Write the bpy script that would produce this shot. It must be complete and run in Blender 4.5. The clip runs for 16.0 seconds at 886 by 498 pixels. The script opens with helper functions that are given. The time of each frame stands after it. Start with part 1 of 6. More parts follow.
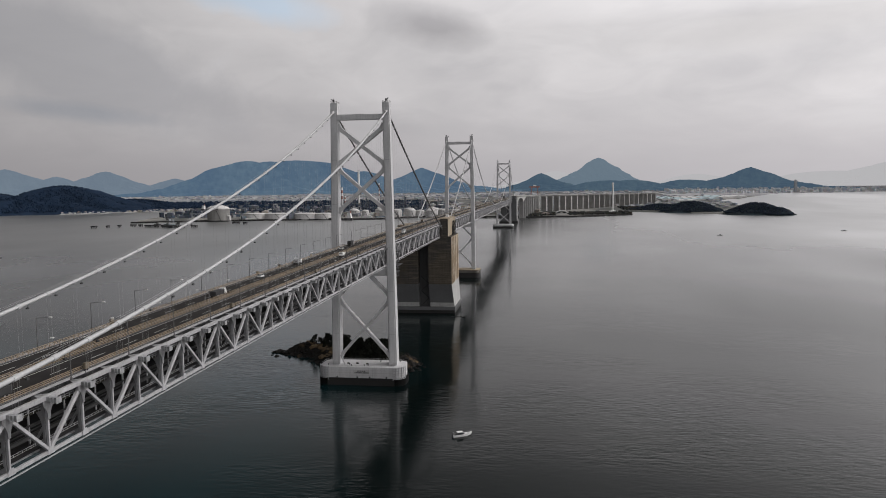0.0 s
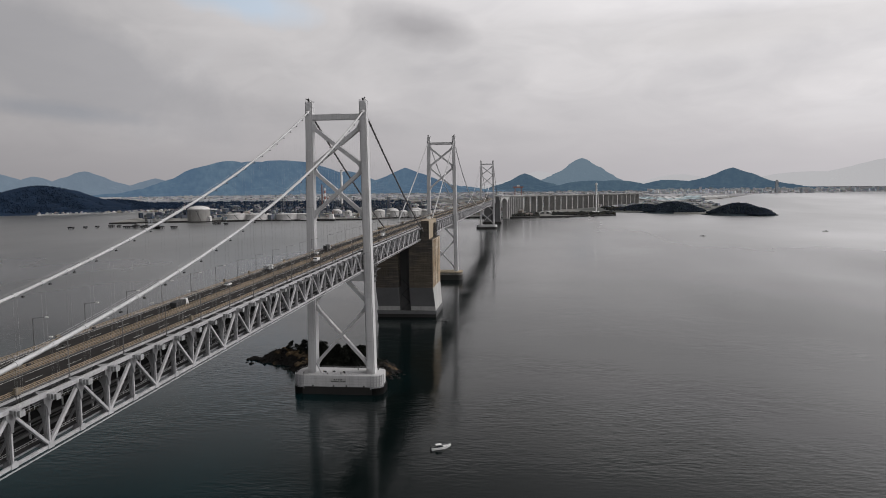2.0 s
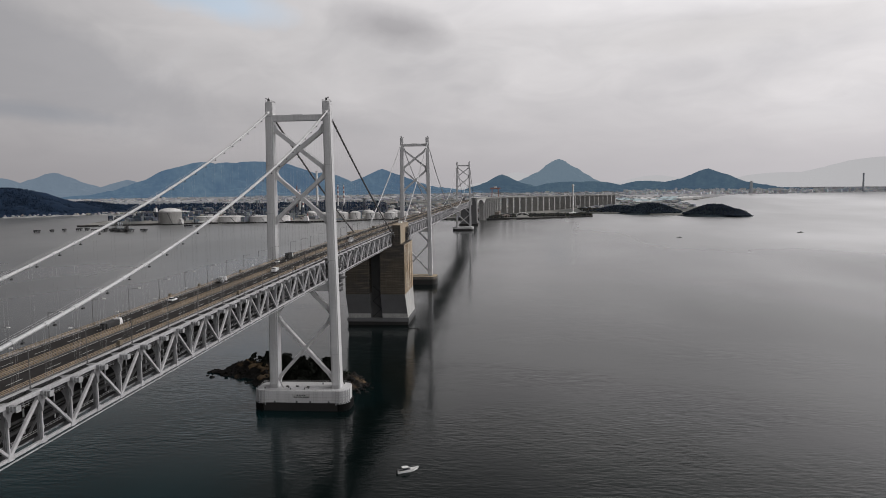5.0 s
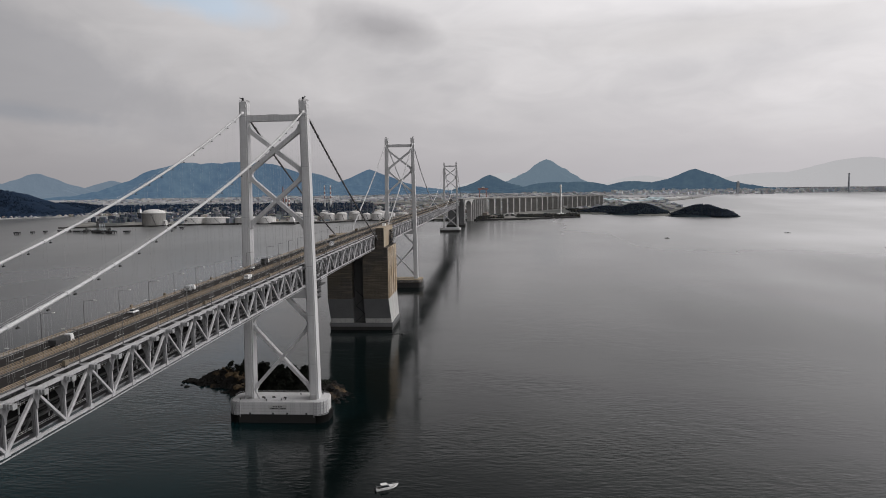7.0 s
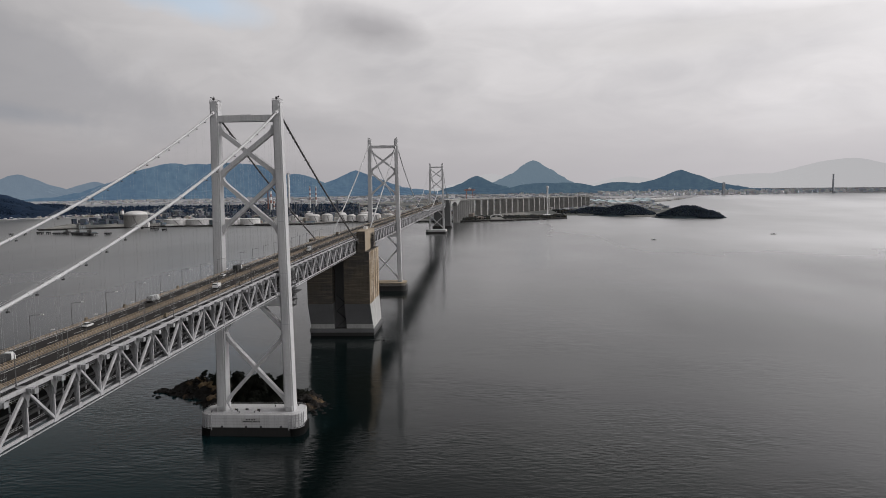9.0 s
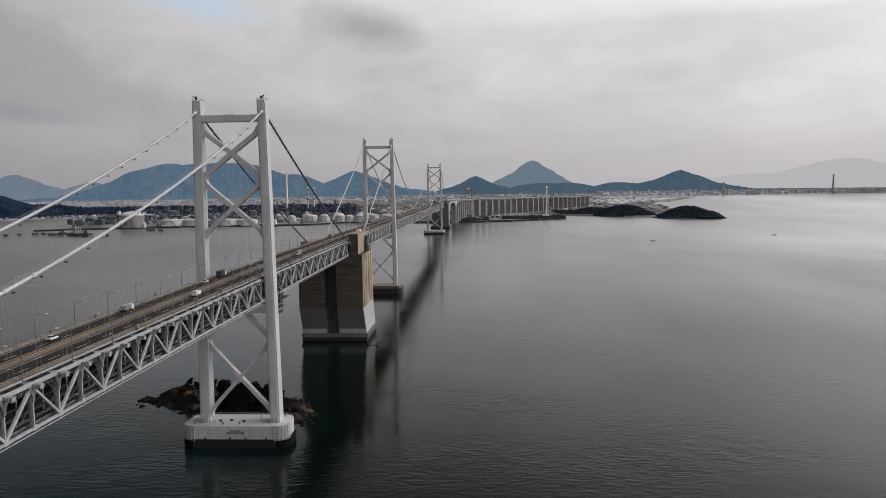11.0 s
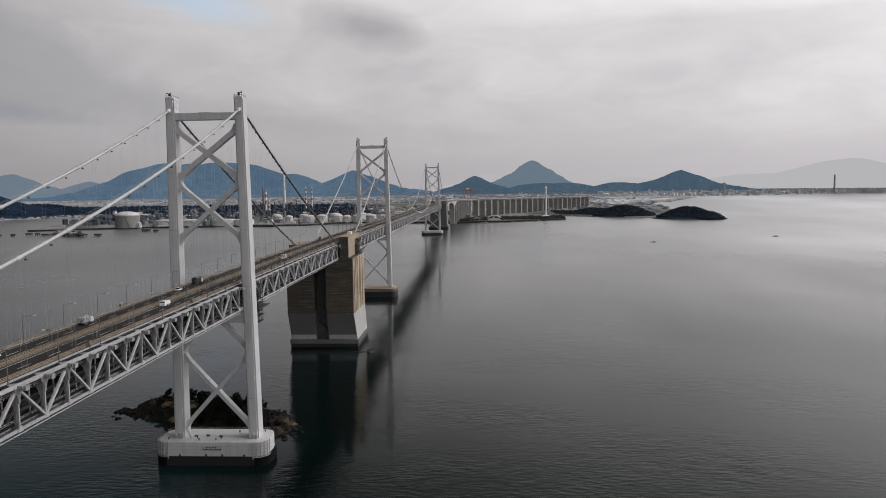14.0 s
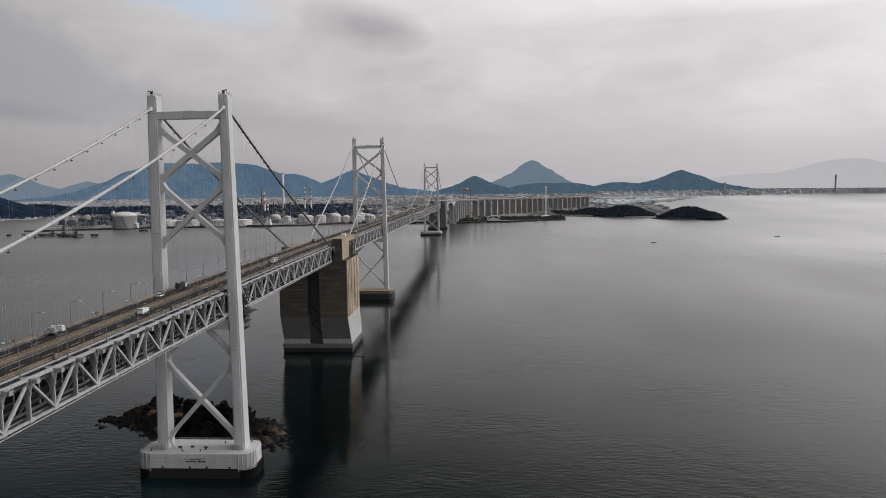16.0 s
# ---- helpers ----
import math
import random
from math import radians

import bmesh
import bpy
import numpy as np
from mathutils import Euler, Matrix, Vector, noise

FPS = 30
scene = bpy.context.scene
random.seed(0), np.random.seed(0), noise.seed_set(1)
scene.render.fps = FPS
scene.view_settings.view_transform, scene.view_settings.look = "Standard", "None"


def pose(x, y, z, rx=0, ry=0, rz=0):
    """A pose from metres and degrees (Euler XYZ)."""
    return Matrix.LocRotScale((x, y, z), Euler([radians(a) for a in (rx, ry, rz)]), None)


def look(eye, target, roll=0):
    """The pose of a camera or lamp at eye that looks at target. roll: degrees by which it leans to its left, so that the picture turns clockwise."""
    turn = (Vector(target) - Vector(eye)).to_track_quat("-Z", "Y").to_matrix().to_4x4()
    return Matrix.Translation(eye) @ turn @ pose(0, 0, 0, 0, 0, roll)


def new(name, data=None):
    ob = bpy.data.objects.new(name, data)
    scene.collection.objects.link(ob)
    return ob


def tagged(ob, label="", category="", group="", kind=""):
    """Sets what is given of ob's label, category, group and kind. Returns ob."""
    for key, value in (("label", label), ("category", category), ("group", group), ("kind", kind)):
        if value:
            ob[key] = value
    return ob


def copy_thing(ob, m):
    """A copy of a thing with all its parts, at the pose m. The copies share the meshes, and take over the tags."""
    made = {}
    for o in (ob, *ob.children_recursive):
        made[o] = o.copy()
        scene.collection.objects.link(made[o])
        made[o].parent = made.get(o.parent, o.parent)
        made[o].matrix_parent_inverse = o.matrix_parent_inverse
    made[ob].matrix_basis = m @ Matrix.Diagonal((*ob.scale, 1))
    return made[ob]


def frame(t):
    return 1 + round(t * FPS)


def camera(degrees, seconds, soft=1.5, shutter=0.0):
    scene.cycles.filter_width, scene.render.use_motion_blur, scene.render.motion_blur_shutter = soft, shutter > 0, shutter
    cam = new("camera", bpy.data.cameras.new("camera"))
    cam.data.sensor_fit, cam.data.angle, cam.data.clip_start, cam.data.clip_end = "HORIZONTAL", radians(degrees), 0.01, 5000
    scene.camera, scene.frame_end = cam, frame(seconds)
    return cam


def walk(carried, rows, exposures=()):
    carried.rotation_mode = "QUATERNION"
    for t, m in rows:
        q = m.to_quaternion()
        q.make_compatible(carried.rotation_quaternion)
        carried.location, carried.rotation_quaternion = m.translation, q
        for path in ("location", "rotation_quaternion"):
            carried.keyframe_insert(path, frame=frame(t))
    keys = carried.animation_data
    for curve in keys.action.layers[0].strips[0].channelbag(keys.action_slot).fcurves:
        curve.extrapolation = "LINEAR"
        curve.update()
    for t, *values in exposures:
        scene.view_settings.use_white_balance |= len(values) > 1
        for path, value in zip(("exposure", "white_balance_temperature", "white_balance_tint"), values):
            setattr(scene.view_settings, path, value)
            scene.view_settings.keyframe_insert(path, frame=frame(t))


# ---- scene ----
# ---- camera: seconds, eye, yaw to the left of +y, pitch up, roll ----
cam = camera(62.67, 16.0, soft=0.95)
PATH = [
    (0.0, 118.14, -464.76, 131.35, 8.009, -5.176, -0.652),
    (0.5, 118.30, -461.08, 131.77, 7.825, -5.186, -0.635),
    (1.0, 118.54, -457.40, 132.16, 7.503, -5.190, -0.637),
    (1.5, 118.94, -453.71, 132.49, 7.111, -5.196, -0.626),
    (2.0, 119.42, -449.97, 132.79, 6.769, -5.195, -0.616),
    (2.5, 119.89, -446.18, 133.11, 6.441, -5.172, -0.643),
    (3.0, 120.39, -442.34, 133.45, 6.157, -5.161, -0.653),
    (3.5, 120.90, -438.49, 133.79, 5.840, -5.148, -0.656),
    (4.0, 121.39, -434.69, 134.09, 5.538, -5.156, -0.655),
    (6.5, 124.17, -415.30, 135.89, 4.368, -5.135, -0.739),
    (7.0, 124.83, -411.21, 136.13, 4.123, -5.140, -0.743),
    (7.5, 125.53, -407.14, 136.43, 3.864, -5.128, -0.763),
    (8.0, 126.22, -403.14, 136.78, 3.589, -5.115, -0.778),
    (8.5, 126.99, -399.20, 137.14, 3.352, -5.111, -0.768),
    (9.0, 127.79, -395.32, 137.47, 3.126, -5.097, -0.745),
    (11.5, 132.04, -376.50, 138.97, 3.089, -5.096, -0.755),
    (12.0, 132.75, -372.72, 139.21, 3.084, -5.099, -0.758),
    (12.5, 133.52, -368.98, 139.46, 3.090, -5.101, -0.765),
    (13.0, 134.35, -365.32, 139.61, 3.092, -5.107, -0.745),
    (13.5, 135.14, -361.73, 139.70, 3.085, -5.112, -0.717),
    (14.0, 135.84, -358.18, 139.83, 3.099, -5.119, -0.698),
    (14.5, 136.52, -354.63, 140.02, 3.102, -5.123, -0.701),
    (15.0, 137.22, -351.06, 140.20, 3.109, -5.127, -0.686),
    (15.5, 137.88, -347.50, 140.36, 3.105, -5.134, -0.675),
    (16.0, 138.55, -343.95, 140.58, 3.118, -5.136, -0.705),
]


def aimed(x, y, z, yaw, pitch, roll):
    a, b = radians(yaw), radians(pitch)
    ahead = Vector((-math.sin(a) * math.cos(b), math.cos(a) * math.cos(b), math.sin(b)))
    return look((x, y, z), Vector((x, y, z)) + ahead * 10.0, roll)


walk(cam, [(row[0], aimed(*row[1:])) for row in PATH])
scene.view_settings.exposure = 0.0

# ---- world: an overcast sky ----
SUN_EL, SUN_AZ = 47.0, 82.0          # the bright side of the sky: degrees up, degrees from +y towards +x


def build_world():
    w = bpy.data.worlds.new("overcast_sky")
    scene.world = w
    w.use_nodes = True
    nt = w.node_tree
    N, L = nt.nodes, nt.links
    N.clear()

    def nd(kind, **kw):
        n = N.new(kind)
        for k, v in kw.items():
            n.inputs[k].default_value = v
        return n

    def maths(op, a, b=None, c=None, clamp=False):
        n = N.new("ShaderNodeMath")
        n.operation, n.use_clamp = op, clamp
        for i, v in enumerate((a, b, c)):
            if v is None:
                continue
            if isinstance(v, (int, float)):
                n.inputs[i].default_value = v
            else:
                L.new(v, n.inputs[i])
        return n.outputs[0]

    def ramp(fac, stops):
        r = N.new("ShaderNodeValToRGB")
        e = r.color_ramp.elements
        while len(e) < len(stops):
            e.new(0.5)
        for el, (p, c) in zip(e, stops):
            el.position, el.color = p, (*c, 1)
        L.new(fac, r.inputs[0])
        return r.outputs[0]

    def mix(fac, a, b, blend="MIX"):
        m = N.new("ShaderNodeMix")
        m.data_type, m.blend_type = "RGBA", blend
        for s, v in ((0, fac), (6, a), (7, b)):
            if isinstance(v, (int, float)):
                m.inputs[s].default_value = v
            elif isinstance(v, tuple):
                m.inputs[s].default_value = (*v, 1)
            else:
                L.new(v, m.inputs[s])
        return m.outputs[2]

    tc = N.new("ShaderNodeTexCoord")
    gen = tc.outputs["Generated"]
    sep = N.new("ShaderNodeSeparateXYZ")
    L.new(gen, sep.inputs[0])
    up = maths("MAXIMUM", sep.outputs[2], 0.0)
    # a clear sky high above the clouds
    sky = N.new("ShaderNodeTexSky")
    sky.sky_type, sky.sun_disc = "NISHITA", False
    sky.sun_elevation, sky.sun_rotation = radians(SUN_EL), radians(SUN_AZ)
    clear = mix(1.0, sky.outputs[0], (0.12, 0.12, 0.12), "MULTIPLY")
    # a flat layer of cloud: the direction divided by its height gives the place on the layer
    inv = maths("DIVIDE", 1.0, maths("ADD", up, 0.28))
    lay = N.new("ShaderNodeCombineXYZ")
    L.new(maths("MULTIPLY", sep.outputs[0], inv), lay.inputs[0])
    L.new(maths("MULTIPLY", sep.outputs[1], inv), lay.inputs[1])
    big = nd("ShaderNodeTexNoise", Scale=1.25, Detail=5.0, Roughness=0.5, Distortion=0.5)
    L.new(lay.outputs[0], big.inputs["Vector"])
    fine = nd("ShaderNodeTexNoise", Scale=3.4, Detail=6.0, Roughness=0.55, Distortion=0.8)
    L.new(lay.outputs[0], fine.inputs["Vector"])
    shape = maths("ADD", maths("MULTIPLY", big.outputs[0], 0.65), maths("MULTIPLY", fine.outputs[0], 0.35))
    body = ramp(shape, [(0.32, (0.38, 0.38, 0.39)), (0.50, (0.51, 0.505, 0.505)), (0.66, (0.64, 0.63, 0.625))])
    # towards the horizon the layers merge into a grey veil
    veil = ramp(up, [(0.0, (0.365, 0.355, 0.363)), (0.06, (0.40, 0.388, 0.392)), (0.20, (0.52, 0.51, 0.505)), (0.27, (0.53, 0.52, 0.515)), (0.38, (0.41, 0.405, 0.405)), (0.5, (0.29, 0.29, 0.295))])
    depth = ramp(up, [(0.02, (0.05,) * 3), (0.10, (0.5,) * 3), (0.18, (0.75,) * 3), (0.40, (0.25,) * 3)])
    cloud = mix(depth, veil, body)
    # thin places, through which some blue comes
    thin = ramp(big.outputs[0], [(0.60, (0,) * 3), (0.74, (0.5,) * 3)])
    cover = mix(maths("MULTIPLY", thin, up), cloud, clear)
    # single clouds: azimuth from +y, height and half sizes in degrees, lean, colour, strength, raggedness, share of the core
    azim = maths("ARCTAN2", sep.outputs[0], sep.outputs[1])
    elev = maths("ARCSINE", sep.outputs[2])
    wob = nd("ShaderNodeTexNoise", Scale=7.0, Detail=6.0, Roughness=0.6, Distortion=0.3)
    L.new(gen, wob.inputs["Vector"])
    rag = maths("SUBTRACT", wob.outputs[0], 0.5)
    for a0, e0, w, h, lean, col, strength, ragged, core in (
            (-34.0, 8.4, 15.0, 4.2, -0.33, (0.37, 0.372, 0.385), 0.68, 1.5, 0.5),
            (-34.0, 5.2, 7.0, 0.8, -0.1, (0.30, 0.325, 0.36), 0.5, 1.2, 0.25),
            (-13.0, 4.6, 16.0, 1.5, -0.10, (0.385, 0.38, 0.385), 0.6, 1.6, 0.25),
            (-22.0, 13.4, 6.5, 1.6, -0.15, (0.46, 0.55, 0.64), 0.9, 1.4, 0.25),
            (-8.8, 12.0, 5.4, 2.0, -0.16, (0.325, 0.32, 0.325), 0.85, 1.3, 0.25),
            (-3.6, 7.3, 1.6, 0.5, 0.0, (0.42, 0.415, 0.42), 0.5, 1.4, 0.25),
            (16.0, 10.5, 14.0, 1.6, 0.05, (0.50, 0.49, 0.48), 0.5, 1.8, 0.25)):
        du = maths("SUBTRACT", azim, radians(a0))
        dv = maths("SUBTRACT", maths("SUBTRACT", elev, radians(e0)), maths("MULTIPLY", du, lean))
        u2 = maths("POWER", maths("MULTIPLY", du, 1 / radians(w)), 2.0)
        v2 = maths("POWER", maths("MULTIPLY", dv, 1 / radians(h)), 2.0)
        near = maths("ADD", maths("SQRT", maths("ADD", u2, v2)), maths("MULTIPLY", rag, ragged))
        soft = ramp(near, [(core, (strength,) * 3), (1.0, (0.0,) * 3)])
        cover = mix(soft, cover, col)
    # the cloud is thinner towards the sun
    glow = N.new("ShaderNodeVectorMath")
    glow.operation = "DOT_PRODUCT"
    L.new(gen, glow.inputs[0])
    glow.inputs[1].default_value = (math.sin(radians(SUN_AZ)), math.cos(radians(SUN_AZ)), 0.15)
    side = N.new("ShaderNodeMapRange")
    for i, v in enumerate((-0.6, 1.0, 0.77, 1.70)):
        side.inputs[i + 1].default_value = v
    L.new(glow.outputs["Value"], side.inputs[0])
    # overhead the cover is thinner and the difference between the two sides of the sky grows
    high = maths("MINIMUM", maths("MAXIMUM", maths("SUBTRACT", up, 0.2), 0.0), 0.25)
    power = maths("MULTIPLY_ADD", high, 22.0, 1.0)
    thick = maths("MULTIPLY", maths("POWER", maths("MULTIPLY", side.outputs[0], 1 / 1.75), power), 1.75)
    thick = maths("MULTIPLY", thick, maths("MULTIPLY_ADD", high, 18.0, 1.0))
    lit = N.new("ShaderNodeCombineColor")
    for i, k in enumerate((1.012, 0.996, 1.014)):
        L.new(maths("MULTIPLY", thick, k), lit.inputs[i])
    cover = mix(1.0, cover, lit.outputs[0], "MULTIPLY")
    bg = N.new("ShaderNodeBackground")
    L.new(cover, bg.inputs[0])
    bg.inputs[1].default_value = SKY
    out = N.new("ShaderNodeOutputWorld")
    L.new(bg.outputs[0], out.inputs[0])


SKY = 1.0
build_world()
sun_data = bpy.data.lights.new("sun", "SUN")
sun_data.energy, sun_data.angle, sun_data.color = 1.0, radians(25), (1.0, 0.95, 0.88)
sun = new("sun", sun_data)
sun.matrix_world = look((0, 0, 500), Vector((0, 0, 500)) - Vector((
    math.sin(radians(SUN_AZ)) * math.cos(radians(SUN_EL)), math.cos(radians(SUN_AZ)) * math.cos(radians(SUN_EL)), math.sin(radians(SUN_EL)))))


# ---- materials ----
def pbr(name, col, rough=0.6, metal=0.0, var=0.18, big=0.05, small=1.2, col2=None, patch=0.5, streak=0.0, bump=0.0, bump_scale=2.0,
        band=0.0, band_step=2.0, per_object=0.0, glow=None, lift=None):
    """A surface with two scales of variation, by its place in the world. streak: grime that runs down; band: pale and dark courses by height; lift: (colour, share) of broken level stains left by the shuttering."""
    m = bpy.data.materials.new(name)
    m.use_nodes = True
    nt = m.node_tree
    N, L = nt.nodes, nt.links
    b = N["Principled BSDF"]
    b.inputs["Roughness"].default_value, b.inputs["Metallic"].default_value = rough, metal
    if rough >= 0.8:
        b.inputs["Specular IOR Level"].default_value = 0.12
    geo = N.new("ShaderNodeNewGeometry")
    pos = geo.outputs["Position"]

    def noise_at(scale, detail=4.0, squash=None):
        n = N.new("ShaderNodeTexNoise")
        n.inputs["Scale"].default_value, n.inputs["Detail"].default_value = scale, detail
        src = pos
        if squash:
            v = N.new("ShaderNodeVectorMath")
            v.operation = "MULTIPLY"
            v.inputs[1].default_value = squash
            L.new(pos, v.inputs[0])
            src = v.outputs[0]
        L.new(src, n.inputs["Vector"])
        return n.outputs[0]

    def span(fac, lo, hi, a, z):
        r = N.new("ShaderNodeMapRange")
        for i, v in enumerate((lo, hi, a, z)):
            r.inputs[i + 1].default_value = v
        L.new(fac, r.inputs[0])
        return r.outputs[0]

    def mix(fac, a, c, blend="MIX"):
        x = N.new("ShaderNodeMix")
        x.data_type, x.blend_type = "RGBA", blend
        for s, v in ((0, fac), (6, a), (7, c)):
            if isinstance(v, (int, float)):
                x.inputs[s].default_value = v
            elif isinstance(v, tuple):
                x.inputs[s].default_value = (*v, 1)
            else:
                L.new(v, x.inputs[s])
        return x.outputs[2]

    def grey(v):
        c = N.new("ShaderNodeCombineColor")
        for i in range(3):
            L.new(v, c.inputs[i])
        return c.outputs[0]

    n_big, n_small = noise_at(big), noise_at(small, 6.0)
    c = mix(span(n_big, patch - 0.08, patch + 0.08, 0, 1), tuple(col), tuple(col2 or [v * (1 - var) for v in col]))
    c = mix(1.0, c, grey(span(n_small, 0.25, 0.75, 1 - var, 1 + var)), "MULTIPLY")
    if streak:
        c = mix(1.0, c, grey(span(noise_at(1.1, 5.0, (1.0, 1.0, 0.05)), 0.45, 0.72, 1.0, 1 - streak)), "MULTIPLY")
    if band:
        w = N.new("ShaderNodeTexNoise")
        w.noise_dimensions = "1D"
        w.inputs["Scale"].default_value, w.inputs["Detail"].default_value = 1.0 / band_step, 3.0
        s = N.new("ShaderNodeSeparateXYZ")
        L.new(pos, s.inputs[0])
        L.new(s.outputs[2], w.inputs["W"])
        c = mix(1.0, c, grey(span(w.outputs[0], 0.35, 0.65, 1 - band, 1 + band)), "MULTIPLY")
    if lift:
        lines = span(noise_at(1.0, 4.0, (0.07, 0.07, 1.5)), 0.53, 0.66, 0.0, lift[1])
        c = mix(lines, c, lift[0])
    if per_object:
        o = N.new("ShaderNodeObjectInfo")
        c = mix(1.0, c, grey(span(o.outputs["Random"], 0, 1, 1 - per_object, 1 + per_object)), "MULTIPLY")
    L.new(c, b.inputs["Base Color"])
    L.new(span(n_small, 0.3, 0.7, max(0.02, rough - 0.08), min(1.0, rough + 0.08)), b.inputs["Roughness"])
    if bump:
        u = N.new("ShaderNodeBump")
        u.inputs["Strength"].default_value, u.inputs["Distance"].default_value = 1.0, bump
        L.new(noise_at(bump_scale, 5.0), u.inputs["Height"])
        L.new(u.outputs[0], b.inputs["Normal"])
    # distance haze, put in as an even emission
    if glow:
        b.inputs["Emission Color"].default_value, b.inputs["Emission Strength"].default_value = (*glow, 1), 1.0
    return m


def water_material():
    m = bpy.data.materials.new("sea_water")
    m.use_nodes = True
    N, L = m.node_tree.nodes, m.node_tree.links
    N.clear()
    body, gloss = N.new("ShaderNodeBsdfDiffuse"), N.new("ShaderNodeBsdfGlossy")
    gloss.inputs["Color"].default_value = (1, 1, 1, 1)
    blend, out = N.new("ShaderNodeMixShader"), N.new("ShaderNodeOutputMaterial")
    L.new(body.outputs[0], blend.inputs[1])
    L.new(gloss.outputs[0], blend.inputs[2])
    L.new(blend.outputs[0], out.inputs[0])
    geo = N.new("ShaderNodeNewGeometry")
    pos = geo.outputs["Position"]

    def noise_at(scale, detail, squash):
        v = N.new("ShaderNodeVectorMath")
        v.operation = "MULTIPLY"
        v.inputs[1].default_value = squash
        L.new(pos, v.inputs[0])
        n = N.new("ShaderNodeTexNoise")
        n.inputs["Scale"].default_value, n.inputs["Detail"].default_value = scale, detail
        L.new(v.outputs[0], n.inputs["Vector"])
        return n.outputs[0]

    # currents: smooth and ruffled patches
    cur = noise_at(0.006, 3.0, (1.0, 0.45, 0))
    r = N.new("ShaderNodeMapRange")
    for i, v in enumerate((0.38, 0.62, 0.085, 0.12)):
        r.inputs[i + 1].default_value = v
    L.new(cur, r.inputs[0])
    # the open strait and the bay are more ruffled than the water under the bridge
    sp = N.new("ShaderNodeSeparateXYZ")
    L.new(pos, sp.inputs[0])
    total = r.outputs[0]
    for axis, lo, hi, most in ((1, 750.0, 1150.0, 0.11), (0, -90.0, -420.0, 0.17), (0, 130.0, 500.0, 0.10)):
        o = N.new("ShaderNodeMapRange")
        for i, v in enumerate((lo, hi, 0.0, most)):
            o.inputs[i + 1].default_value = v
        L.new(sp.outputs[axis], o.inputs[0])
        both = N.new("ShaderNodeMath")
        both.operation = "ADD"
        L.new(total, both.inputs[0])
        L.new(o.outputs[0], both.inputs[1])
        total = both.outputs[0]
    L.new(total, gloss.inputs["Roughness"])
    c = N.new("ShaderNodeMix")
    c.data_type = "RGBA"
    c.inputs[6].default_value, c.inputs[7].default_value = (*SEA_A, 1), (*SEA_B, 1)
    # greener water colour on the islet's side of the bridge
    green_side = N.new("ShaderNodeMapRange")
    for i, v in enumerate((40.0, -70.0, 0.0, 1.0)):
        green_side.inputs[i + 1].default_value = v
    wander = N.new("ShaderNodeMath")
    wander.operation, wander.inputs[1].default_value = "MULTIPLY_ADD", 120.0
    L.new(noise_at(0.008, 3.0, (1, 1, 0)), wander.inputs[0])
    shift = N.new("ShaderNodeMath")
    shift.operation, shift.inputs[1].default_value = "SUBTRACT", 60.0
    L.new(sp.outputs[0], shift.inputs[0])
    L.new(shift.outputs[0], wander.inputs[2])
    L.new(wander.outputs[0], green_side.inputs[0])
    # less green towards the anchorage, painting in its dark reflection
    reflection_fade = N.new("ShaderNodeMapRange")
    for i, v in enumerate((-20.0, 170.0, 1.0, 0.15)):
        reflection_fade.inputs[i + 1].default_value = v
    L.new(sp.outputs[1], reflection_fade.inputs[0])
    share = N.new("ShaderNodeMath")
    share.operation = "MULTIPLY"
    L.new(green_side.outputs[0], share.inputs[0])
    L.new(reflection_fade.outputs[0], share.inputs[1])
    L.new(share.outputs[0], c.inputs[0])
    L.new(c.outputs[2], body.inputs["Color"])
    last = None
    ruffle = N.new("ShaderNodeMapRange")
    for i, v in enumerate((0.40, 0.60, 0.12, 0.85)):
        ruffle.inputs[i + 1].default_value = v
    L.new(noise_at(0.011, 4.0, (0.6, 1.0, 0)), ruffle.inputs[0])
    # far off the ripples are too fine to be told apart
    off = N.new("ShaderNodeVectorMath")
    off.operation = "LENGTH"
    L.new(pos, off.inputs[0])
    fade = N.new("ShaderNodeMapRange")
    for i, v in enumerate((330.0, 850.0, 1.0, 0.0)):
        fade.inputs[i + 1].default_value = v
    L.new(off.outputs["Value"], fade.inputs[0])
    rise = N.new("ShaderNodeMath")
    rise.operation = "MULTIPLY"
    L.new(ruffle.outputs[0], rise.inputs[0])
    L.new(fade.outputs[0], rise.inputs[1])
    for scale, dist, squash in ((0.03, 0.26, (1.0, 1, 0)), (0.11, 0.22, (0.7, 1.0, 0)), (0.42, 0.24, (0.4, 1.0, 0))):
        u = N.new("ShaderNodeBump")
        u.inputs["Distance"].default_value = dist
        L.new(rise.outputs[0], u.inputs["Strength"])
        L.new(noise_at(scale, 3.0, squash), u.inputs["Height"])
        if last:
            L.new(last, u.inputs["Normal"])
        last = u.outputs[0]
    L.new(last, gloss.inputs["Normal"])
    # the gloss grows towards a grazing view, as on water
    lw = N.new("ShaderNodeLayerWeight")
    lw.inputs["Blend"].default_value = 0.5
    L.new(last, lw.inputs["Normal"])
    g = N.new("ShaderNodeValToRGB")
    e = g.color_ramp.elements
    stops = ((0.0, 0.02), (0.50, 0.023), (0.62, 0.056), (0.72, 0.142), (0.80, 0.27), (0.87, 0.43), (0.93, 0.58), (1.0, 0.72))
    while len(e) < len(stops):
        e.new(0.5)
    for el, (p, v) in zip(e, stops):
        el.position, el.color = p, (v, v, v, 1)
    L.new(lw.outputs["Facing"], g.inputs[0])
    # slicks and ruffled bands drawn out by the current, and clouds' reflections put in
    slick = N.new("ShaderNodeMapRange")
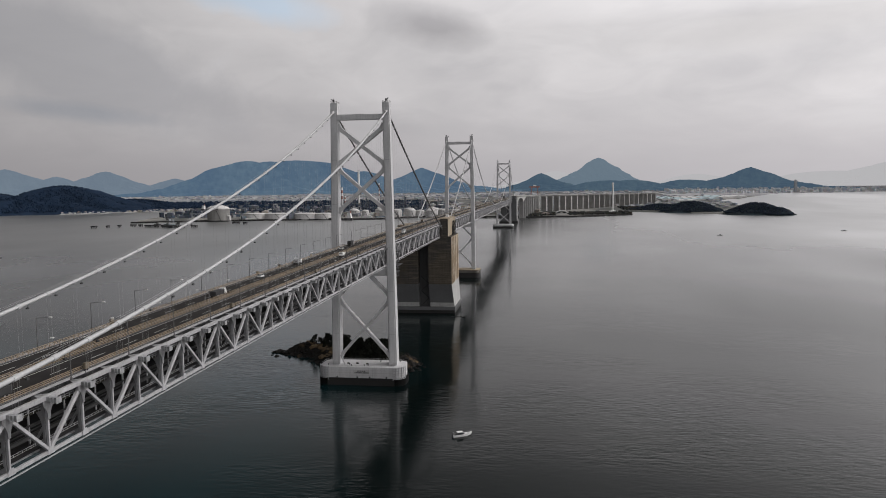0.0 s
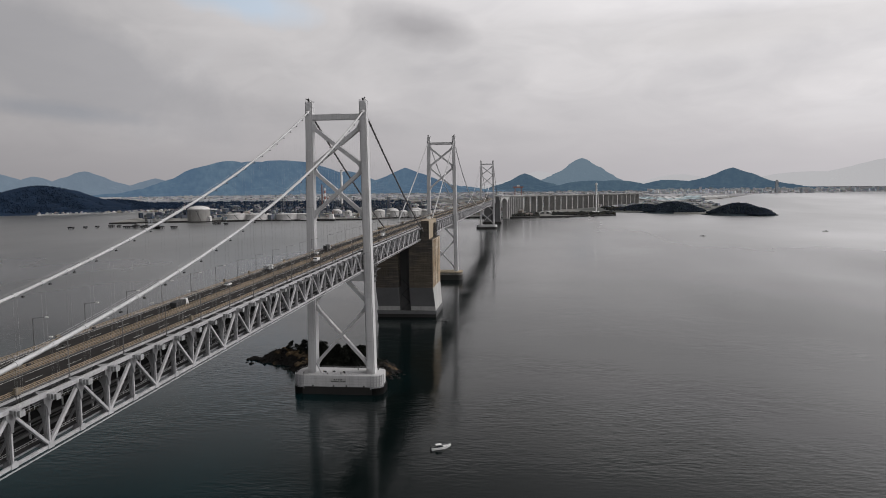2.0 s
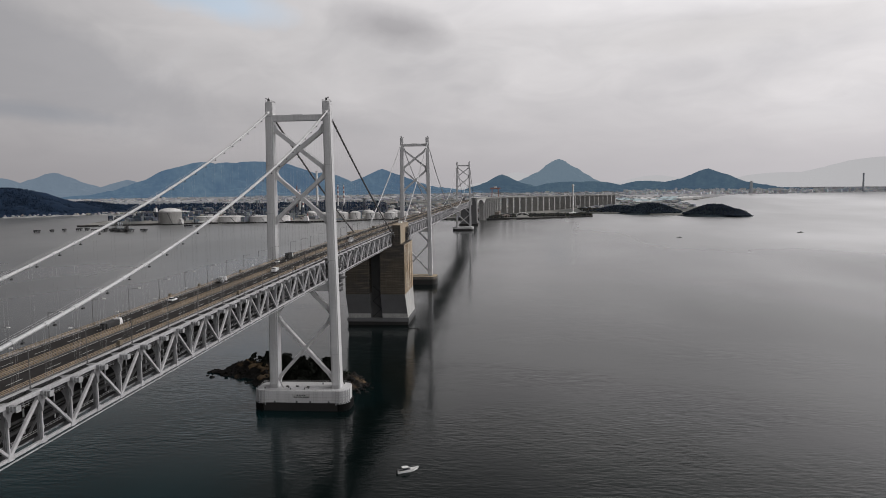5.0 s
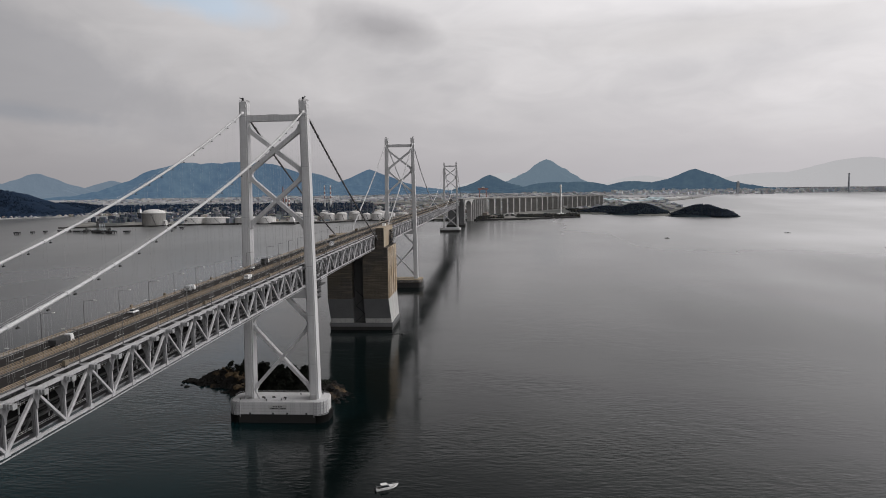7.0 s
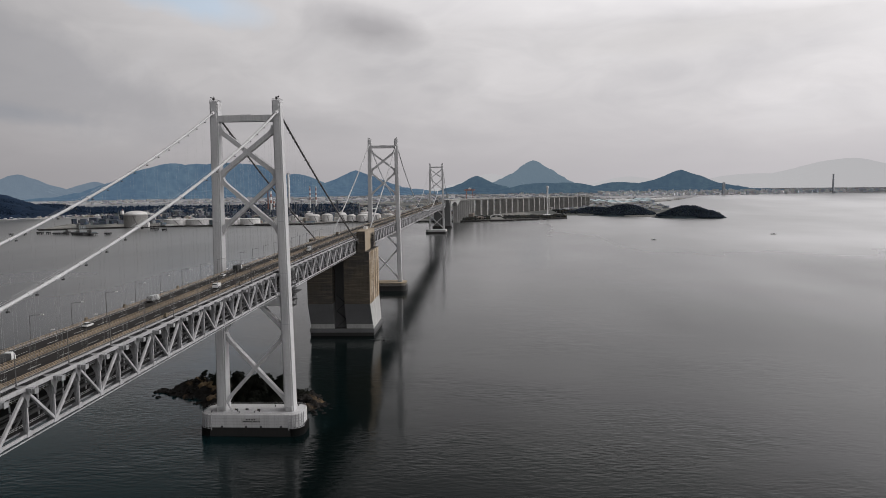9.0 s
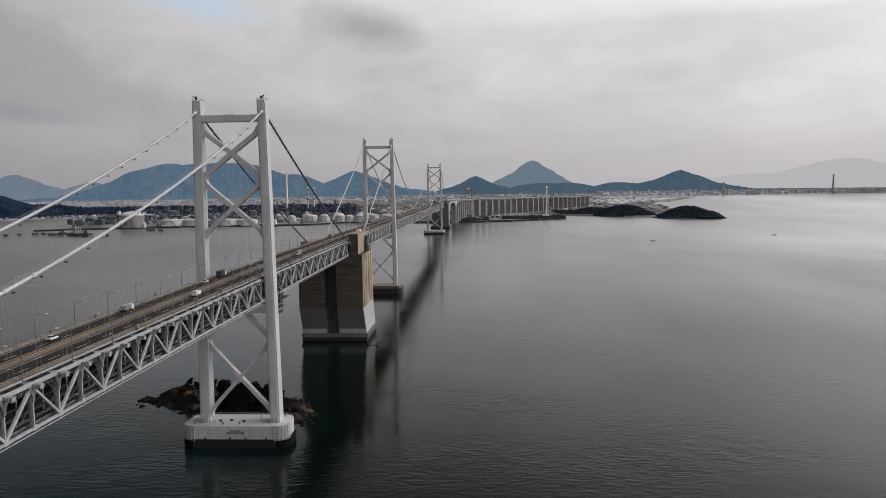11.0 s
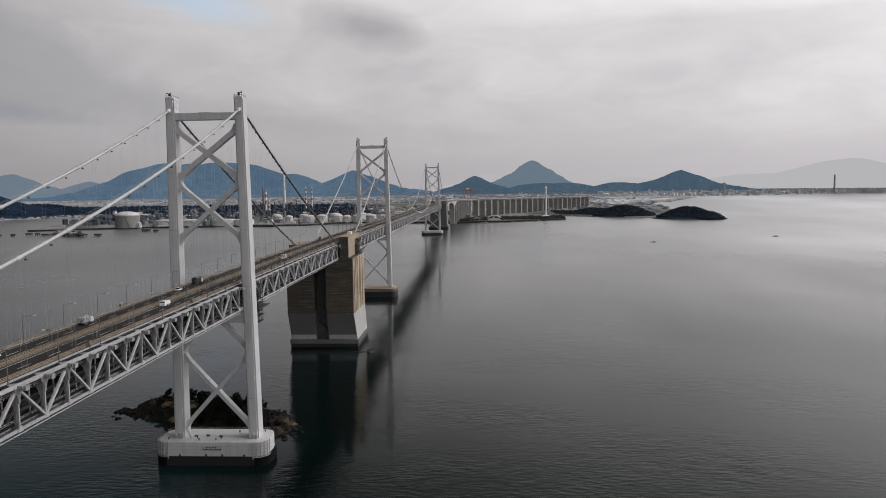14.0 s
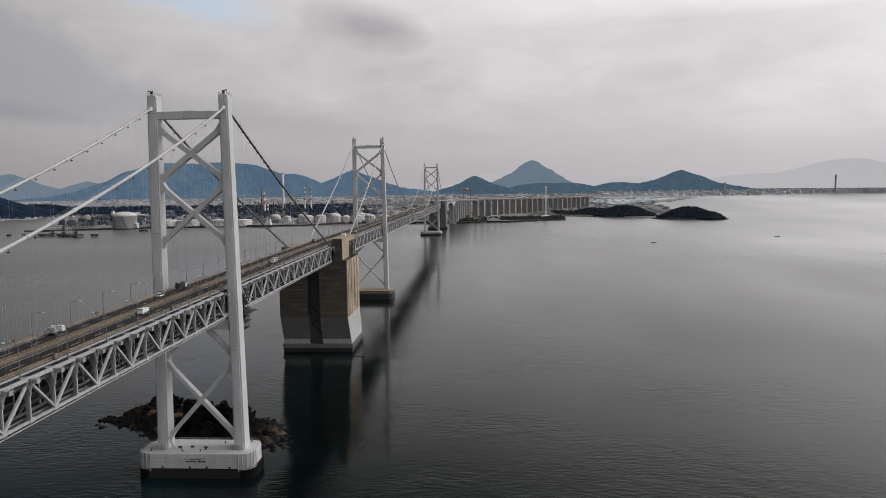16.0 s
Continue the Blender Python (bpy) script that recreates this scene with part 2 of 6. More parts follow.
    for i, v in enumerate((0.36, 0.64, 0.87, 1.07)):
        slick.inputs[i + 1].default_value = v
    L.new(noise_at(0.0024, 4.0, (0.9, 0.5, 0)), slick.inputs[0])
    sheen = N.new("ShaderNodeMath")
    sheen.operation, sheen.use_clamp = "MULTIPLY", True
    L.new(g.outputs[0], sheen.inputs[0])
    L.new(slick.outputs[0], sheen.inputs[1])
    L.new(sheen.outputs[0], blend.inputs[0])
    return m


SEA_A, SEA_B = (0.0022, 0.0050, 0.0049), (0.0040, 0.0210, 0.0255)
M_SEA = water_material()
M_PAINT = pbr("pale_grey_bridge_paint", (0.52, 0.52, 0.525), 0.45, var=0.07, big=0.08, small=0.9, streak=0.16, bump=0.01)
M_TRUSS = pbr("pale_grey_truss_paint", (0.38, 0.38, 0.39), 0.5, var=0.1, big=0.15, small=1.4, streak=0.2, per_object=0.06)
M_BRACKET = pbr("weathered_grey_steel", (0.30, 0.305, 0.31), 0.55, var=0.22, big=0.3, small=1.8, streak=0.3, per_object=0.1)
# darker than the truss paint: shade under the road, put into the grey
M_SWAY = pbr("sway_steel_darkened_for_shade", (0.20, 0.20, 0.205), 0.6, var=0.2, big=0.3, small=1.5, streak=0.25, per_object=0.08)
M_CABLE = pbr("white_cable_wrapping", (0.45, 0.455, 0.46), 0.45, var=0.12, small=2.0)
# underside shade of the falling cables, put into a darker wrapping
M_CABLE_DARK = pbr("cable_wrapping_darkened_for_shade", (0.095, 0.09, 0.086), 0.6, var=0.3, big=0.3, small=2.0)
M_ROPE = pbr("grey_steel_rope", (0.34, 0.34, 0.34), 0.5)
# dark steel, lowered further to paint in the truss's inner shade
M_DARKSTEEL = pbr("dark_steel_and_truss_shade", (0.034, 0.034, 0.035), 0.65, var=0.25)
M_ASPHALT = pbr("worn_asphalt", (0.032, 0.030, 0.029), 0.9, var=0.2, big=0.2, small=3.0)
M_MARK = pbr("white_road_paint", (0.62, 0.62, 0.60), 0.7, var=0.15)
M_RAIL = pbr("ochre_galvanised_railing", (0.31, 0.24, 0.165), 0.6, var=0.2, per_object=0.12)
M_POLE = pbr("grey_galvanised_pole", (0.12, 0.12, 0.12), 0.6, var=0.2, per_object=0.2)
M_POST = pbr("dull_ochre_posts", (0.24, 0.19, 0.125), 0.7, var=0.25)
# grating, darkened further for the shade inside the truss
M_GRATE = pbr("grating_with_inner_shade", (0.045, 0.043, 0.036), 0.8, var=0.3)
M_CONC = pbr("pale_concrete", (0.42, 0.42, 0.41), 0.85, var=0.12, streak=0.25, bump=0.02)
M_CONC_WHITE = pbr("white_coated_concrete", (0.50, 0.50, 0.505), 0.75, var=0.08, streak=0.18)
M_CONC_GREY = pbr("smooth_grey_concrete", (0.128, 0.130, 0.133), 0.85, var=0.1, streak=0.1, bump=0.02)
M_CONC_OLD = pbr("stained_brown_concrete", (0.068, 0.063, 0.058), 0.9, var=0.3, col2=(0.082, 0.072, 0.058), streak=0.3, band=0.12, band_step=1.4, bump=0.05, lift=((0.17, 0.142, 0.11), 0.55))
# ochre stains, on a tone raised to put in the side light
M_CONC_RUST = pbr("ochre_stained_lit_side_concrete", (0.46, 0.395, 0.315), 0.9, var=0.25, col2=(0.35, 0.28, 0.20), streak=0.5, band=0.08, band_step=1.6, bump=0.05, lift=((0.20, 0.14, 0.085), 0.5))
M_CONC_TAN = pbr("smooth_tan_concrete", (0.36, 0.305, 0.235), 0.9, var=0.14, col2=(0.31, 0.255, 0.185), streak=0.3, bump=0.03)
M_FENDER = pbr("wet_black_fender_rubber", (0.004, 0.004, 0.004), 0.85, var=0.3)
M_WET = pbr("wet_dark_concrete", (0.012, 0.011, 0.0105), 0.6, var=0.3, streak=0.3)
M_ROCK = pbr("dark_shore_rock", (0.013, 0.012, 0.011), 0.85, var=0.35, big=0.12, small=0.7, bump=0.3, bump_scale=0.8)
M_ROCK_TAN = pbr("ochre_shore_rock", (0.15, 0.108, 0.064), 0.9, var=0.3, big=0.12, small=0.7, col2=(0.10, 0.075, 0.05), bump=0.25, bump_scale=0.8)
M_LEAF = pbr("dark_pine_foliage", (0.012, 0.014, 0.010), 0.8, var=0.4, small=0.6, per_object=0.25)
M_BARK = pbr("dark_bark", (0.05, 0.04, 0.03), 0.9)
# the blue in both forest colours is distance haze, painted in
M_FOREST = pbr("forest_cover_blued_for_haze", (0.030, 0.044, 0.054), 0.9, var=0.4, big=0.01, small=0.08, bump=3.0, bump_scale=0.07)
M_FOREST_FAR = pbr("far_forest_blued_for_haze", (0.014, 0.027, 0.052), 0.9, var=0.2, big=0.004, small=0.05, bump=4.0, bump_scale=0.05)
# this mountain's haze is emitted by its own surface
M_MOUNT_LEFT = pbr("peaked_mountain_haze_glow", (0.05, 0.06, 0.06), 0.95, var=0.2, big=0.003, small=0.02, bump=10.0, bump_scale=0.012, glow=(0.120, 0.160, 0.212))
# haze over the far plain, put into a paler base colour
M_LAND_FAR = pbr("flat_land_paled_for_haze", (0.38, 0.38, 0.39), 0.9, var=0.3, big=0.006, small=0.03)
M_LAND = pbr("built_up_flat_land", (0.24, 0.235, 0.22), 0.9, var=0.35, big=0.006, small=0.03, col2=(0.10, 0.105, 0.10))
# the glow of these mountains stands in for distance haze
M_MOUNT = pbr("forested_mountain_haze_glow", (0.065, 0.082, 0.066), 0.95, var=0.4, big=0.004, small=0.03, bump=12.0, bump_scale=0.012, glow=(0.056, 0.102, 0.172))
M_MOUNT_NEAR = pbr("wooded_mountain_thin_haze_glow", (0.055, 0.072, 0.052), 0.95, var=0.45, big=0.004, small=0.03, bump=12.0, bump_scale=0.012, glow=(0.046, 0.080, 0.126))
M_MOUNT_MID = pbr("far_mountain_haze_glow", (0.05, 0.06, 0.06), 0.95, var=0.15, big=0.003, small=0.02, bump=10.0, bump_scale=0.012, glow=(0.120, 0.166, 0.212))
M_MOUNT_FAR = pbr("faint_mountain_haze_glow", (0.05, 0.06, 0.06), 0.95, var=0.1, big=0.003, small=0.02, glow=(0.45, 0.443, 0.455))
M_WHITE = pbr("white_paint", (0.72, 0.72, 0.71), 0.5, var=0.06, streak=0.1)
M_BLACK = pbr("black_rubber", (0.02, 0.02, 0.02), 0.7)
M_GLASS = pbr("dark_window_glass", (0.02, 0.024, 0.028), 0.1, var=0.1)
# red washed out, with the distance haze in the colour
M_RED = pbr("red_paint_paled_for_haze", (0.32, 0.16, 0.135), 0.7)
# floor colour lowered to carry the shade of the road above
M_FLOOR = pbr("steel_floor_darkened_for_shade", (0.022, 0.022, 0.023), 0.85, var=0.3)
M_SILVER = pbr("silver_car_paint", (0.45, 0.46, 0.47), 0.3, metal=0.5)
M_LAMP = pbr("white_lamp_glass", (0.7, 0.7, 0.68), 0.3)
M_TAN = pbr("tan_housing_paint", (0.17, 0.14, 0.10), 0.7)
M_RUST = pbr("rust_red_plant_paint", (0.26, 0.12, 0.09), 0.7)
M_TANK_WALL = pbr("dull_grey_tank_concrete", (0.25, 0.245, 0.235), 0.85, var=0.12, streak=0.25)
M_CONC_MID = pbr("mid_grey_concrete", (0.34, 0.335, 0.325), 0.85, var=0.12, streak=0.2)
# grey made paler and bluer to stand in for haze
M_HAZY = pbr("grey_paint_paled_for_haze", (0.40, 0.43, 0.47), 0.8, var=0.1)
M_TANK = pbr("off_white_tank_paint", (0.62, 0.61, 0.60), 0.6, var=0.12, big=0.02, streak=0.3)
M_BLUE = pbr("pale_blue_roof_sheet", (0.50, 0.62, 0.66), 0.6, var=0.1)


# ---- helpers ----
EYE = Vector((128.0, -400.0, 137.0))
NEAR, RISE, DEEP = 2080.0, 0.0235, 8250.0


def drawn(d):
    """Where a true distance lies once the far distance is drawn together."""
    k = np.minimum(d, DEEP)
    out = k * (EYE.z + NEAR * RISE) / (EYE.z + RISE * k)
    out = out + 200.0 * (1 - np.exp(-(np.maximum(d, DEEP) - DEEP) / 3000.0))
    return np.where(d <= NEAR, d, out)


def far(x, y, z):
    """Distance past 2 km, drawn together along the line of sight so that all of it lies within 4.9 km."""
    v = Vector((x, y, z)) - EYE
    d = math.hypot(v.x, v.y)
    if d <= NEAR:
        return Vector((x, y, z))
    return EYE + v * (float(drawn(d)) / d)


def far_np(p):
    e = np.array(EYE)
    v = p - e
    d = np.hypot(v[:, 0], v[:, 1])
    k = np.where(d > NEAR, drawn(d) / np.maximum(d, 1.0), 1.0)
    return e + v * k[:, None]


def thing(name, loc, label, category, group="", kind=""):
    ob = new(name)
    ob.location = loc
    ob.empty_display_size = 1.0
    return tagged(ob, label, category, group, kind)


def base_of(parent):
    """The place of a thing, or of the thing that a part belongs to."""
    v = Vector((0, 0, 0))
    while parent:
        v += parent.location
        parent = parent.parent
    return v


def mesh_of(name, bm, material, smooth=False):
    me = bpy.data.meshes.new(name)
    bm.normal_update()
    bm.to_mesh(me)
    bm.free()
    me.materials.append(material)
    if smooth:
        for p in me.polygons:
            p.use_smooth = True
    return me


def part(name, bm, material, parent, label="", smooth=False):
    """A bmesh in world metres as one mesh under a thing (or on its own, when parent is None)."""
    if parent:
        bmesh.ops.translate(bm, verts=bm.verts, vec=-base_of(parent))
    ob = new(name, mesh_of(name, bm, material, smooth))
    if parent:
        ob.parent = parent
    return tagged(ob, label)


def placed(name, me, m, parent, label=""):
    """A shared mesh at the world pose m, under a thing."""
    ob = new(name, me)
    if parent:
        ob.parent = parent
        ob.matrix_basis = Matrix.Translation(-base_of(parent)) @ m
    else:
        ob.matrix_basis = m
    return tagged(ob, label)


UNIT = {}


def unit_box(material, chamfer=0.08):
    """A beam of one metre along z with softened long edges, shared by all members of a material."""
    key = (material.name, chamfer)
    if key not in UNIT:
        bm = bmesh.new()
        c = 0.5 - chamfer
        ring = [(c, -0.5), (0.5, -c), (0.5, c), (c, 0.5), (-c, 0.5), (-0.5, c), (-0.5, -c), (-c, -0.5)]
        lo = [bm.verts.new((x, y, 0)) for x, y in ring]
        hi = [bm.verts.new((x, y, 1)) for x, y in ring]
        bm.faces.new(lo[::-1])
        bm.faces.new(hi)
        for i in range(8):
            bm.faces.new((lo[i], lo[(i + 1) % 8], hi[(i + 1) % 8], hi[i]))
        UNIT[key] = mesh_of("beam", bm, material)
    return UNIT[key]


def beam_pose(p0, p1, w, h, side=(1, 0, 0)):
    p0, p1 = Vector(p0), Vector(p1)
    z = p1 - p0
    n = z.normalized()
    x = Vector(side)
    x = x - n * x.dot(n)
    if x.length < 1e-4:
        x = Vector((0, 1, 0)) - n * n.y
    x.normalize()
    y = n.cross(x)
    return Matrix(((x.x * w, y.x * h, z.x, p0.x), (x.y * w, y.y * h, z.y, p0.y), (x.z * w, y.z * h, z.z, p0.z), (0, 0, 0, 1)))


def beam(name, p0, p1, w, h, material, parent, side=(1, 0, 0), label=""):
    """A straight member from p0 to p1, w wide along side and h the other way."""
    return placed(name, unit_box(material), beam_pose(p0, p1, w, h, side), parent, label)


def add_box(bm, x0, x1, y0, y1, z0, z1, m=None):
    vs = [bm.verts.new(v) for v in ((x0, y0, z0), (x1, y0, z0), (x1, y1, z0), (x0, y1, z0), (x0, y0, z1), (x1, y0, z1), (x1, y1, z1), (x0, y1, z1))]
    for f in ((0, 3, 2, 1), (4, 5, 6, 7), (0, 1, 5, 4), (1, 2, 6, 5), (2, 3, 7, 6), (3, 0, 4, 7)):
        bm.faces.new([vs[i] for i in f])
    if m is not None:
        bmesh.ops.transform(bm, matrix=m, verts=vs)
    return vs


def add_beam(bm, p0, p1, w, h, side=(1, 0, 0)):
    add_box(bm, -0.5, 0.5, -0.5, 0.5, 0, 1, beam_pose(p0, p1, w, h, side))


def add_prism(bm, outline, z0, z1, top=None):
    """An upright block over an outline of (x, y); top: the outline at its upper edge."""
    lo = [bm.verts.new((x, y, z0)) for x, y in outline]
    hi = [bm.verts.new((x, y, z1)) for x, y in (top or outline)]
    n = len(lo)
    bm.faces.new(lo[::-1])
    bm.faces.new(hi)
    for i in range(n):
        bm.faces.new((lo[i], lo[(i + 1) % n], hi[(i + 1) % n], hi[i]))


def add_tube(bm, pts, r, sides=8):
    pts = [Vector(p) for p in pts]
    rings = []
    for i, p in enumerate(pts):
        t = (pts[min(i + 1, len(pts) - 1)] - pts[max(i - 1, 0)]).normalized()
        a = t.cross(Vector((0, 0, 1)))
        a = a.normalized() if a.length > 1e-3 else Vector((1, 0, 0))
        b = t.cross(a)
        rr = r[i] if isinstance(r, (list, tuple)) else r
        rings.append([bm.verts.new(p + (a * math.cos(k * math.tau / sides) + b * math.sin(k * math.tau / sides)) * rr) for k in range(sides)])
    for u, v in zip(rings, rings[1:]):
        for k in range(sides):
            bm.faces.new((u[k], u[(k + 1) % sides], v[(k + 1) % sides], v[k]))
    bm.faces.new(rings[0])
    bm.faces.new(rings[-1][::-1])


def add_lathe(bm, x, y, profile, sides=24):
    """A turned shape about an upright axis; profile: (radius, z) from below."""
    rings = [[bm.verts.new((x + r * math.cos(k * math.tau / sides), y + r * math.sin(k * math.tau / sides), z)) for k in range(sides)] for r, z in profile]
    for u, v in zip(rings, rings[1:]):
        for k in range(sides):
            bm.faces.new((u[k], u[(k + 1) % sides], v[(k + 1) % sides], v[k]))
    bm.faces.new(rings[0][::-1])
    bm.faces.new(rings[-1])


def rounded(x0, x1, y0, y1, r, n=5):
    out = []
    for cx, cy, a in ((x1 - r, y0 + r, -90), (x1 - r, y1 - r, 0), (x0 + r, y1 - r, 90), (x0 + r, y0 + r, 180)):
        out += [(cx + r * math.cos(radians(a + 90 * k / n)), cy + r * math.sin(radians(a + 90 * k / n))) for k in range(n + 1)]
    return out


# ---- the sea, one sheet to the horizon ----
def build_sea():
    radii = [0.0] + [12 * 1.09 ** k for k in range(98)]
    radii = [r for r in radii if r < 9600] + [9900]
    n = 180
    p, f = [], []
    for r in radii:
        for k in range(n):
            p.append((EYE.x + r * math.sin(k * math.tau / n), EYE.y + r * math.cos(k * math.tau / n), 0.0))
    for i in range(len(radii) - 1):
        for k in range(n):
            a, b = i * n + k, i * n + (k + 1) % n
            f.append((a, a + n, b + n, b))
    me = bpy.data.meshes.new("water")
    me.from_pydata(far_np(np.array(p)).tolist(), [], f)
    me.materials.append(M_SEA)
    for q in me.polygons:
        q.use_smooth = True
    tagged(new("water", me), "calm dark grey-green sea with faint ripples", "sea", kind="structure")


build_sea()


# ---- heights of the bridge ----
TOWERS = (0.0, 549.0, 1646.0)


def z_low(y):
    """The bottom chord of the stiffening truss."""
    if y < 200:
        return 78.5 - 8.6e-6 * (y - 200) ** 2
    return 78.5 - 0.0066 * (math.hypot(y - 200, 100) - 100)


TRUSS_H = 11.6


def z_top(y):
    return z_low(y) + TRUSS_H


def z_road(y):
    return z_low(y) + TRUSS_H + 1.1


def z_cable(y):
    if y <= 0:
        return 178.6 + 0.391 * y + 4.28e-4 * y * y
    if y <= 300:
        return 178.1 - 0.372 * y - 4 * 3.0 * (y / 260) * (1 - y / 260)
    if y <= 549:
        u = (549 - y)
        return 190.0 - 0.398 * u - 4 * 3.0 * (u / 260) * (1 - u / 260)
    if y <= 1646:
        return 84.0 + 106.0 * ((y - 1097.5) / 548.5) ** 2
    u = y - 1646
    return 190.0 - 0.392 * u - 4 * 3.0 * (u / 260) * (1 - u / 260)


# ---- towers ----
def leg_outline(w, d, n):
    """A box column with a step cut out of each corner."""
    a, b = w / 2, d / 2
    return [(a - n, -b), (a - n, -b + n), (a, -b + n), (a, b - n), (a - n, b - n), (a - n, b),
            (-a + n, b), (-a + n, b - n), (-a, b - n), (-a, -b + n), (-a + n, -b + n), (-a + n, -b)]


def plate_brace(bm, p0, p1, h, y0, y1, flare):
    """A brace in the plane of a tower that widens towards its ends, as a box between y0 and y1."""
    a, b = Vector((p0[0], p0[1])), Vector((p1[0], p1[1]))
    d = b - a
    ln = d.length
    n = Vector((-d.y, d.x)) / ln
    st = [(0.0, flare), (0.03, flare * 0.55), (0.06, flare * 0.22), (0.10, 0.0), (0.90, 0.0), (0.94, flare * 0.22), (0.97, flare * 0.55), (1.0, flare)]
    top = [a + d * t + n * (h / 2 + e) for t, e in st]
    low = [a + d * t - n * (h / 2 + e) for t, e in st]
    rows = []
    for y in (y0, y1):
        rows.append(([bm.verts.new((v.x, y, v.y)) for v in top], [bm.verts.new((v.x, y, v.y)) for v in low]))
    k = len(st)
    for i in range(k - 1):
        (t0, l0), (t1, l1) = rows
        bm.faces.new((l0[i], l0[i + 1], t0[i + 1], t0[i]))
        bm.faces.new((t1[i], t1[i + 1], l1[i + 1], l1[i]))
        bm.faces.new((t0[i], t0[i + 1], t1[i + 1], t1[i]))
        bm.faces.new((l1[i], l1[i + 1], l0[i + 1], l0[i]))
    for i in (0, k - 1):
        (t0, l0), (t1, l1) = rows
        bm.faces.new((l0[i], t0[i], t1[i], l1[i]) if i == 0 else (t0[i], l0[i], l1[i], t1[i]))


def build_tower(y, top, foot, lift, label):
    """lift: how much higher the bracing sits than in the first tower."""
    t = thing("bridge_tower", (0, y, foot), label, "bridge tower", "bridge towers")
    xb, xt = 19.2, 17.1

    def xc(z):
        return xb + (xt - xb) * (z - foot) / (top - foot)

    lo, hi = leg_outline(5.3, 8.7, 0.7), leg_outline(4.4, 6.8, 0.6)
    for s in (-1, 1):
        bm = bmesh.new()
        n = 24
        prev = None
        for i in range(n + 1):
            f = i / n
            z = foot + (top - 1.6 - foot) * f
            ring = [bm.verts.new((s * xc(z) + a + (c - a) * f, y + b + (d - b) * f, z)) for (a, b), (c, d) in zip(lo, hi)]
            if prev:
                for k in range(12):
                    bm.faces.new((prev[k], prev[(k + 1) % 12], ring[(k + 1) % 12], ring[k]))
            else:
                bm.faces.new(ring[::-1])
            prev = ring
        bm.faces.new(prev)
        leg = part("leg", bm, M_PAINT, t)
        # plates bolted together: a fine lip at every storey
        for i in range(3, n, 4):
            f = i / n
            z = foot + (top - 1.6 - foot) * f
            bm = bmesh.new()
            w, d = 5.3 + (4.4 - 5.3) * f - 1.3, 8.7 + (6.8 - 8.7) * f
            add_box(bm, s * xc(z) - w / 2 - 0.04, s * xc(z) + w / 2 + 0.04, y - d / 2 - 0.04, y + d / 2 + 0.04, z - 0.12, z + 0.12)
            part("splice", bm, M_TRUSS, leg)
        # cable conduits in the stepped corners
        for e in (-1, 1):
            beam("conduit", (s * xb + 2.2 * e, y - 3.95, foot + 4), (s * xt + 1.85 * e, y - 3.0, top - 3), 0.14, 0.14, M_TRUSS, leg)
        # foot
        bm = bmesh.new()
        for k in range(-3, 4):
            add_box(bm, s * xb + k * 0.7 - 0.12, s * xb + k * 0.7 + 0.12, y - 5.0, y - 4.45, foot, foot + 3.6)
            add_box(bm, s * xb + k * 0.7 - 0.12, s * xb + k * 0.7 + 0.12, y + 4.45, y + 5.0, foot, foot + 3.6)
        add_box(bm, s * xb - 3.4, s * xb + 3.4, y - 5.3, y + 5.3, foot, foot + 0.35)
        part("base_plate", bm, M_PAINT, leg)
        # saddle house on top, with rail, mast and lamp
        bm = bmesh.new()
        xs = s * xt
        add_box(bm, xs - 2.1, xs + 2.1, y - 3.3, y + 3.3, top - 1.6, top - 0.4)
        add_prism(bm, [(xs - 1.2, y - 2.6), (xs + 1.2, y - 2.6), (xs + 1.2, y + 2.6), (xs - 1.2, y + 2.6)], top - 0.4, top + 0.4,
                  [(xs - 0.7, y - 1.3), (xs + 0.7, y - 1.3), (xs + 0.7, y + 1.3), (xs - 0.7, y + 1.3)])
        part("saddle_cover", bm, M_PAINT, t)
        bm = bmesh.new()
        for k in range(7):
            add_beam(bm, (xs - 1.95, y - 3.3 + k * 1.1, top - 0.5), (xs - 1.95, y - 3.3 + k * 1.1, top + 0.6), 0.08, 0.08)
            add_beam(bm, (xs + 1.95, y - 3.3 + k * 1.1, top - 0.5), (xs + 1.95, y - 3.3 + k * 1.1, top + 0.6), 0.08, 0.08)
        for e in (-1.95, 1.95):
            add_beam(bm, (xs + e, y - 3.3, top + 0.55), (xs + e, y + 3.3, top + 0.55), 0.08, 0.08)
        add_beam(bm, (xs - 1.95, y - 3.3, top + 0.55), (xs + 1.95, y - 3.3, top + 0.55), 0.08, 0.08)
        part("railing", bm, M_DARKSTEEL, t)
        bm = bmesh.new()
        add_box(bm, xs + s * 0.2 - 0.5, xs + s * 0.2 + 0.5, y - 2.6, y - 1.6, top + 0.4, top + 1.7)
        add_beam(bm, (xs + s * 0.2, y - 2.0, top + 1.3), (xs + s * 1.9, y - 2.6, top + 1.9), 0.35, 0.35)
        part("hoist", bm, M_DARKSTEEL, t)
        bm = bmesh.new()
        add_tube(bm, [(xs + s * 0.8, y, top), (xs + s * 0.8, y, top + 2.8)], 0.07, 6)
        add_lathe(bm, xs + s * 0.8, y, [(0.0, top + 1.6), (0.3, top + 1.7), (0.3, top + 2.2), (0.0, top + 2.3)], 8)
        part("lightning_rod", bm, M_DARKSTEEL, t)
        # cable mouth on the side of the leg
        for e in (-1, 1):
            bm = bmesh.new()
            zc = z_cable(y + e * 3.5)
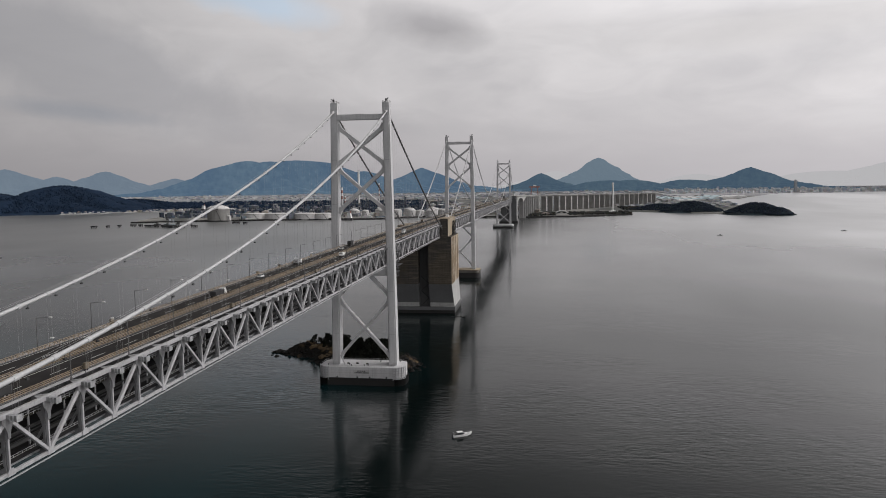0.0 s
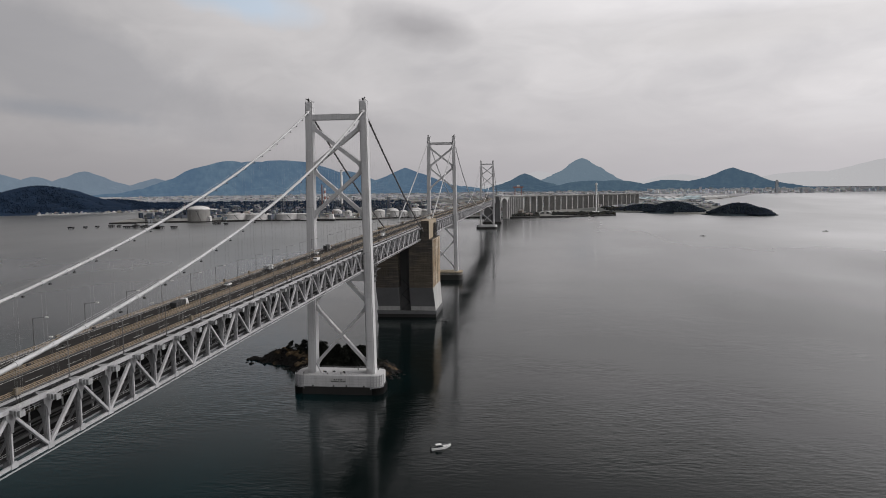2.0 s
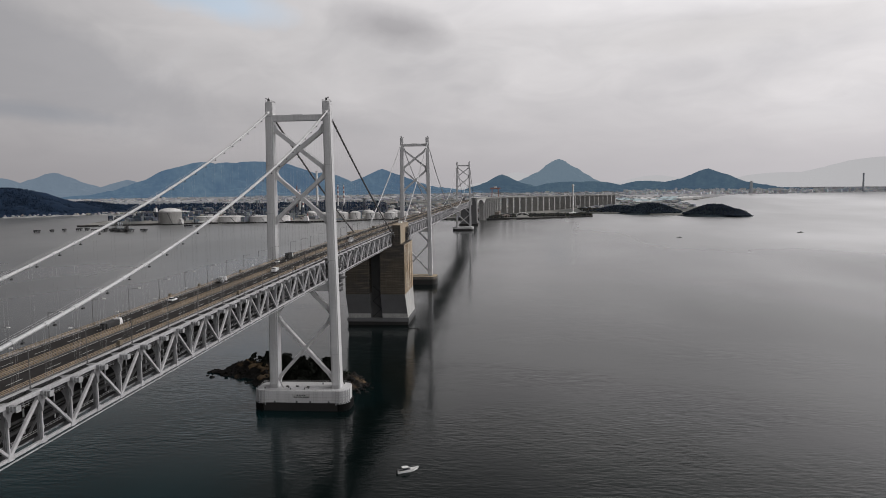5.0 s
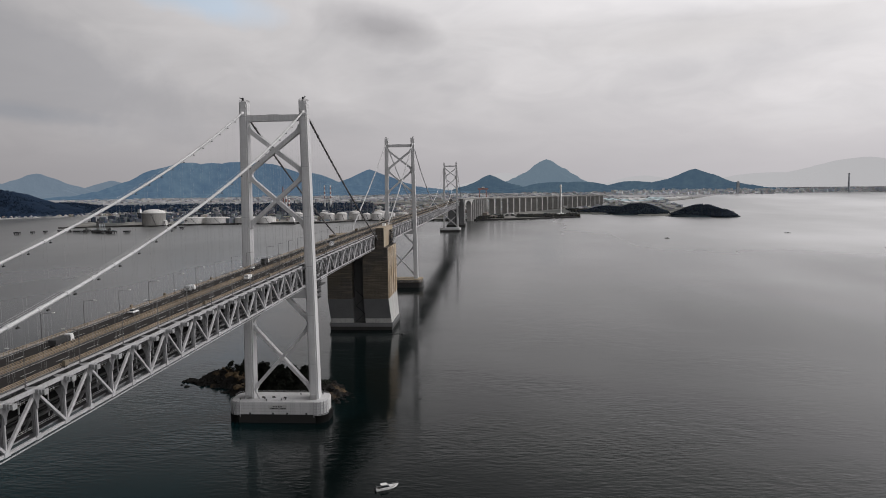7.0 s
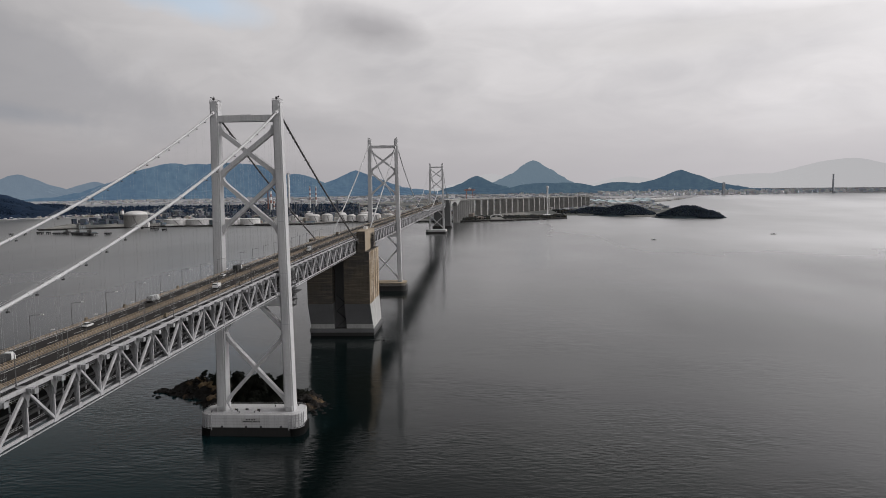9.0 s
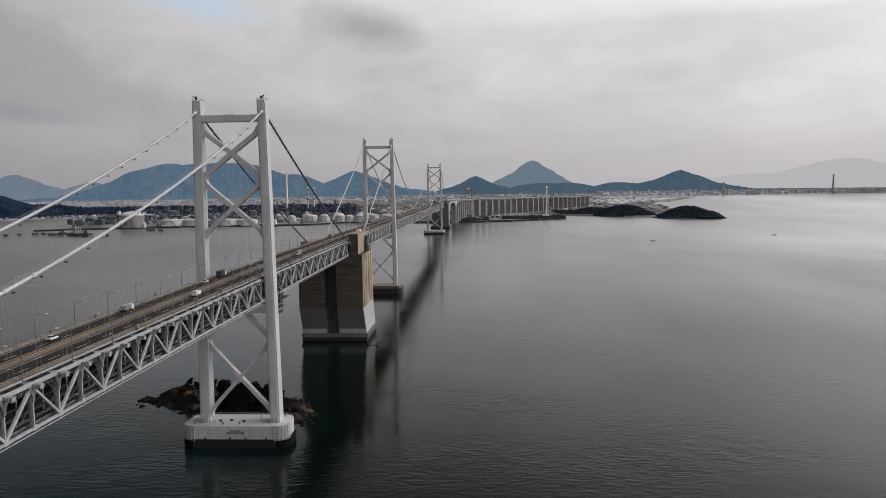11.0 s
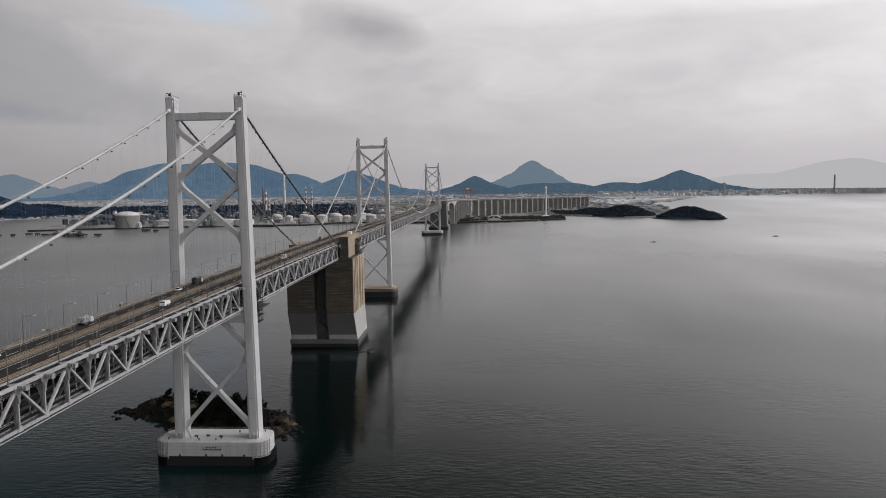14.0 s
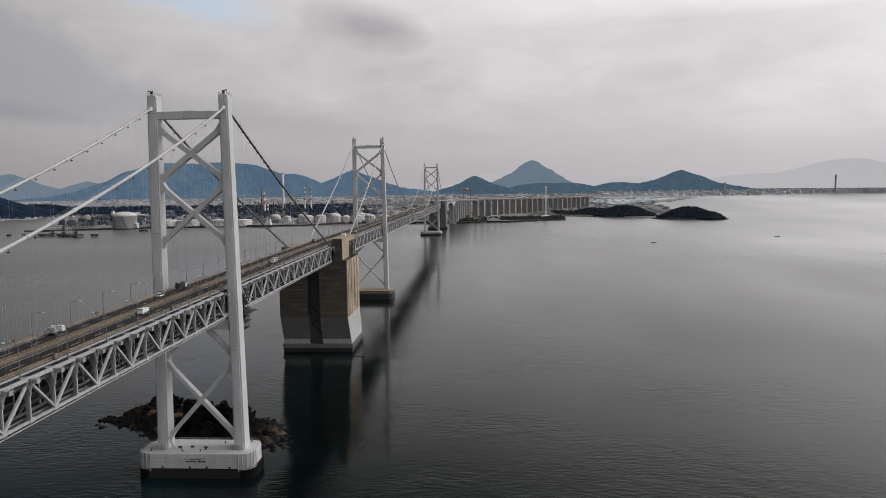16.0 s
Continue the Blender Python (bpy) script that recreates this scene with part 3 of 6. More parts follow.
            add_tube(bm, [(s * 17.5, y + e * 3.2, zc + 0.2), (s * 17.5, y + e * 5.2, z_cable(y + e * 5.2))], [1.1, 0.75], 12)
            part("cable_sleeve", bm, M_PAINT, t)
    # top portal beam
    zb = top - 9.6
    bm = bmesh.new()
    add_box(bm, -xc(zb) + 2.0, xc(zb) - 2.0, y - 2.6, y + 2.6, zb - 1.7, zb + 1.7)
    part("portal_beam", bm, M_PAINT, t)
    bm = bmesh.new()
    add_box(bm, -4.0, 3.0, y - 1.2, y + 1.2, zb + 1.7, zb + 2.1)
    part("walkway_hatch", bm, M_PAINT, t)
    # crossed braces above the road
    for zu, zl, h in ((168.5 + lift, 143.8 + lift, 2.4), (141.5 + lift, 113.5 + lift, 2.15)):
        for s in (-1, 1):
            bm = bmesh.new()
            off = 0.004 * s
            plate_brace(bm, (-s * (xc(zl) - 1.5), zl), (s * (xc(zu) - 1.5), zu), h, y - 1.7 + off, y + 1.7 + off, 1.7)
            part("diagonal_brace", bm, M_PAINT, t)
    # below the road: a cross beam, knees and one crossed pair
    zd = z_low(y) - 1.6
    bm = bmesh.new()
    add_box(bm, -xc(zd) + 2.3, xc(zd) - 2.3, y - 2.7, y + 2.7, zd - 5.2, zd)
    part("deck_beam", bm, M_PAINT, t)
    zk = zd - 18.6
    for s in (-1, 1):
        bm = bmesh.new()
        plate_brace(bm, (s * (xc(zk) - 1.6), zk), (s * 2.0, zd - 3.0), 2.2, y - 1.7, y + 1.7, 0.9)
        part("knee_brace", bm, M_PAINT, t)
    zu, zl = zk - 3.4, foot + 5.5
    for s in (-1, 1):
        bm = bmesh.new()
        off = 0.004 * s
        plate_brace(bm, (-s * (xc(zl) - 1.8), zl), (s * (xc(zu) - 1.8), zu), 1.85, y - 1.6 + off, y + 1.7 + off, 0.9)
        part("diagonal_brace", bm, M_PAINT, t)
    return t


build_tower(TOWERS[0], 184.0, 11.6, 0.0, "tall pale grey steel tower with crossed braces on a white pier")
build_tower(TOWERS[1], 196.0, 10.2, 12.0, "pale grey steel tower in the strait beyond the anchorage")
build_tower(TOWERS[2], 194.0, 10.2, 10.0, "distant pale grey steel bridge tower near the far shore")


# ---- piers under the towers ----
def build_pier(y, hx, hy, top, skirt, coat, plate, label):
    t = thing("tower_pier", (0, y, -4), label, "bridge pier", "tower piers")
    bm = bmesh.new()
    add_prism(bm, rounded(-hx - 1.6, hx - 0.6, y - hy - 0.5, y + hy + 0.5, 6.2), -4, skirt)
    part("wet_skirt", bm, M_WET, t, "dark algae-stained concrete skirt")
    if plate:
        for e in (-1, 1):
            bm = bmesh.new()
            xe = hx - 0.6 if e > 0 else -hx - 1.6
            o = [(px, py) for px, py in rounded(-hx - 2.1, hx - 0.1, y - hy - 1.0, y + hy + 1.0, 6.6, 8) if (px - xe) * -e < 6.7]
            add_prism(bm, o, -3.0, skirt - 0.5)
            part("end_fender", bm, M_FENDER, t, "black rubber fender round the end of the pier")
    bm = bmesh.new()
    o = rounded(-hx - 1.1, hx - 1.1, y - hy, y + hy, 6.0)
    add_prism(bm, o, skirt, top)
    part("pier_block", bm, coat, t)
    # shutter joints round the block
    for k in range(1, 4):
        z = skirt + (top - skirt) * k / 4
        bm = bmesh.new()
        add_prism(bm, rounded(-hx - 1.15, hx - 1.05, y - hy - 0.05, y + hy + 0.05, 6.05), z - 0.09, z + 0.09)
        part("joint_course", bm, M_CONC, t)
    bm = bmesh.new()
    add_prism(bm, rounded(-hx - 1.22, hx - 0.98, y - hy - 0.12, y + hy + 0.12, 6.1), top, top + 0.5,
              rounded(-hx - 1.1, hx - 1.1, y - hy, y + hy, 6.0))
    part("coping", bm, M_CONC_TAN if coat is M_CONC_OLD else coat, t)
    if not plate:
        return t
    # ladder cages and fenders at the rounded corners
    for cx in (-1, 1):
        for k in range(6):
            a = radians(-90 + (-1 if cx < 0 else 1) * (k * 17 - 5))
            px, py = cx * (hx - 6.0) - 1.1 + 6.6 * math.cos(a), y - hy + 6.0 + 6.6 * math.sin(a)
            beam("fender_post", (px, py, 3.6), (px, py, top + 1.0), 0.4, 0.4, M_TRUSS, t)
        for z in (4.6, 6.4, 8.2, 10.0, 11.8):
            pts = []
            for k in range(7):
                a = radians(-90 + (-1 if cx < 0 else 1) * (k * 15 - 5))
                pts.append((cx * (hx - 6.0) - 1.1 + 6.55 * math.cos(a), y - hy + 6.0 + 6.55 * math.sin(a), z))
            bm = bmesh.new()
            add_tube(bm, pts, 0.2, 5)
            part("fender_rail", bm, M_TRUSS, t)
    bm = bmesh.new()
    add_box(bm, -6.0, 4.6, y - hy - 0.28, y - hy - 0.06, top - 3.9, top - 1.3)
    board = part("name_board", bm, M_CONC, t, "weathered grey name board with dark lettering bars")
    for row, z in enumerate((top - 2.1, top - 3.2)):
        n = 4 if row == 0 else 15
        x = -3.3 if row == 0 else -5.2
        for k in range(n):
            w = 0.85 if row == 0 else (0.5 if k not in (8,) else 0.0)
            if w:
                bm = bmesh.new()
                add_box(bm, x, x + w, y - hy - 0.34, y - hy - 0.28, z - 0.33, z + 0.33)
                part("lettering_bar", bm, M_DARKSTEEL, board)
            x += (1.45 if row == 0 else 0.64)
    # rail along the edge of the pier
    for dz in (0.6, 1.1):
        o = rounded(-hx - 0.7, hx - 1.5, y - hy + 0.4, y + hy - 0.4, 5.6)
        bm = bmesh.new()
        add_tube(bm, [(px, py, top + 0.5 + dz) for px, py in o + o[:1]], 0.05, 4)
        part("edge_rail", bm, M_TRUSS, t)
    for k in range(0, 56):
        f = -hx + 5.0 + k * (2 * hx - 12.0) / 27 if k < 28 else -hx + 5.0 + (k - 28) * (2 * hx - 12.0) / 27
        yy = y - hy + 0.4 if k < 28 else y + hy - 0.4
        beam("rail_post", (f, yy, top + 0.45), (f, yy, top + 1.6), 0.07, 0.07, M_TRUSS, t)
    # port holes and the small gear on the deck of the pier
    for x in (-17.0, -3.5, 4.8, 16.0):
        bm = bmesh.new()
        add_box(bm, x - 0.5, x + 0.5, y - hy - 0.2, y - hy + 0.3, 4.9, 5.9)
        part("drain_opening", bm, M_BLACK, t)
    return t


build_pier(TOWERS[0], 28.2, 10.0, 11.6, 4.9, M_CONC_WHITE, True, "white concrete pier block with a dark waterline and railings")
build_pier(TOWERS[1], 29.0, 14.0, 10.2, 6.5, M_CONC_OLD, False, "stained concrete tower pier low in the water")
build_pier(TOWERS[2], 29.0, 17.0, 10.2, 5.5, M_CONC_WHITE, False, "far white concrete tower pier with a dark waterline")


# ---- anchorages ----
def build_anchorage(y0, y1, x0, x1, zs, label):
    """A block of two halves with a slot between them, drawn in towards its foot; zs: the shoulder."""
    t = thing("cable_anchorage", ((x0 + x1) / 2, (y0 + y1) / 2, -4), label, "bridge anchorage", "anchorages")
    xm0, xm1 = (x0 + x1) / 2 - 5.8, (x0 + x1) / 2 + 5.2
    bm = bmesh.new()
    add_box(bm, x0 + 0.4, x1 + 2.2, y0 + 6.5, y1 + 1.5, -4, 3.2)
    part("wet_footing", bm, M_WET, t)
    bm = bmesh.new()
    add_box(bm, x0 - 0.2, x1 + 2.8, y0 + 5.8, y1 + 2.0, 3.2, 6.6)
    part("footing", bm, M_CONC_GREY, t)
    for a, b in ((x0, xm0), (xm1, x1)):
        outer = 1 if b == x1 else -1
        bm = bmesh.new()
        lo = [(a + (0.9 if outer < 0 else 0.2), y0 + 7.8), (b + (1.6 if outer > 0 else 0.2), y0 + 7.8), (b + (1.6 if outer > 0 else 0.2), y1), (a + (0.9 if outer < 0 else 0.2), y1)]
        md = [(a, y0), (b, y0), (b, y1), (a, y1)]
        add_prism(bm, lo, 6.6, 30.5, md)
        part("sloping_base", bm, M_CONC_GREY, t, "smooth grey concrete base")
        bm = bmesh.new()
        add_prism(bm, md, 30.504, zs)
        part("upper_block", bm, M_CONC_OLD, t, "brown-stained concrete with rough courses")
        # courses left by the shuttering
        z = 32.5
        while z < zs - 1:
            bm = bmesh.new()
            add_box(bm, a - 0.05, b + 0.05, y0 - 0.07, y0 + 0.3, z - 0.1, z + 0.1)
            part("course", bm, M_CONC_OLD, t)
            z += 2.4
        # a paler, cleaner strip along the foot
        bm = bmesh.new()
        add_prism(bm, [(lo[0][0] + 0.05, lo[0][1] - 0.08), (lo[1][0] - 0.05, lo[1][1] - 0.08), (lo[1][0] - 0.05, lo[1][1] + 0.3), (lo[0][0] + 0.05, lo[0][1] + 0.3)], 6.6, 11.0,
                  [(lo[0][0] + 0.05, lo[0][1] - 1.52), (lo[1][0] - 0.05, lo[1][1] - 1.52), (lo[1][0] - 0.05, lo[1][1] - 1.1), (lo[0][0] + 0.05, lo[0][1] - 1.1)])
        part("foot_strip", bm, M_CONC, t)
    # back wall of the slot, with a stair
    bm = bmesh.new()
    add_box(bm, xm0, xm1, y0 + 14, y1 - 2, 6.6, zs - 3)
    part("slot_wall", bm, M_CONC_GREY, t)
    zz, flip = 7.0, 1
    while zz < 30:
        beam("stair_flight", ((xm0 + xm1) / 2 - 4 * flip, y0 + 12.8, zz), ((xm0 + xm1) / 2 + 4 * flip, y0 + 12.8, zz + 7.5), 1.6, 0.5, M_DARKSTEEL, t, (0, 1, 0))
        zz, flip = zz + 7.5, -flip
    return t, xm0, xm1


def stair_frame(y0, zs):
    """Posts and landings of the stair beside the cable house, as one welded frame."""
    bm = bmesh.new()
    for k in range(5):
        for x in (23.2, 24.8):
            add_beam(bm, (x, y0 + 31 + k * 4.0, zs), (x, y0 + 31 + k * 4.0, zs + 14.5), 0.28, 0.28)
    for k in range(6):
        for x in (23.2, 24.8):
            add_beam(bm, (x, y0 + 30.5, zs + 1.2 + k * 2.6), (x, y0 + 47.5, zs + 1.2 + k * 2.6), 0.24, 0.24)
    return bm, M_DARKSTEEL


def build_main_anchorage():
    y0, y1, x0, x1, zs = 250.0, 309.0, -31.0, 25.8, 78.0
    t, xm0, xm1 = build_anchorage(y0, y1, x0, x1, zs, "massive stained concrete cable anchorage standing in the strait")
    # the side wall, painted paler as the lit side: ochre run-off, piers and slots
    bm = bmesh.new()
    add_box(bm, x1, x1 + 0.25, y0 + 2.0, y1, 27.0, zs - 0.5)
    part("side_facing", bm, M_CONC_RUST, t, "ochre-stained concrete side wall, painted paler as lit")
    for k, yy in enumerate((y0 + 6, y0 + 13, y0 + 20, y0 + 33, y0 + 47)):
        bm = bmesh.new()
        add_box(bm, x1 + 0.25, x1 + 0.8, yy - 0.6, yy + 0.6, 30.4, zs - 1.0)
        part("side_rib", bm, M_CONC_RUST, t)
    # flat dark strips that stand in for the shade of recessed slots
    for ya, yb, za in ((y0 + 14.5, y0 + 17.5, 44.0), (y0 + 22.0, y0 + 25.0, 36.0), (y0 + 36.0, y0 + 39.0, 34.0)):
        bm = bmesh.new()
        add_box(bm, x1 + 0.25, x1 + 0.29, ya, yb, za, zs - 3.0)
        part("side_slot", bm, M_CONC_OLD, t, "dark strip painted for a shaded slot, streaked with run-off")
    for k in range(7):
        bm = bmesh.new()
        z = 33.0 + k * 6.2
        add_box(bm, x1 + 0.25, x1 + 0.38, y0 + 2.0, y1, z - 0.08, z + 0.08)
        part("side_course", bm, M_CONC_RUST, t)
    # the base's lit side, put into a paler concrete colour
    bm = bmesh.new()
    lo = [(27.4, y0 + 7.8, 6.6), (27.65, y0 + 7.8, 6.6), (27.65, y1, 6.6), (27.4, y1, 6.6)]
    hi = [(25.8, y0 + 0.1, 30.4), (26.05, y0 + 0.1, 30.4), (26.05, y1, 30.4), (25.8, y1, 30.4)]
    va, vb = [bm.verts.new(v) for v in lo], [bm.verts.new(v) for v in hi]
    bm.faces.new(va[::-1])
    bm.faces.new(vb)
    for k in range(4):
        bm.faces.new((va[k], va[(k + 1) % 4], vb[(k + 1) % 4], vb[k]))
    part("lower_side_facing", bm, M_CONC, t, "side of the base, painted pale as its lit face")
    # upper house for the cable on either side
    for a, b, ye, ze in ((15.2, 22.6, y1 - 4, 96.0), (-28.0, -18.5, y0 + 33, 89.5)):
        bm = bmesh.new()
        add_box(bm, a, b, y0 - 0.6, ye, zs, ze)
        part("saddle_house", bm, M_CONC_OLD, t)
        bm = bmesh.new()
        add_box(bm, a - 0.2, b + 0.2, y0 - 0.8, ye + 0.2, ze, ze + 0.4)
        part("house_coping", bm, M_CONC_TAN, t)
    # tan facing set paler than the brown front, as its lit side
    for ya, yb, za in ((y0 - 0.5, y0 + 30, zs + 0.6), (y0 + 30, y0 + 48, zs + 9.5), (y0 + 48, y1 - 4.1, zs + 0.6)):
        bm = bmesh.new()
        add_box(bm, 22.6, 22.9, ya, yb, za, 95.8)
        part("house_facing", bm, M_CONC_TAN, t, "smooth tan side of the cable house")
    # the open stair beside the house
    part("stair_frame", *stair_frame(y0, zs), t)
    for k in range(5):
        e = 1 if k % 2 else -1
        beam("stair_flight", (24.0, y0 + 39 - 7 * e, zs + 0.3 + k * 2.7), (24.0, y0 + 39 + 7 * e, zs + 3.0 + k * 2.7), 1.0, 0.25, M_DARKSTEEL, t)
    bm = bmesh.new()
    add_box(bm, 16.5, 19.5, y0 + 30, y0 + 36, 96.4, 98.6)
    part("vent_box", bm, M_WHITE, t)
    # wall of the house under the road, between the trusses
    bm = bmesh.new()
    add_box(bm, -18.5, 13.5, y0 + 3, y1 - 3, zs - 1, 87.0)
    part("deck_seat", bm, M_CONC_OLD, t)


build_main_anchorage()


def build_far_anchorage():
    t = thing("cable_anchorage", (0, 1945, -4), "far grey concrete cable anchorage at the end of the bridge", "bridge anchorage", "anchorages")
    bm = bmesh.new()
    add_box(bm, -30, 30, 1908, 1985, -4, 5.0)
    part("wet_footing", bm, M_WET, t)
    bm = bmesh.new()
    add_box(bm, -27, 27, 1914, 1982, 5.0, 10.0)
    part("footing", bm, M_CONC_GREY, t)
    for a, b in ((-26, -6), (6, 26)):
        bm = bmesh.new()
        add_prism(bm, [(a, 1916), (b, 1916), (b, 1980), (a, 1980)], 10.0, 76.0, [(a + 1, 1916), (b - 1, 1916), (b - 1, 1975), (a + 1, 1975)])
        part("upper_block", bm, M_CONC_GREY, t)
    bm = bmesh.new()
    add_box(bm, -6, 6, 1924, 1972, 10, 72)
    part("slot_wall", bm, M_CONC_GREY, t)
    for a, b in ((12, 23), (-23, -12)):
        bm = bmesh.new()
        add_box(bm, a, b, 1912, 1945, 76.0, 87.0)
        part("saddle_house", bm, M_CONC_GREY, t)
    f = far(0, 1945, -4)
    t.matrix_basis = Matrix.Translation(f) @ Matrix.Scale((f.z - EYE.z) / (-4 - EYE.z), 4)


build_far_anchorage()


# ---- stiffening trusses with the road on top and the railway inside ----
def build_deck(ys, first_low, label, fine, over=(6.6, 6.6)):
    """ys: the panel points from one end to the other; first_low: the diagonals meet the bottom chord at even points."""
    y0, y1 = ys[0], ys[-1]
    ym = (y0 + y1) / 2
    t = thing("bridge_deck", (0, ym, z_low(ym)), label, "bridge deck", "bridge spans")
    head = bracket_mesh()
    frame_me = sway_mesh()
    for s in (-1, 1):
        for a, b in zip(ys, ys[1:]):
            beam("bottom_chord", (s * 15, a, z_low(a)), (s * 15, b, z_low(b)), 0.75, 0.72, M_TRUSS, t)
            beam("top_chord", (s * 15, a, z_top(a)), (s * 15, b, z_top(b)), 0.9, 1.0, M_TRUSS, t)
        for i, (a, b) in enumerate(zip(ys, ys[1:])):
            low_first = (i % 2 == 0) == first_low
            pa, pb = (a, z_low(a) + 0.3) if low_first else (a, z_top(a) - 0.5), (b, z_top(b) - 0.5) if low_first else (b, z_low(b) + 0.3)
            wide = 0.86 if low_first else 0.68
            beam("diagonal", (s * 15, *pa), (s * 15, *pb), 0.75, wide, M_TRUSS, t)
        for i, a in enumerate(ys):
            placed("bracket", head, Matrix.Translation((0, a, z_top(a))) @ Matrix.Diagonal((s, 1, 1, 1)), t)
            if fine:
                at = Matrix.Translation((0, a, z_low(a))) @ Matrix.Diagonal((s, 1, 1, 1))
                placed("node_plate", plate_mesh("node"), at, t)
                placed("outrigger", plate_mesh("outrigger"), at, t)
                if a > -380:
                    beam("inner_post", (s * 10.6, a, z_low(a) + 1.2), (s * 10.6, a, z_top(a) - 1.0), 0.32, 0.32, M_TRUSS, t)
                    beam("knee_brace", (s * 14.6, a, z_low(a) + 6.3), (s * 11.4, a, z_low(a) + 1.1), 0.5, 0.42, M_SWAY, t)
            top = z_top(a) - 0.4
            beam("post", (s * 15, a, z_low(a) + 0.3), (s * 15, a, top), 0.55, 0.45, M_TRUSS, t)
            if fine:
                placed("gusset", gusset_mesh(), Matrix.Translation((s * 15.45, a, z_low(a))), t)
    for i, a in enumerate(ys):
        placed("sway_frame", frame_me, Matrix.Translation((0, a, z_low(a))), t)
    n = max(2, len(ys) // 4)
    st = [y0 + (y1 - y0) * k / n for k in range(n + 1)]

    def run(name, x, dz, w, h, mat, label="", past=False):
        """One bar the length of the span that follows the grade."""
        bm = bmesh.new()
        prev = None
        for a in (st if not past else [y0 - over[0]] + st + [y1 + over[1]]):
            z = z_low(a) + dz
            ring = [bm.verts.new(v) for v in ((x - w / 2, a, z - h / 2), (x + w / 2, a, z - h / 2), (x + w / 2, a, z + h / 2), (x - w / 2, a, z + h / 2))]
            if prev:
                for k in range(4):
                    bm.faces.new((prev[(k + 1) % 4], prev[k], ring[k], ring[(k + 1) % 4]))
            else:
                bm.faces.new(ring)
            prev = ring
        bm.faces.new(prev[::-1])
        bmesh.ops.recalc_face_normals(bm, faces=bm.faces)
        return part(name, bm, mat, t, label)

    # gantry rail under the bottom chord, footwalk and handrail beside it
    for s in (-1, 1):
        run("gantry_rail", s * 15.55, -0.92, 0.3, 0.2, M_TRUSS)
        run("walk_edge", s * 13.0, 0.45, 0.2, 0.4, M_TRUSS)
        run("footwalk", s * 12.2, 0.5, 1.3, 0.1, M_GRATE)
        for k in (0.55, 1.05, 1.5):
            run("handrail", s * 12.7, 0.5 + k, 0.08, 0.08, M_TRUSS)
        if fine:
            bm = bmesh.new()
            a = y0
            while a < y1:
                add_beam(bm, (s * 12.7, a, z_low(a) + 0.5), (s * 12.7, a, z_low(a) + 2.0), 0.08, 0.08)
                a += 1.28
            tagged(part("handrail_row", bm, M_TRUSS, t), kind="stuff")
            # inspection walk under the edge of the road
            run("upper_walk", s * 13.5, TRUSS_H - 2.6, 0.9, 0.08, M_GRATE)
            for k in (0.5, 1.0):
                run("upper_handrail", s * 13.95, TRUSS_H - 2.6 + k, 0.07, 0.07, M_TRUSS)
            bm = bmesh.new()
            a = y0
            while a < y1:
                add_beam(bm, (s * 13.95, a, z_low(a) + TRUSS_H - 2.6), (s * 13.95, a, z_low(a) + TRUSS_H - 1.6), 0.07, 0.07)
                a += 1.44
            tagged(part("upper_handrail_row", bm, M_TRUSS, t), kind="stuff")
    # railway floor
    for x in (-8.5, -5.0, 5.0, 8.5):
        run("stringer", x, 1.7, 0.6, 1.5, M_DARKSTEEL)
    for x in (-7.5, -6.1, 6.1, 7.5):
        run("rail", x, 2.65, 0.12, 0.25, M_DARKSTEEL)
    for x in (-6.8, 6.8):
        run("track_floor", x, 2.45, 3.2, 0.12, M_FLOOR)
    # solid floor, widened and dark to give the truss its inner shade
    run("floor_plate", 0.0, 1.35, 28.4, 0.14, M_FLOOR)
    # road slabs
    for x in (-6.6, 6.6):
        run("road_slab", x, TRUSS_H + 0.85, 10.6, 0.5, M_ASPHALT, "worn dark asphalt carriageway", past=True)
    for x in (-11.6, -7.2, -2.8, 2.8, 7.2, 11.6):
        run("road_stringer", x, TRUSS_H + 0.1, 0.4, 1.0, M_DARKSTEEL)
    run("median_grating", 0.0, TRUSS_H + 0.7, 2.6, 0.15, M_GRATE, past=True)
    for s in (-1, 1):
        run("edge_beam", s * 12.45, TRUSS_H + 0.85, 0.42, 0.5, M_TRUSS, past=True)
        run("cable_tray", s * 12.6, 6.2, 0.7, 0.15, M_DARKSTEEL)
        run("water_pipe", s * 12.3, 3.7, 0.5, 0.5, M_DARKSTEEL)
    top = TRUSS_H + 1.1
    for s in (-1, 1):
        for x in (1.15, 11.8):
            run("kerb", s * x, top + 0.08, 0.28, 0.22, M_CONC_GREY, past=True)
            for k in (0.42, 0.78, 1.15):
                run("guard_rail", s * x, top + k, 0.13, 0.14, M_RAIL, past=True)
            bm = bmesh.new()
            a = y0
            while a < y1:
                add_beam(bm, (s * x, a, z_low(a) + top), (s * x, a, z_low(a) + top + 1.35), 0.13, 0.15)
                a += 2.0 if fine else 4.6
            tagged(part("guard_post_row", bm, M_POST, t), kind="stuff")
        # edge lines and lane dashes, four millimetres proud
        for x in (2.2, 11.0):
            run("edge_line", s * x, top + 0.004 + 0.0, 0.2, 0.012, M_MARK, past=True)
        a = y0 + 3
        while a < y1 - 6:
            beam("lane_dash", (s * 6.6, a, z_low(a) + top + 0.004), (s * 6.6, a + 6, z_low(a + 6) + top + 0.004), 0.18, 0.012, M_MARK, t)
            a += 15
    return t


SHARED = {}


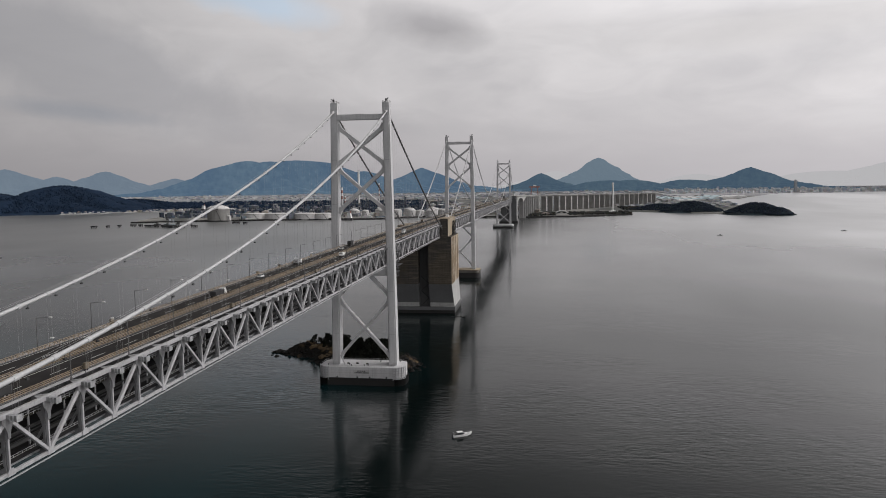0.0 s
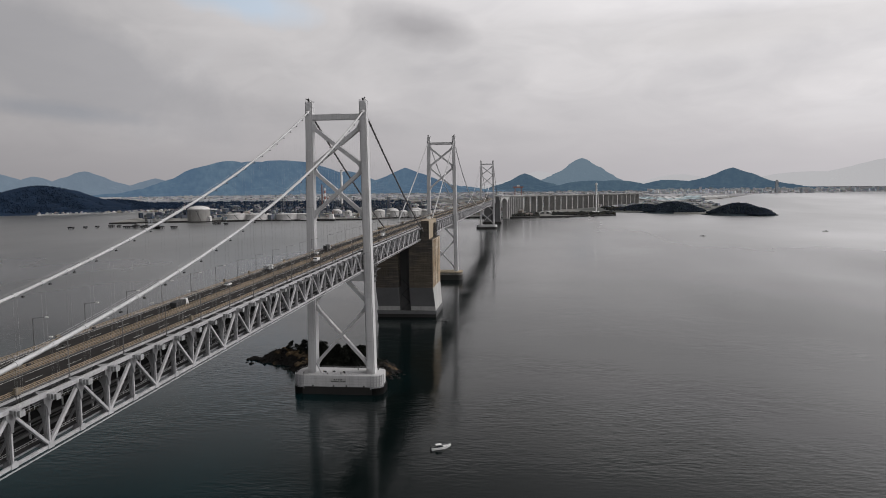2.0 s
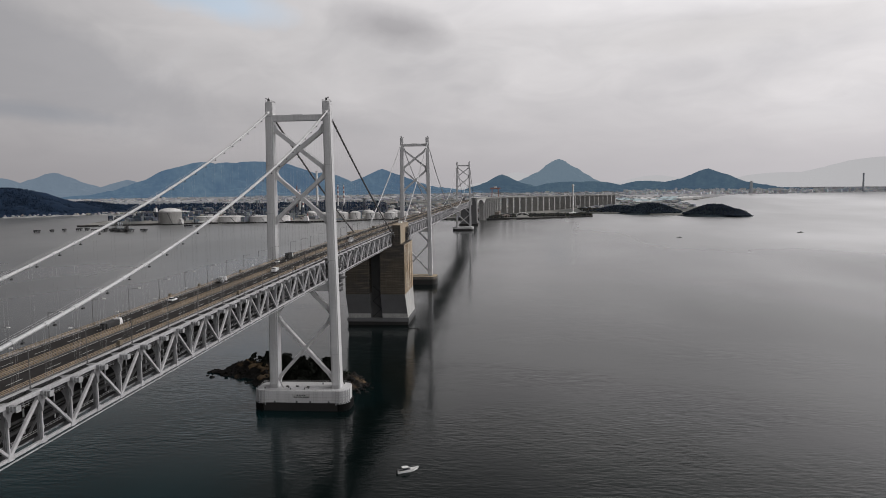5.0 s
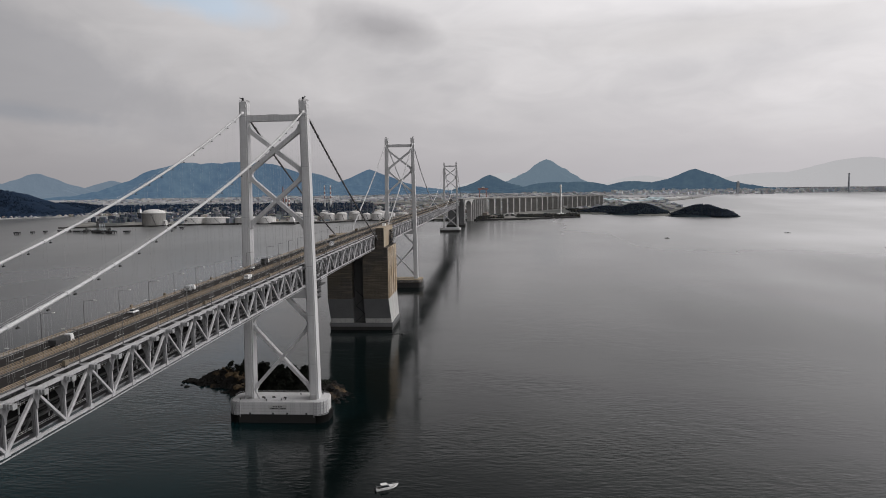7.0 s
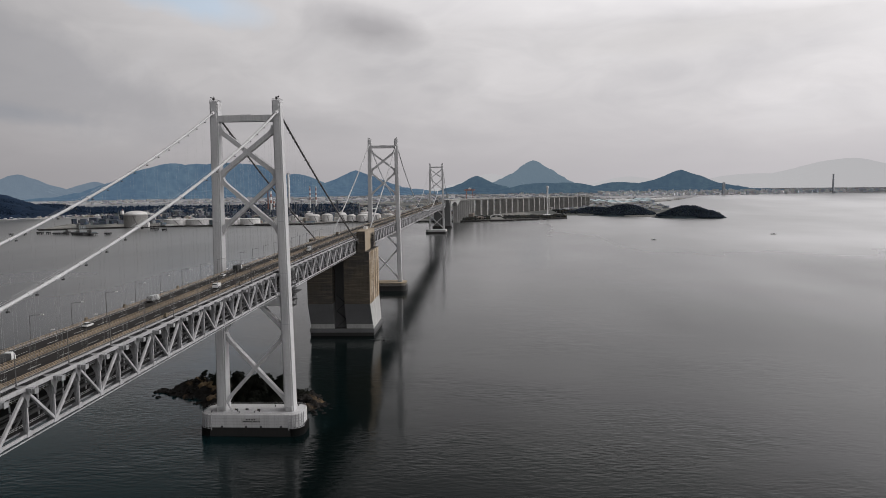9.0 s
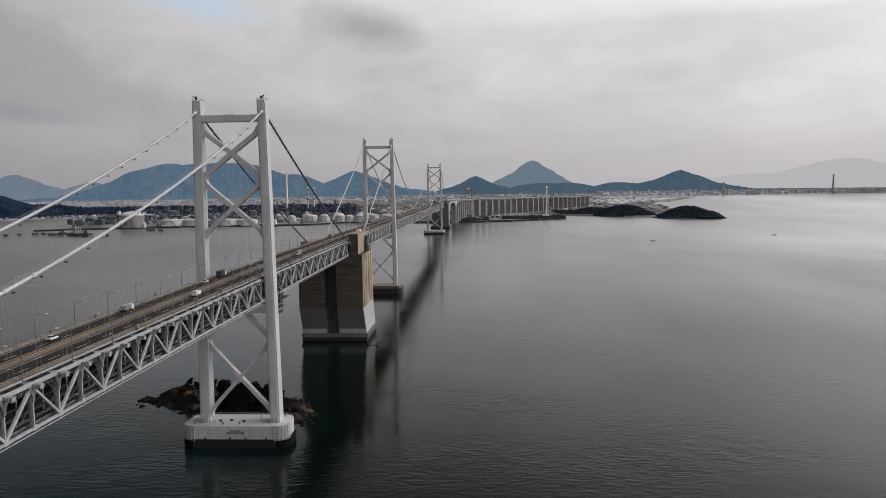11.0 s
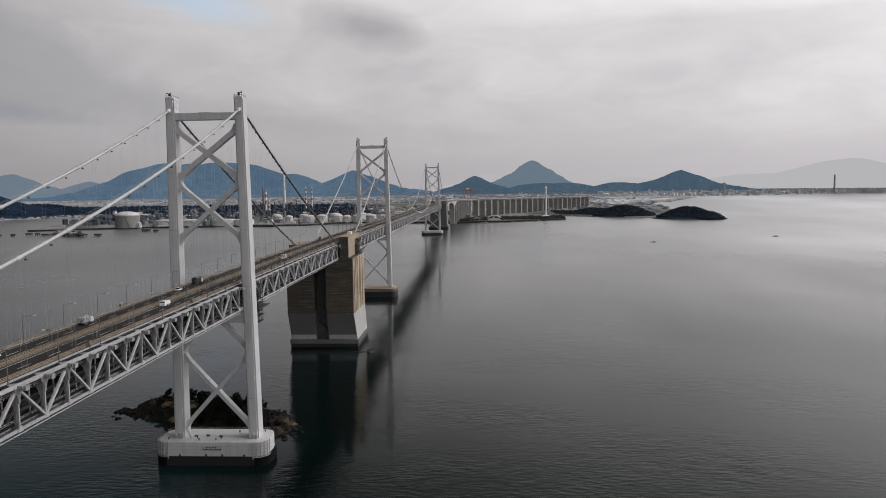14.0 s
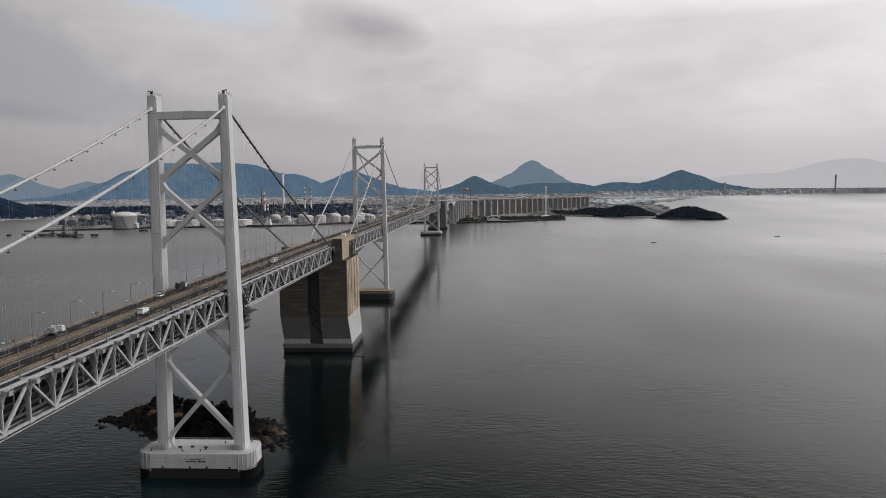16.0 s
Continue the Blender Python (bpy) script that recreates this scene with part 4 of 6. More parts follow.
def bracket_mesh():
    """The ribbed box on the outside of the top chord that takes the hanger."""
    if "bracket" not in SHARED:
        bm = bmesh.new()
        prev = None
        for x, hw, z0, z1 in ((15.2, 0.55, -0.75, 0.22), (16.25, 0.55, -0.75, 0.22), (16.25, 0.82, -1.10, 0.28), (16.38, 0.82, -1.10, 0.28), (16.38, 0.55, -0.92, 0.14), (16.95, 0.55, -0.92, 0.14),
                              (16.95, 0.82, -1.10, 0.28), (17.08, 0.82, -1.10, 0.28), (17.08, 0.55, -0.92, 0.14), (17.75, 0.55, -0.92, 0.14), (17.75, 0.82, -1.10, 0.28), (17.92, 0.82, -1.10, 0.28)):
            ring = [bm.verts.new(v) for v in ((x, -hw, z0), (x, hw, z0), (x, hw, z1), (x, -hw, z1))]
            if prev:
                for k in range(4):
                    bm.faces.new((prev[k], prev[(k + 1) % 4], ring[(k + 1) % 4], ring[k]))
            else:
                bm.faces.new(ring[::-1])
            prev = ring
        bm.faces.new(prev)
        bmesh.ops.recalc_face_normals(bm, faces=bm.faces)
        SHARED["bracket"] = mesh_of("bracket", bm, M_BRACKET)
    return SHARED["bracket"]


def plate_mesh(kind):
    """Plates at a top joint: the upright one that narrows into the post, and the level one that reaches to the road."""
    if kind not in SHARED:
        bm = bmesh.new()
        if kind == "node":
            h = TRUSS_H
            ring = [(-0.36, h - 4.6), (0.36, h - 4.6), (0.5, h - 3.2), (1.0, h - 2.1), (1.7, h - 1.4), (1.7, h - 0.5), (-1.7, h - 0.5), (-1.7, h - 1.4), (-1.0, h - 2.1), (-0.5, h - 3.2)]
            a, b = [[bm.verts.new((x, y, z)) for y, z in ring] for x in (15.40, 15.50)]
        else:
            ring = [(14.5, -1.9), (12.66, -0.45), (12.66, 0.45), (14.5, 1.9)]
            a, b = [[bm.verts.new((x, y, z)) for x, y in ring] for z in (TRUSS_H + 0.30, TRUSS_H + 0.40)]
        bm.faces.new(a[::-1])
        bm.faces.new(b)
        for k in range(len(a)):
            j = (k + 1) % len(a)
            bm.faces.new((a[k], a[j], b[j], b[k]))
        bmesh.ops.recalc_face_normals(bm, faces=bm.faces)
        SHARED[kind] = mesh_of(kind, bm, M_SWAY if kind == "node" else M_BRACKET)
    return SHARED[kind]


def gusset_mesh():
    """The plate at a bottom joint of the truss."""
    if "gusset" not in SHARED:
        bm = bmesh.new()
        ring = [(-1.0, -0.4), (1.0, -0.4), (1.0, 0.42), (0.5, 1.05), (-0.5, 1.05), (-1.0, 0.42)]
        a, b = [[bm.verts.new((x, y, z)) for y, z in ring] for x in (-0.06, 0.06)]
        bm.faces.new(a[::-1])
        bm.faces.new(b)
        for k in range(6):
            bm.faces.new((a[k], a[(k + 1) % 6], b[(k + 1) % 6], b[k]))
        SHARED["gusset"] = mesh_of("gusset", bm, M_TRUSS)
    return SHARED["gusset"]


def sway_mesh():
    """The cross frame inside the truss: floor beam, road beam and curved haunches about one wide opening."""
    if "sway" not in SHARED:
        bm = bmesh.new()
        h = TRUSS_H
        inner = [(14.0, h - 6.8)] + [(14.0 - 4.8 * (1 - math.cos(radians(g))), h - 6.8 + 5.2 * math.sin(radians(g))) for g in range(15, 91, 15)]
        outer = [(14.55, h - 6.8)] + [(14.55, h - 6.8 + 7.2 * k / 5) for k in range(1, 6)] + [(9.2, h + 0.5)]
        inner, outer = [(14.0, 1.2)] + inner, [(14.55, -0.4)] + outer
        inner += [(-x, z) for x, z in inner[::-1]]
        outer += [(-x, z) for x, z in outer[::-1]]
        n = len(inner)
        loops = [[bm.verts.new((x, y, z)) for x, z in ring] for ring in (inner, outer) for y in (-0.35, 0.35)]
        i0, i1, o0, o1 = loops
        for k in range(n):
            j = (k + 1) % n
            for q in ((i0[k], i0[j], o0[j], o0[k]), (i1[k], o1[k], o1[j], i1[j]), (i0[k], i1[k], i1[j], i0[j]), (o0[k], o0[j], o1[j], o1[k])):
                bm.faces.new(q)
        bmesh.ops.recalc_face_normals(bm, faces=bm.faces)
        SHARED["sway"] = mesh_of("sway_frame", bm, M_SWAY)
    return SHARED["sway"]


PANEL = 11.51
main_ys = [-(6.9 + PANEL * j) for j in range(48, -1, -1)]
side_ys = [6.9 + (241.5 - 6.9) * k / 20 for k in range(21)]
south_side_ys = [308 + (542 - 308) * k / 20 for k in range(21)]
south_main_ys = [556 + (1639 - 556) * k / 94 for k in range(95)]
south_end_ys = [1653 + (1908 - 1653) * k / 22 for k in range(23)]
build_deck(main_ys, True, "double-deck steel truss span with a four-lane road on top", True)
build_deck(side_ys, True, "pale grey steel truss span between tower and anchorage", True, (6.6, 33.0))
build_deck(south_side_ys, True, "pale grey steel truss span beyond the anchorage", False, (33.0, 6.6))
build_deck(south_main_ys, True, "long pale grey steel truss span over the far strait", False)
build_deck(south_end_ys, True, "far pale grey steel truss span ending at the anchorage", False)


# ---- main cables and hangers ----
def build_cable(s, y0, y1, hang, wrap, label):
    t = thing("main_cable", (s * 17.5, (y0 + y1) / 2, z_cable((y0 + y1) / 2)), label, "bridge cable", "main cables")
    n = max(8, int((y1 - y0) / 11))
    pts = [(s * 17.5, y0 + (y1 - y0) * k / n, z_cable(y0 + (y1 - y0) * k / n)) for k in range(n + 1)]
    bm = bmesh.new()
    add_tube(bm, pts, 0.53, 10)
    part("cable_strand", bm, wrap, t, smooth=True)
    # hand ropes of the catwalk
    for e in (-0.5, 0.5):
        bm = bmesh.new()
        add_tube(bm, [(x + e, y, z + 1.25) for x, y, z in pts], 0.03, 4)
        part("hand_rope", bm, M_ROPE, t)
    for y in hang:
        zc, zt = z_cable(y), z_top(y) + 0.1
        sl = (z_cable(y + 1) - z_cable(y - 1)) / 2
        bm = bmesh.new()
        add_tube(bm, [(s * 17.5, y - 0.8, zc - 0.8 * sl), (s * 17.5, y + 0.8, zc + 0.8 * sl)], 0.66, 10)
        part("cable_band", bm, wrap, t)
        if zc - zt > 1.0:
            ropes = [(-0.62, -0.32), (0.62, -0.32), (-0.62, 0.32), (0.62, 0.32)] if y1 < 300 and s > 0 else [(-0.6, 0.0), (0.6, 0.0)]
            for dx, dy in ropes:
                beam("hanger", (s * 17.5 + dx, y + dy, zt), (s * 17.5 + dx, y + dy, zc), 0.024, 0.024, M_ROPE, t)

        # small lamp slung under the cable beside every band
        bm = bmesh.new()
        yl = y + 3.2
        zl = z_cable(yl)
        add_beam(bm, (s * 17.5, yl, zl - 0.4), (s * 17.5, yl, zl - 1.2), 0.08, 0.08)
        add_box(bm, s * 17.5 - 0.25, s * 17.5 + 0.25, yl - 0.4, yl + 0.4, zl - 1.6, zl - 1.2)
        part("cable_lamp", bm, M_DARKSTEEL, t)
    return t


for s in (-1, 1):
    build_cable(s, main_ys[0] - 6, -2.0, main_ys[:-1], M_CABLE, "thick white main cable with paired hangers")
    # falls away from the eye: its underside shade is in the colour
    build_cable(s, 2.0, 247.0, side_ys[1:-2], M_CABLE_DARK, "main cable down to the anchorage, darkened for its shaded underside")
    build_cable(s, 300.0, 547.0, south_side_ys[2:-1], M_CABLE, "white main cable rising from the anchorage to the tower")
    build_cable(s, 551.0, 1644.0, south_main_ys[1:-1:2], M_CABLE, "long sagging white main cable between far towers")
    build_cable(s, 1648.0, 1910.0, south_end_ys[1:-2:2], M_CABLE_DARK, "far main cable down to the anchorage, darkened for underside shade")


# ---- land, hills and mountains ----
LAND = [(-1350, 1952), (-1047, 2080), (-674, 2130), (-477, 2157), (-354, 2300), (30, 2250), (233, 2290), (449, 2412), (462, 2700), (607, 2610), (738, 2487),
        (830, 2420), (1010, 2330), (1149, 2807), (1080, 3400), (1204, 4358), (1662, 5266), (2061, 6193), (2293, 6630), (3066, 6744), (4257, 7370), (7000, 9500),
        (14000, 14000), (-12000, 16000), (-12000, 9500), (-4700, 5950), (-3200, 5650), (-1800, 5450), (-1000, 5350), (-1250, 5050), (-2100, 5000), (-2000, 4400), (-1500, 2500)]


def inside(px, py, poly):
    out = np.zeros(px.shape, bool)
    j = len(poly) - 1
    for i in range(len(poly)):
        (xi, yi), (xj, yj) = poly[i], poly[j]
        if yi != yj:
            out ^= ((yi > py) != (yj > py)) & (px < (xj - xi) * (py - yi) / (yj - yi) + xi)
        j = i
    return out


def build_land():
    az = np.radians(np.arange(-46.0, 42.0, 0.1))
    dist = 2150 * 1.011 ** np.arange(0, 190)
    D, A = np.meshgrid(dist, az, indexing="ij")
    X, Y = EYE.x + D * np.sin(A), EYE.y + D * np.cos(A)
    ins = inside(X, Y, LAND)
    Z = np.where(ins, 4.5 + 1.5 * np.sin(X * 0.01) * np.cos(Y * 0.013), -2.0)
    pts = far_np(np.stack([X.ravel(), Y.ravel(), Z.ravel()], 1))
    nd, na = D.shape
    idx = np.arange(nd * na).reshape(nd, na)
    anyin = ins[:-1, :-1] | ins[1:, :-1] | ins[:-1, 1:] | ins[1:, 1:]
    q = np.stack([idx[:-1, :-1], idx[:-1, 1:], idx[1:, 1:], idx[1:, :-1]], -1)[anyin]
    used, inv = np.unique(q, return_inverse=True)
    me = bpy.data.meshes.new("ground")
    me.from_pydata(pts[used].tolist(), [], inv.reshape(q.shape).tolist())
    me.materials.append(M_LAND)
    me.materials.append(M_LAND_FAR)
    # past six kilometres the plain takes the colour paled for haze
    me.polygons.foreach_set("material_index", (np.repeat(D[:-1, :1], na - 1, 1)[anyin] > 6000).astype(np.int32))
    tagged(new("ground", me), "flat reclaimed industrial land along the far shore", "ground", kind="structure")


build_land()


def hill(name, x, y, h, a, b, p, material, label, category="mountain", rough=0.05, seed=0, z0=-3.0, nr=26, na=90, kind="structure", lobe=0.15):
    """A hill about a summit: a metres to either side across the line of sight, b along it."""
    t = math.atan2(x - EYE.x, y - EYE.y)
    ux, uy = math.cos(t), -math.sin(t)
    vx, vy = math.sin(t), math.cos(t)
    pts, f = [], []
    end = (math.log(max(h, 20) / 2.0)) ** (1 / p)
    for i in range(nr + 1):
        q = end * (i / nr) ** 0.9
        for k in range(na):
            g = k * math.tau / na
            wob = 1 + lobe * noise.noise(Vector((math.cos(g) * 1.7, math.sin(g) * 1.7, seed * 3.1)))
            u, v = q * a * wob * math.cos(g), q * b * wob * math.sin(g)
            z = h * math.exp(-(q ** p))
            z += rough * h * (0.25 + 0.75 * min(1, q)) * noise.fractal(Vector((u / a * 2.6 + seed * 7, v / b * 2.6, seed)), 0.9, 2.1, 5) * (1 - (i / nr) ** 2)
            pts.append((x + ux * u + vx * v, y + uy * u + vy * v, max(z, 0) + z0 if i < nr else z0))
    for i in range(nr):
        for k in range(na):
            c, d = i * na + k, i * na + (k + 1) % na
            f.append((c, c + na, d + na, d))
    me = bpy.data.meshes.new(name)
    me.from_pydata(far_np(np.array(pts)).tolist(), [], f)
    me.materials.append(material)
    for q in me.polygons:
        q.use_smooth = True
    return tagged(new(name, me), label, category, kind=kind)


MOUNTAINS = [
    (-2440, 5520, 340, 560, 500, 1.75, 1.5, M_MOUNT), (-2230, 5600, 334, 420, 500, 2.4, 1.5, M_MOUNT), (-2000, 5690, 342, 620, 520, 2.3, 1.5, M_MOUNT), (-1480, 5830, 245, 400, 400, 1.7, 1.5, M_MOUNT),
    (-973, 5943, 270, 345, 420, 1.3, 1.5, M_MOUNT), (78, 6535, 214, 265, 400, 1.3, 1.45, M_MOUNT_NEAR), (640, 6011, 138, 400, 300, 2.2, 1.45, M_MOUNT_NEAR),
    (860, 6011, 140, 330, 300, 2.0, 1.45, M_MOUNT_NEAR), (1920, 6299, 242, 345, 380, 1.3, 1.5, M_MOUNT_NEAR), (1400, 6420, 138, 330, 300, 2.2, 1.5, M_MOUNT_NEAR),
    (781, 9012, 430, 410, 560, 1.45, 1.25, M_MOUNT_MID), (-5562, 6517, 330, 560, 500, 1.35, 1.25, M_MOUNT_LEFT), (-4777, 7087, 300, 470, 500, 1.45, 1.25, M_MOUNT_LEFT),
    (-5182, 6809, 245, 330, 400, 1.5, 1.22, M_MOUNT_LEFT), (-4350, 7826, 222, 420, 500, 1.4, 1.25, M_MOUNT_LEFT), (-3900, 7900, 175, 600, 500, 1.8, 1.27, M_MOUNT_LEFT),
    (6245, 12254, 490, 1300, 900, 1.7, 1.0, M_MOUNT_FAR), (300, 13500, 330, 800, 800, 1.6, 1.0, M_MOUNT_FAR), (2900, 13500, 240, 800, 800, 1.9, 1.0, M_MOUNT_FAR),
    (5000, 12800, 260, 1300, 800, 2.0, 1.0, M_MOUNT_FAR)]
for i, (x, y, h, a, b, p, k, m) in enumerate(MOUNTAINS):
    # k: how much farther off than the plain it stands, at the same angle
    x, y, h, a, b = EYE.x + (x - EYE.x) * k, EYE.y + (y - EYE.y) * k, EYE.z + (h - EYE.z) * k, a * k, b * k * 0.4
    hill("backdrop_mountain", x, y, h, a, b, p, m, "wooded mountain with blue-grey haze put into its glow", seed=i + 1, rough=0.10, nr=44, na=150, lobe=0.3)
WOODED_HILLS = ((-2330, 2950, 138, 330, 140, 1.9), (-2750, 2800, 115, 420, 205, 1.9), (-2350, 3250, 66, 260, 240, 2.0), (-2151, 3305, 60, 270, 160, 1.9))
for i, (x, y, h, a, b, p) in enumerate(WOODED_HILLS):
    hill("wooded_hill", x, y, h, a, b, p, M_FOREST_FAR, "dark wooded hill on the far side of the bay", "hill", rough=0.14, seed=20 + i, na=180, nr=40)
for i, (x, y, h, a, b, p) in enumerate(((715, 2640, 42, 100, 80, 2.6), (620, 2800, 28, 110, 90, 2.4), (908, 2420, 42, 92, 66, 2.4), (968, 2350, 26, 40, 50, 2.2))):
    hill("wooded_headland", x, y, h, a, b, p, M_FOREST, "dark wooded headland above a pale strip of rock", "hill", rough=0.22, seed=30 + i, na=140, nr=30)


# ---- viaduct on the shore ----
def build_viaduct():
    t = thing("viaduct", (12, 1985, 0), "pale concrete viaduct on a long row of slender piers", "viaduct")
    stops = [(Vector((12, 1987, 88.0)), Vector((84, 2625, 76.5)), 12), (Vector((84, 2625, 76.5)), Vector((722, 3603, 66.0)), 23)]
    for a, b, n in stops:
        d = b - a
        side = Vector((d.y, -d.x, 0)).normalized()
        dn = Vector((d.x, d.y, 0)).normalized()
        for k in range(n):
            p, q = far(*(a + d * (k / n))), far(*(a + d * ((k + 1) / n)))
            s0 = (p.z - EYE.z) / ((a + d * (k / n)).z - EYE.z)

            def dz(v):
                return Vector((0, 0, v * s0))

            beam("girder", p - dz(4.0), q - dz(4.0), 18.0 * s0, 4.4 * s0, M_CONC_MID, t, side)
            beam("deck_slab", p - dz(1.9), q - dz(1.9), 26.0 * s0, 0.8 * s0, M_CONC, t, side)
            for s in (-1, 1):
                beam("parapet", p + side * 12.8 * s * s0 - dz(0.9), q + side * 12.8 * s * s0 - dz(0.9), 0.4 * s0, 1.6 * s0, M_CONC, t, side)
            if n == 23 or k > 3:
                foot = far(*(Vector(((a + d * (k / n)).x, (a + d * (k / n)).y, 0))))
                # columns paler than the wall: lit ends and shaded faces put into colour
                for s in (-1, 1):
                    o = side * 11.6 * s * s0
                    beam("pier_column", foot + o, p + o - dz(9.4), 2.4 * s0, 4.2 * s0, M_CONC, t, side)
                beam("pier_wall", foot, p - dz(9.4), 20.8 * s0, 3.6 * s0, M_CONC_MID, t, side)
                beam("crosshead", p - side * 12.6 * s0 - dz(7.6), p + side * 12.6 * s0 - dz(7.6), 5.4 * s0, 3.8 * s0, M_CONC, t, dn)
    # the first bay: an open arched frame of pale concrete
    d = stops[0][1] - stops[0][0]
    dn = Vector((d.x, d.y, 0)).normalized()
    side = Vector((dn.y, -dn.x, 0))
    for name, ring in (("arch_frame", [(2, 4), (8, 4), (8, 56)] + [(80 - 72 * math.cos(radians(g)), 56 + 21 * math.sin(radians(g))) for g in range(12, 180, 12)] +
                        [(152, 56), (152, 4), (158, 4), (158, 80.5), (2, 80.5)]),
                       ("arch_haunch", [(158.2, 52)] + [(212 - 54 * math.cos(radians(g)), 54 + 22 * math.sin(radians(g))) for g in range(10, 91, 16)] + [(212, 80.5), (158.2, 80.5)])):
        for s in (-1, 1):
            bm = bmesh.new()
            va, vb = [[bm.verts.new(far(*(stops[0][0].xy.to_3d() + dn * u + side * (s * 12.0 + w) + Vector((0, 0, z))))) for u, z in ring] for w in (-1.6, 1.6)]
            bm.faces.new(va)
            bm.faces.new(vb[::-1])
            for k in range(len(ring)):
                j = (k + 1) % len(ring)
                bm.faces.new((va[j], va[k], vb[k], vb[j]))
            bmesh.ops.recalc_face_normals(bm, faces=bm.faces)
            part(name, bm, M_CONC, t)
    return t


build_viaduct()


# ---- things on the bridge ----
def lamp_post(y, s):
    """A road lamp on the edge of the bridge, its arm over the road."""
    x, z = s * 12.75, z_road(y) - 0.6
    t = thing("street_lamp", (x, y, z), "slim grey road lamp with one arm over the carriageway", "street lamp", "road lamps")
    bm = bmesh.new()
    add_lathe(bm, x, y, [(0.26, z), (0.26, z + 0.5), (0.14, z + 0.6), (0.09, z + 9.2)], 8)
    part("pole", bm, M_POLE, t)
    bm = bmesh.new()
    add_tube(bm, [(x, y, z + 8.7), (x - s * 0.3, y, z + 9.1), (x - s * 1.4, y, z + 9.25), (x - s * 4.0, y, z + 9.5)], 0.07, 6)
    arm = part("arm", bm, M_POLE, t)
    bm = bmesh.new()
    xh = x - s * 4.1
    add_prism(bm, [(xh - 0.55, y - 0.18), (xh + 0.55, y - 0.18), (xh + 0.55, y + 0.18), (xh - 0.55, y + 0.18)], z + 9.38, z + 9.66,
              [(xh - 0.4, y - 0.1), (xh + 0.4, y - 0.1), (xh + 0.4, y + 0.1), (xh - 0.4, y + 0.1)])
    part("lamp_head", bm, M_LAMP, arm, "pale lamp head")
    return t


lamp_l, lamp_r = lamp_post(main_ys[0] + PANEL, -1), lamp_post(main_ys[0] + PANEL, 1)
for j in range(45, -1, -2):
    y = -(6.9 + PANEL * j)
    for s, ob in ((-1, lamp_l), (1, lamp_r)):
        copy_thing(ob, Matrix.Translation((s * 12.75, y, z_road(y) - 0.6)))
for y in [18 + 23 * k for k in range(10)] + [318 + 23.0 * k for k in range(10)] + [566 + 24 * k for k in range(44)]:
    for s, ob in ((-1, lamp_l), (1, lamp_r)):
        copy_thing(ob, Matrix.Translation((s * 12.75, y, z_road(y) - 0.6)))


def sign_box(x, y, label):
    z = z_road(y)
    t = thing("roadside_cabinet", (x, y, z), label, "cabinet", "roadside cabinets")
    bm = bmesh.new()
    add_box(bm, x - 0.35, x + 0.35, y - 0.7, y + 0.7, z + 0.5, z + 1.9)
    part("housing", bm, M_TAN, t)
    for e in (-0.45, 0.45):
        bm = bmesh.new()
        add_box(bm, x - 0.1, x + 0.1, y + e - 0.08, y + e + 0.08, z - 0.5, z + 0.5)
        part("foot", bm, M_DARKSTEEL, t)


for x, y in ((12.6, -312.0), (12.6, -232.0), (12.6, -139.5), (12.6, -58.0), (-12.6, -262.0), (-12.6, -148.0), (-12.6, -120.0), (-12.6, -70.0), (12.6, 60.0)):
    sign_box(x, y, "small tan steel cabinet beside the guard rail")


def wheels(t, m, ys, w, r):
    for y in ys:
        for s in (-1, 1):
            bm = bmesh.new()
            add_tube(bm, [m @ Vector((s * (w - 0.22), y, r)), m @ Vector((s * w, y, r))], r, 12)
            wh = part("wheel", bm, M_BLACK, t)
            bm = bmesh.new()
            add_tube(bm, [m @ Vector((s * (w - 0.02), y, r)), m @ Vector((s * (w + 0.02), y, r))], r * 0.55, 8)
            part("rim", bm, M_SILVER, wh)


def shell(m, rows, half):
    """A body lofted along y; rows: (y, z low, z high, half width at the top)."""
    bm = bmesh.new()
    prev = None
    for y, z0, z1, hw in rows:
        ring = [bm.verts.new(m @ Vector(v)) for v in ((-half, y, z0), (half, y, z0), (half, y, z0 + (z1 - z0) * 0.7), (hw, y, z1), (-hw, y, z1), (-half, y, z0 + (z1 - z0) * 0.7))]
        if prev:
            for k in range(6):
                bm.faces.new((prev[k], prev[(k + 1) % 6], ring[(k + 1) % 6], ring[k]))
        else:
            bm.faces.new(ring[::-1])
        prev = ring
    bm.faces.new(prev)
    bmesh.ops.recalc_face_normals(bm, faces=bm.faces)
    return bm


def car(x, y, away, paint, label):
    z = z_road(y) + 0.01
    m = Matrix.Translation((x, y, z)) @ Matrix.Rotation(0 if away else math.pi, 4, "Z")
    t = thing("car", (x, y, z), label, "car", "cars on the bridge")
    part("body", shell(m, [(-2.2, 0.35, 0.85, 0.75), (-1.9, 0.25, 0.95, 0.8), (1.2, 0.25, 0.92, 0.8), (2.1, 0.3, 0.75, 0.7), (2.25, 0.4, 0.6, 0.6)], 0.87), paint, t)
    cab = part("cabin", shell(m, [(-1.9, 0.9, 1.0, 0.7), (-1.4, 0.9, 1.43, 0.58), (0.2, 0.9, 1.48, 0.58), (1.15, 0.88, 0.95, 0.68)], 0.78), M_GLASS, t)
    bm = bmesh.new()
    add_box(bm, -0.6, 0.6, -1.35, 0.15, 1.44, 1.51, m)
    part("roof", bm, paint, cab)
    wheels(t, m, (-1.35, 1.35), 0.86, 0.32)


